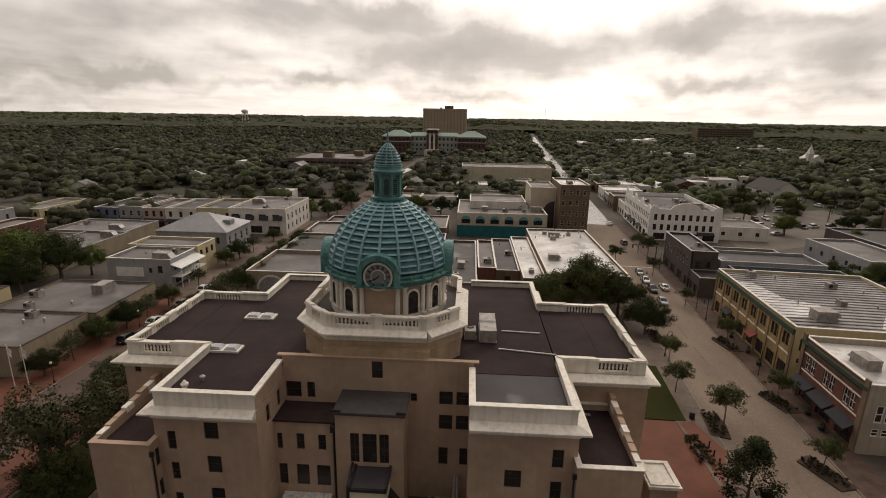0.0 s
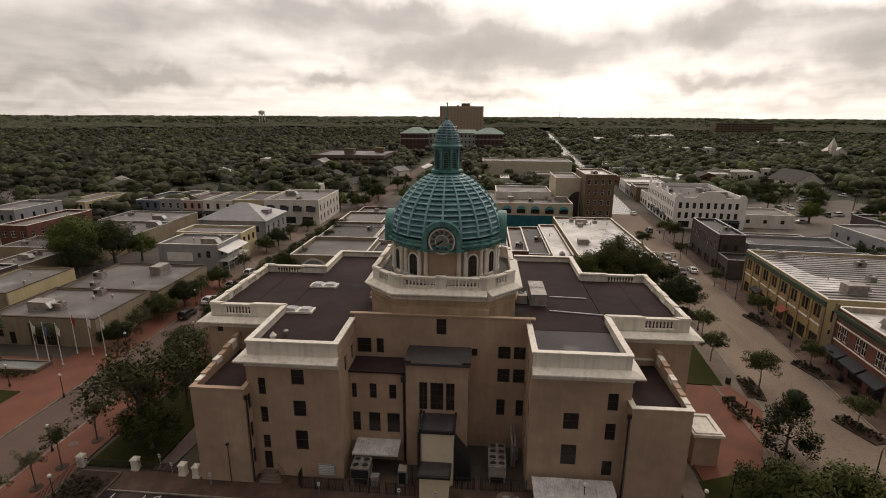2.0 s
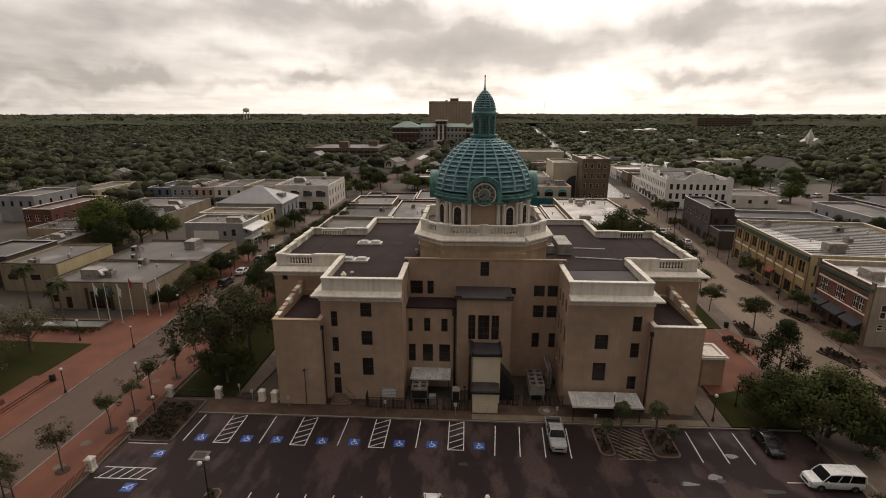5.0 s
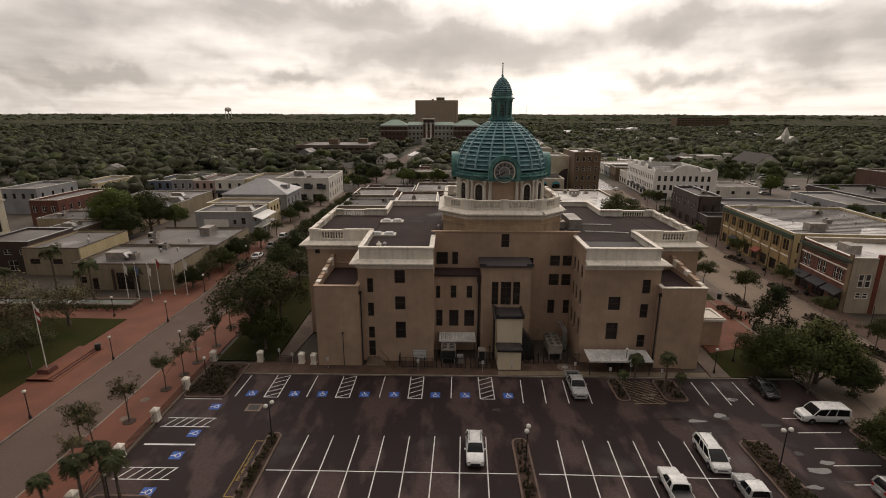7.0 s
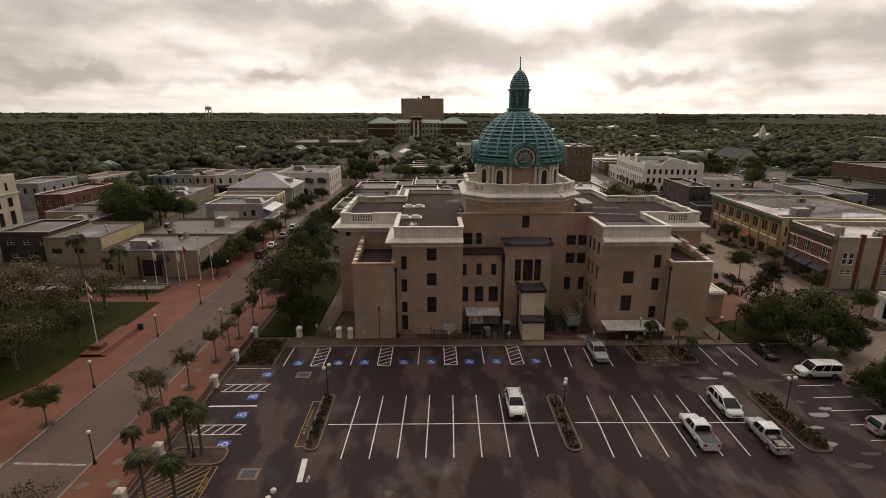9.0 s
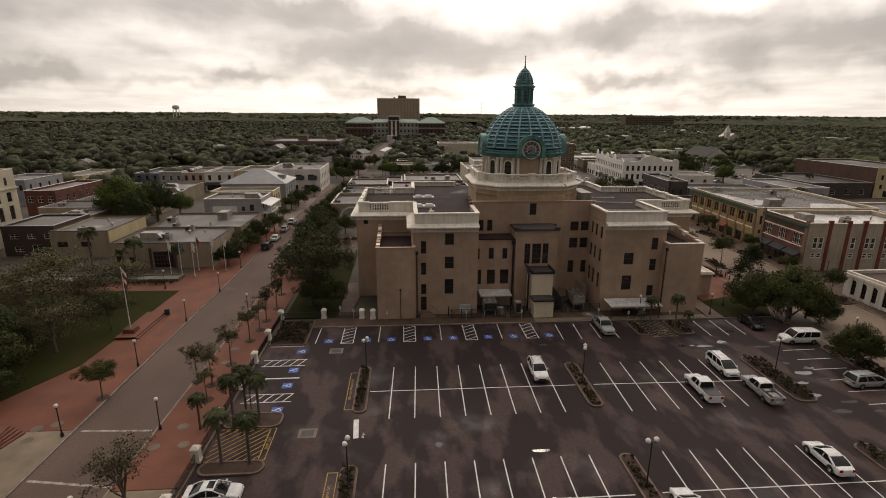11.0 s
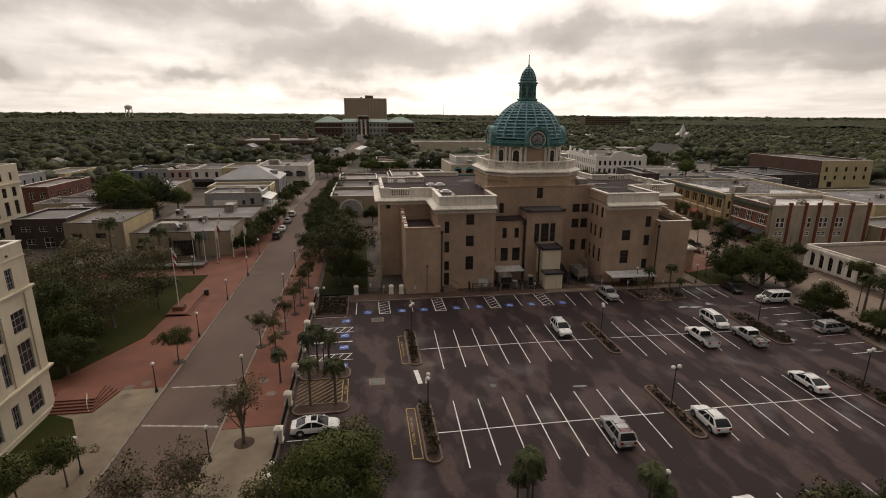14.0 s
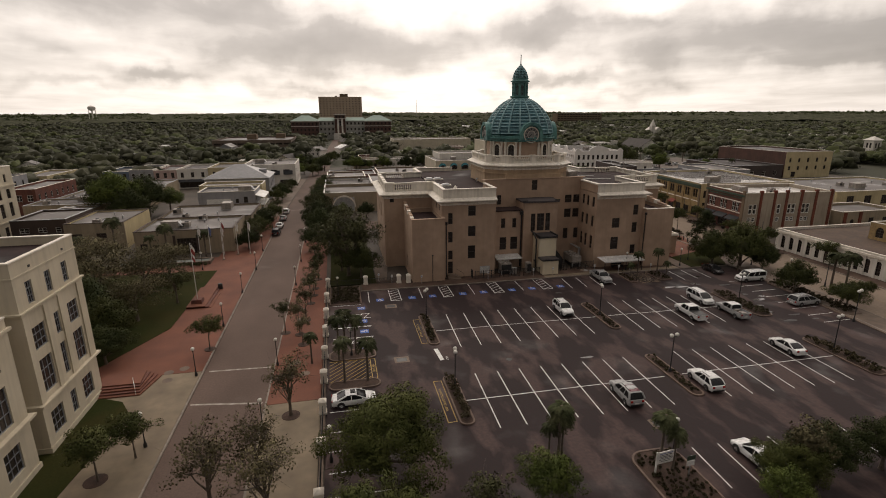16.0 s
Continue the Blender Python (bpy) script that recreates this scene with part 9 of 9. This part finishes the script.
part("louvre", Geo().box(-3.9, 40.56, 0.5, -3.1, 40.6, 2.0), BLACK, t)
t = thing("service_steps", "concrete steps with a rail at a service door", "steps")
for i in range(4):
    part("step", Geo().box(-19.9 - 0.0, 40.9 - 0.3 * i - 0.3, 0.14, -18.2 + 0.3 * i, 41.29 - 0.3 * i, 0.86 - 0.18 * i), CONC, t)
part("rail", Geo().path([(-18.2, 41.1, 1.9), (-16.8, 40.2, 1.1), (-16.8, 40.2, 0.2)], 0.03), BLACK, t)
for x, y in ((-30.6, 40.3), (-25.2, 39.0), (-12.5, 38.6), (-3.5, 38.4), (0.5, 38.3), (9.2, 38.2), (13.6, 36.8), (20.4, 36.5), (-32.9, 41.6), (16.8, 38.0)):
    t = thing("parking_sign", "small white parking sign on a thin post", "sign", "parking signs")
    part("post", Geo().box(x - 0.03, y - 0.03, -0.05, x + 0.03, y + 0.03, 1.7), GALV, t)
    s = part("board", Geo().box(x - 0.16, y - 0.05, 1.3, x + 0.16, y - 0.03, 1.8), WHITE, t)
    part("bar", Geo().box(x - 0.11, y - 0.056, 1.5, x + 0.11, y - 0.05, 1.58), PAINTB, s)
for x, y, h in ((-23.0, 39.5, 5.2), (-2.4, 40.9, 2.6)):
    t = thing("slender_pole", "thin dark pole beside the wall", "pole")
    part("pole", Geo().rod((x, y, 0.1), (x, y, h), 0.06, 0.05), BLACK, t)
    part("head", Geo().box(x - 0.15, y - 0.2, h, x + 0.15, y + 0.1, h + 0.12), BLACK, t)
t = thing("manhole_slab", "round concrete slab set in the paving", "manhole", m=at(8.2, 39.7, 0.12))
part("slab", Geo().lathe([(1.1, 0.0), (1.1, 0.06), (1.0, 0.08)], 24), CONC, t)
part("cover", Geo().lathe([(0.45, 0.07), (0.45, 0.09)], 18), GALV, t)
for x, y, label in ((-6.6, 40.6, "grey electrical cabinet in the fenced yard"), (3.4, 43.6, "dark metal box beside the stair cover"), (9.4, 46.6, "grey pump cabinet by the chiller")):
    t = thing("equipment_cabinet", label, "cabinet", m=at(x, y, 0.14))
    part("casing", Geo().box(-0.45, -0.35, 0.08, 0.45, 0.35, 1.35), GALV, t)
    part("door", Geo().box(-0.4, -0.375, 0.16, 0.4, -0.35, 1.27), UNITM, t)
    part("plinth", Geo().box(-0.5, -0.4, 0, 0.5, 0.4, 0.08), CONC, t)
t = thing("chiller_pipes", "insulated grey pipes rising beside the chiller", "pipes")
for x in (9.0, 9.35):
    part("pipe", Geo().path([(x, 45.0, 0.2), (x, 45.0, 3.3), (x, 48.7, 3.3)], 0.13, 8), GALV, t)
t = thing("wall_vent", "white louvred vent low on the wall", "vent")
part("frame", Geo().box(-13.4, 41.22, 0.5, -11.4, 41.3, 2.0), GALV, t)
for i in range(6):
    part("slat", Geo().box(-13.3, 41.18, 0.62 + 0.22 * i, -11.5, 41.22, 0.74 + 0.22 * i), WHITE, t)
t = thing("roof_urn", "small white urn on the pavilion roof", "urn", m=at(-18.0, 42.6, 16.25))
part("urn", Geo().lathe([(0.28, 0), (0.28, 0.3), (0.12, 0.45), (0.34, 0.85), (0.38, 1.05), (0.2, 1.2), (0.1, 1.42)], 14), TRIM, t, smooth=True)
for s_ in (-1, 1):
    t = thing("rain_hopper", "black iron bracket at the roof edge", "bracket")
    part("bracket", Geo().box(s_ * 3.4 + 0.05 - 0.5, 44.3, 13.72, s_ * 3.4 + 0.05 + 0.5, 44.5, 13.95), BLACK, t)
# annex on the courthouse's east side
b = building("side_porch", "small cream side porch with a moulded white top", at(30.7, 47.2), 3.0, 4.0, 4.6, CREAM, TRIM, TRIM, para=0.05, category="porch")
part("cornice", ring_geo(0, 0, 3.0, 4.0, 4.2, 4.55, 0.3, -0.003), TRIM, b)

# courthouse roof fittings
unit("big", 12.6, 58.6, 16.2, 90, 0.95)
unit("big", 12.6, 61.2, 16.2, 90, 0.95)
unit("box", 10.4, 58.6, 16.2, 90, 1.0)
unit("vent", -10.0, 56.5, 16.2)
unit("vent", -17.5, 45.0, 16.1)
for x, y in ((-18.7, 52.3), (-18.4, 62.2)):
    t = thing("skylight", "double domed roof skylight in a white frame", "skylight", "courthouse skylights")
    part("frame", Geo().box(x - 2.0, y - 0.9, 16.2, x + 2.0, y + 0.9, 16.45), TRIM, t)
    for s in (-1, 1):
        part("dome_light", Geo(at(x + s * 0.95, y)).prism([(-0.8, -0.75), (0.8, -0.75), (0.8, 0.75), (-0.8, 0.75)], 16.45, 16.75, 0.65), GALV, t)
for a, b in (((14.5, 60.5), (19.5, 60.2)), ((13.8, 55.2), (20.5, 54.2))):
    t = thing("roof_pipe", "white pipe lying across the roof", "pipe")
    part("pipe", Geo().path([(*a, 16.33), (*b, 16.33)], 0.08), WHITE, t)
t = thing("lightning_rod", "thin black pipe on the lower roof", "pipe")
part("pipe", Geo().path([(22.6, 46.5, 11.25), (22.6, 46.5, 13.2), (22.9, 46.5, 13.5)], 0.1).box(22.4, 46.3, 13.2, 23.1, 46.7, 13.45), BLACK, t)

# ---- plaza: flagpoles, steps, pool ----


def flagpole(x, y, h, cloth, label, drop=2.0):
    t = thing("flagpole", label, "flagpole", "flagpoles")
    part("pole", Geo(at(x, y)).lathe([(0.16, 0.13), (0.1, 0.3), (0.07, 0.6), (0.04, h), (0.09, h + 0.05), (0.0, h + 0.2)], 8), WHITE, t, smooth=True)
    part("base", Geo(at(x, y)).lathe([(0.4, 0.1), (0.4, 0.2), (0.2, 0.28)], 12), CONC, t)
    v, f = [], []
    for i in range(7):
        u = i / 6
        for j in range(5):
            w = j / 4
            v.append((x + 0.06 + 0.5 * u * (1 - 0.35 * w) + 0.06 * math.sin(9 * w), y + 0.16 * math.sin(7 * u + 2 * w) * u, h - 0.15 - drop * w - 0.75 * u * u))
            if i and j:
                k = i * 5 + j
                f.append((k, k - 1, k - 6, k - 5))
    for s, (cl, rows) in enumerate(cloth):
        g = Geo()
        g.v, g.f = v, [q for n, q in enumerate(f) if (n % 4) in rows]
        part("flag", g, cl, t)
    return t


flagpole(-63.3, 36.7, 10.5, ((WHITE, (0, 2)), (REDF, (1, 3))), "tall flagpole with a hanging striped flag", 2.6)
for x, y, c in ((-69.2, 64.2, WHITE), (-67.0, 64.0, BLUEF), (-64.5, 63.8, WHITE), (-65.2, 67.8, REDF), (-62.2, 67.6, WHITE), (-59.6, 67.4, WHITE)):
    flagpole(x, y, 7.6, ((c, (0, 1, 2, 3)),), "white flagpole with a hanging flag on the plaza", 1.7)
t = thing("flag_plinth", "square brick plinth at the foot of the flagpole", "plinth")
part("plinth", Geo().prism([(-64.2, 35.8), (-62.4, 35.8), (-62.4, 37.6), (-64.2, 37.6)], 0.1, 1.1, 0.85), REDBR, t)
t = thing("plaza_steps", "long low brick steps at the edge of the lawn", "steps")
for i in range(3):
    part("step", Geo().box(-64.6, 34.6 - 0.0, 0.1, -60.8 - 0.45 * i, 44.5, 0.2 + 0.14 * i), BRICKP if i != 1 else REDBR, t)
t = thing("office_steps", "brick steps with a handrail before the office building", "steps")
for i in range(5):
    part("step", Geo().prism([(-67.5, 8.0 + 0.4 * i), (-62.6 - 0.1 * i, 8.0 + 0.4 * i), (-61.6 - 0.42 * i, 12.2 + 0.1 * i), (-67.5, 12.4)], 0.1, 0.28 + 0.15 * i), BRICKP if i % 2 == 0 else REDBR, t)
part("handrail", Geo().path([(-63.0, 8.0, 0.3), (-63.0, 8.0, 1.2), (-63.6, 9.4, 1.7), (-63.6, 9.4, 0.9)], 0.035), WHITE, t)
t = thing("fountain_pool", "long rectangular fountain pool with a pale rim", "fountain")
part("rim", ring_geo(-96, 60.8, -66.6, 64.2, 0.1, 0.75, 0.0, 0.45), CONC, t)
part("water", Geo().box(-95.5, 61.25, 0.1, -67.05, 63.75, 0.55), WATER, t)
t = thing("waste_bin", "dark round waste bin", "bin")
part("bin", Geo(at(-61.2, 43.8, 0.13)).lathe([(0.34, 0), (0.4, 0.1), (0.4, 0.95), (0.3, 1.08), (0.12, 1.1)], 14), BLACK, t, smooth=True)
t = thing("waste_bin", "dark round waste bin on the main street corner", "bin")
part("bin", Geo(at(44.1, 67.6, 0.13)).lathe([(0.34, 0), (0.4, 0.1), (0.4, 0.95), (0.3, 1.08), (0.12, 1.1)], 14), BLACK, t, smooth=True)
BOLL = thing("bollard", "short black bollard on the brick forecourt", "bollard", "bollards")
part("post", Geo().lathe([(0.16, 0), (0.16, 0.1), (0.11, 0.14), (0.11, 0.8), (0.14, 0.84), (0.1, 0.98), (0.0, 1.02)], 10), BLACK, BOLL, smooth=True)
for x, y in ((43.6, 60.8), (43.4, 58.9), (43.3, 57.2), (43.0, 55.4), (42.6, 53.6)):
    plant_unit(BOLL, at(x, y, 0.15))
setting("forecourt_kerb", Geo().prism([(41.4, 66.5), (41.8, 66.5), (42.2, 50.0), (41.4, 49.0)], 0.0, 0.22), CONC, "pale stone edging of the brick forecourt", "kerb")

# low information board at the lot entrance
t = thing("notice_board", "white notice board on two posts with lines of small print", "sign", m=at(-12.6, -15.4, 0.1, 6))
for x in (-0.95, 0.95):
    part("post", Geo().box(x - 0.06, -0.06, 0, x + 0.06, 0.06, 2.2), WHITE, t)
bd = part("board", Geo().box(-0.89, -0.05, 1.0, 0.89, 0.05, 2.15), WHITE, t)
for i in range(6):
    part("print_line", Geo().box(-0.7, -0.056, 1.95 - 0.15 * i, 0.7 - 0.12 * (i % 3), -0.05, 2.0 - 0.15 * i), PAINTB if i == 0 else BLACK, bd)
t = thing("green_sign", "small green and white parking sign", "sign", m=at(-10.9, -16.4, 0.1, 4))
part("post", Geo().box(-0.04, -0.04, 0, 0.04, 0.04, 2.2), GALV, t)
part("board", Geo().box(-0.4, -0.06, 1.2, 0.4, -0.02, 1.7), WHITE, t)
part("top_board", Geo().box(-0.42, -0.06, 1.75, 0.42, -0.02, 2.2), GREENTR, t)
# brick wall at the south end of the lot
w = building("boundary_wall", "low red brick boundary wall", at(-8, -27), 34, 0.7, 1.6, REDBR, REDBR, TRIM, para=0.05, category="wall")

# shop-front furniture along the main street
for i, (s, n) in enumerate(((3, -1.4), (6, -1.5), (10, -1.3), (26, -1.4), (31, -1.2), (38, -1.5), (45, -1.2))):
    t = thing("planter_pot", "dark planter with a small shrub before a shop", "planter", "shop planters", m=street_at(s, n, 0.13))
    part("pot", Geo().lathe([(0.3, 0), (0.42, 0.1), (0.48, 0.65), (0.4, 0.66)], 12), BLACK, t, smooth=True)
    v, f = crown_leaves(np.array([(0, 0, 0.95), (0.15, 0.1, 1.2)]), 0.4, 40, 0.1)
    part("shrub", array_mesh("shrub", v, f, LEAF), None, t)
for s in (-10, 22, 54, 86):
    x, y, _ = street(s, -3.2)
    t = thing("traffic_pole", "thin dark pole on the kerb", "pole", m=at(x, y, 0.1))
    part("pole", Geo().lathe([(0.12, 0), (0.08, 0.4), (0.06, 5.4)], 8), BLACK, t)
t = thing("traffic_signal", "mast arm traffic signal over the main street", "traffic light", m=street_at(90, -3.6, 0.1))
part("pole", Geo().lathe([(0.18, 0), (0.14, 6.4)], 10), BLACK, t)
part("arm", Geo().rod((0, 0, 6.0), (-8, 0, 6.4), 0.1, 0.06), BLACK, t)
for x in (-4, -7):
    part("signal", Geo().box(x - 0.18, -0.16, 5.3, x + 0.18, 0.16, 6.25), BLACK, t)
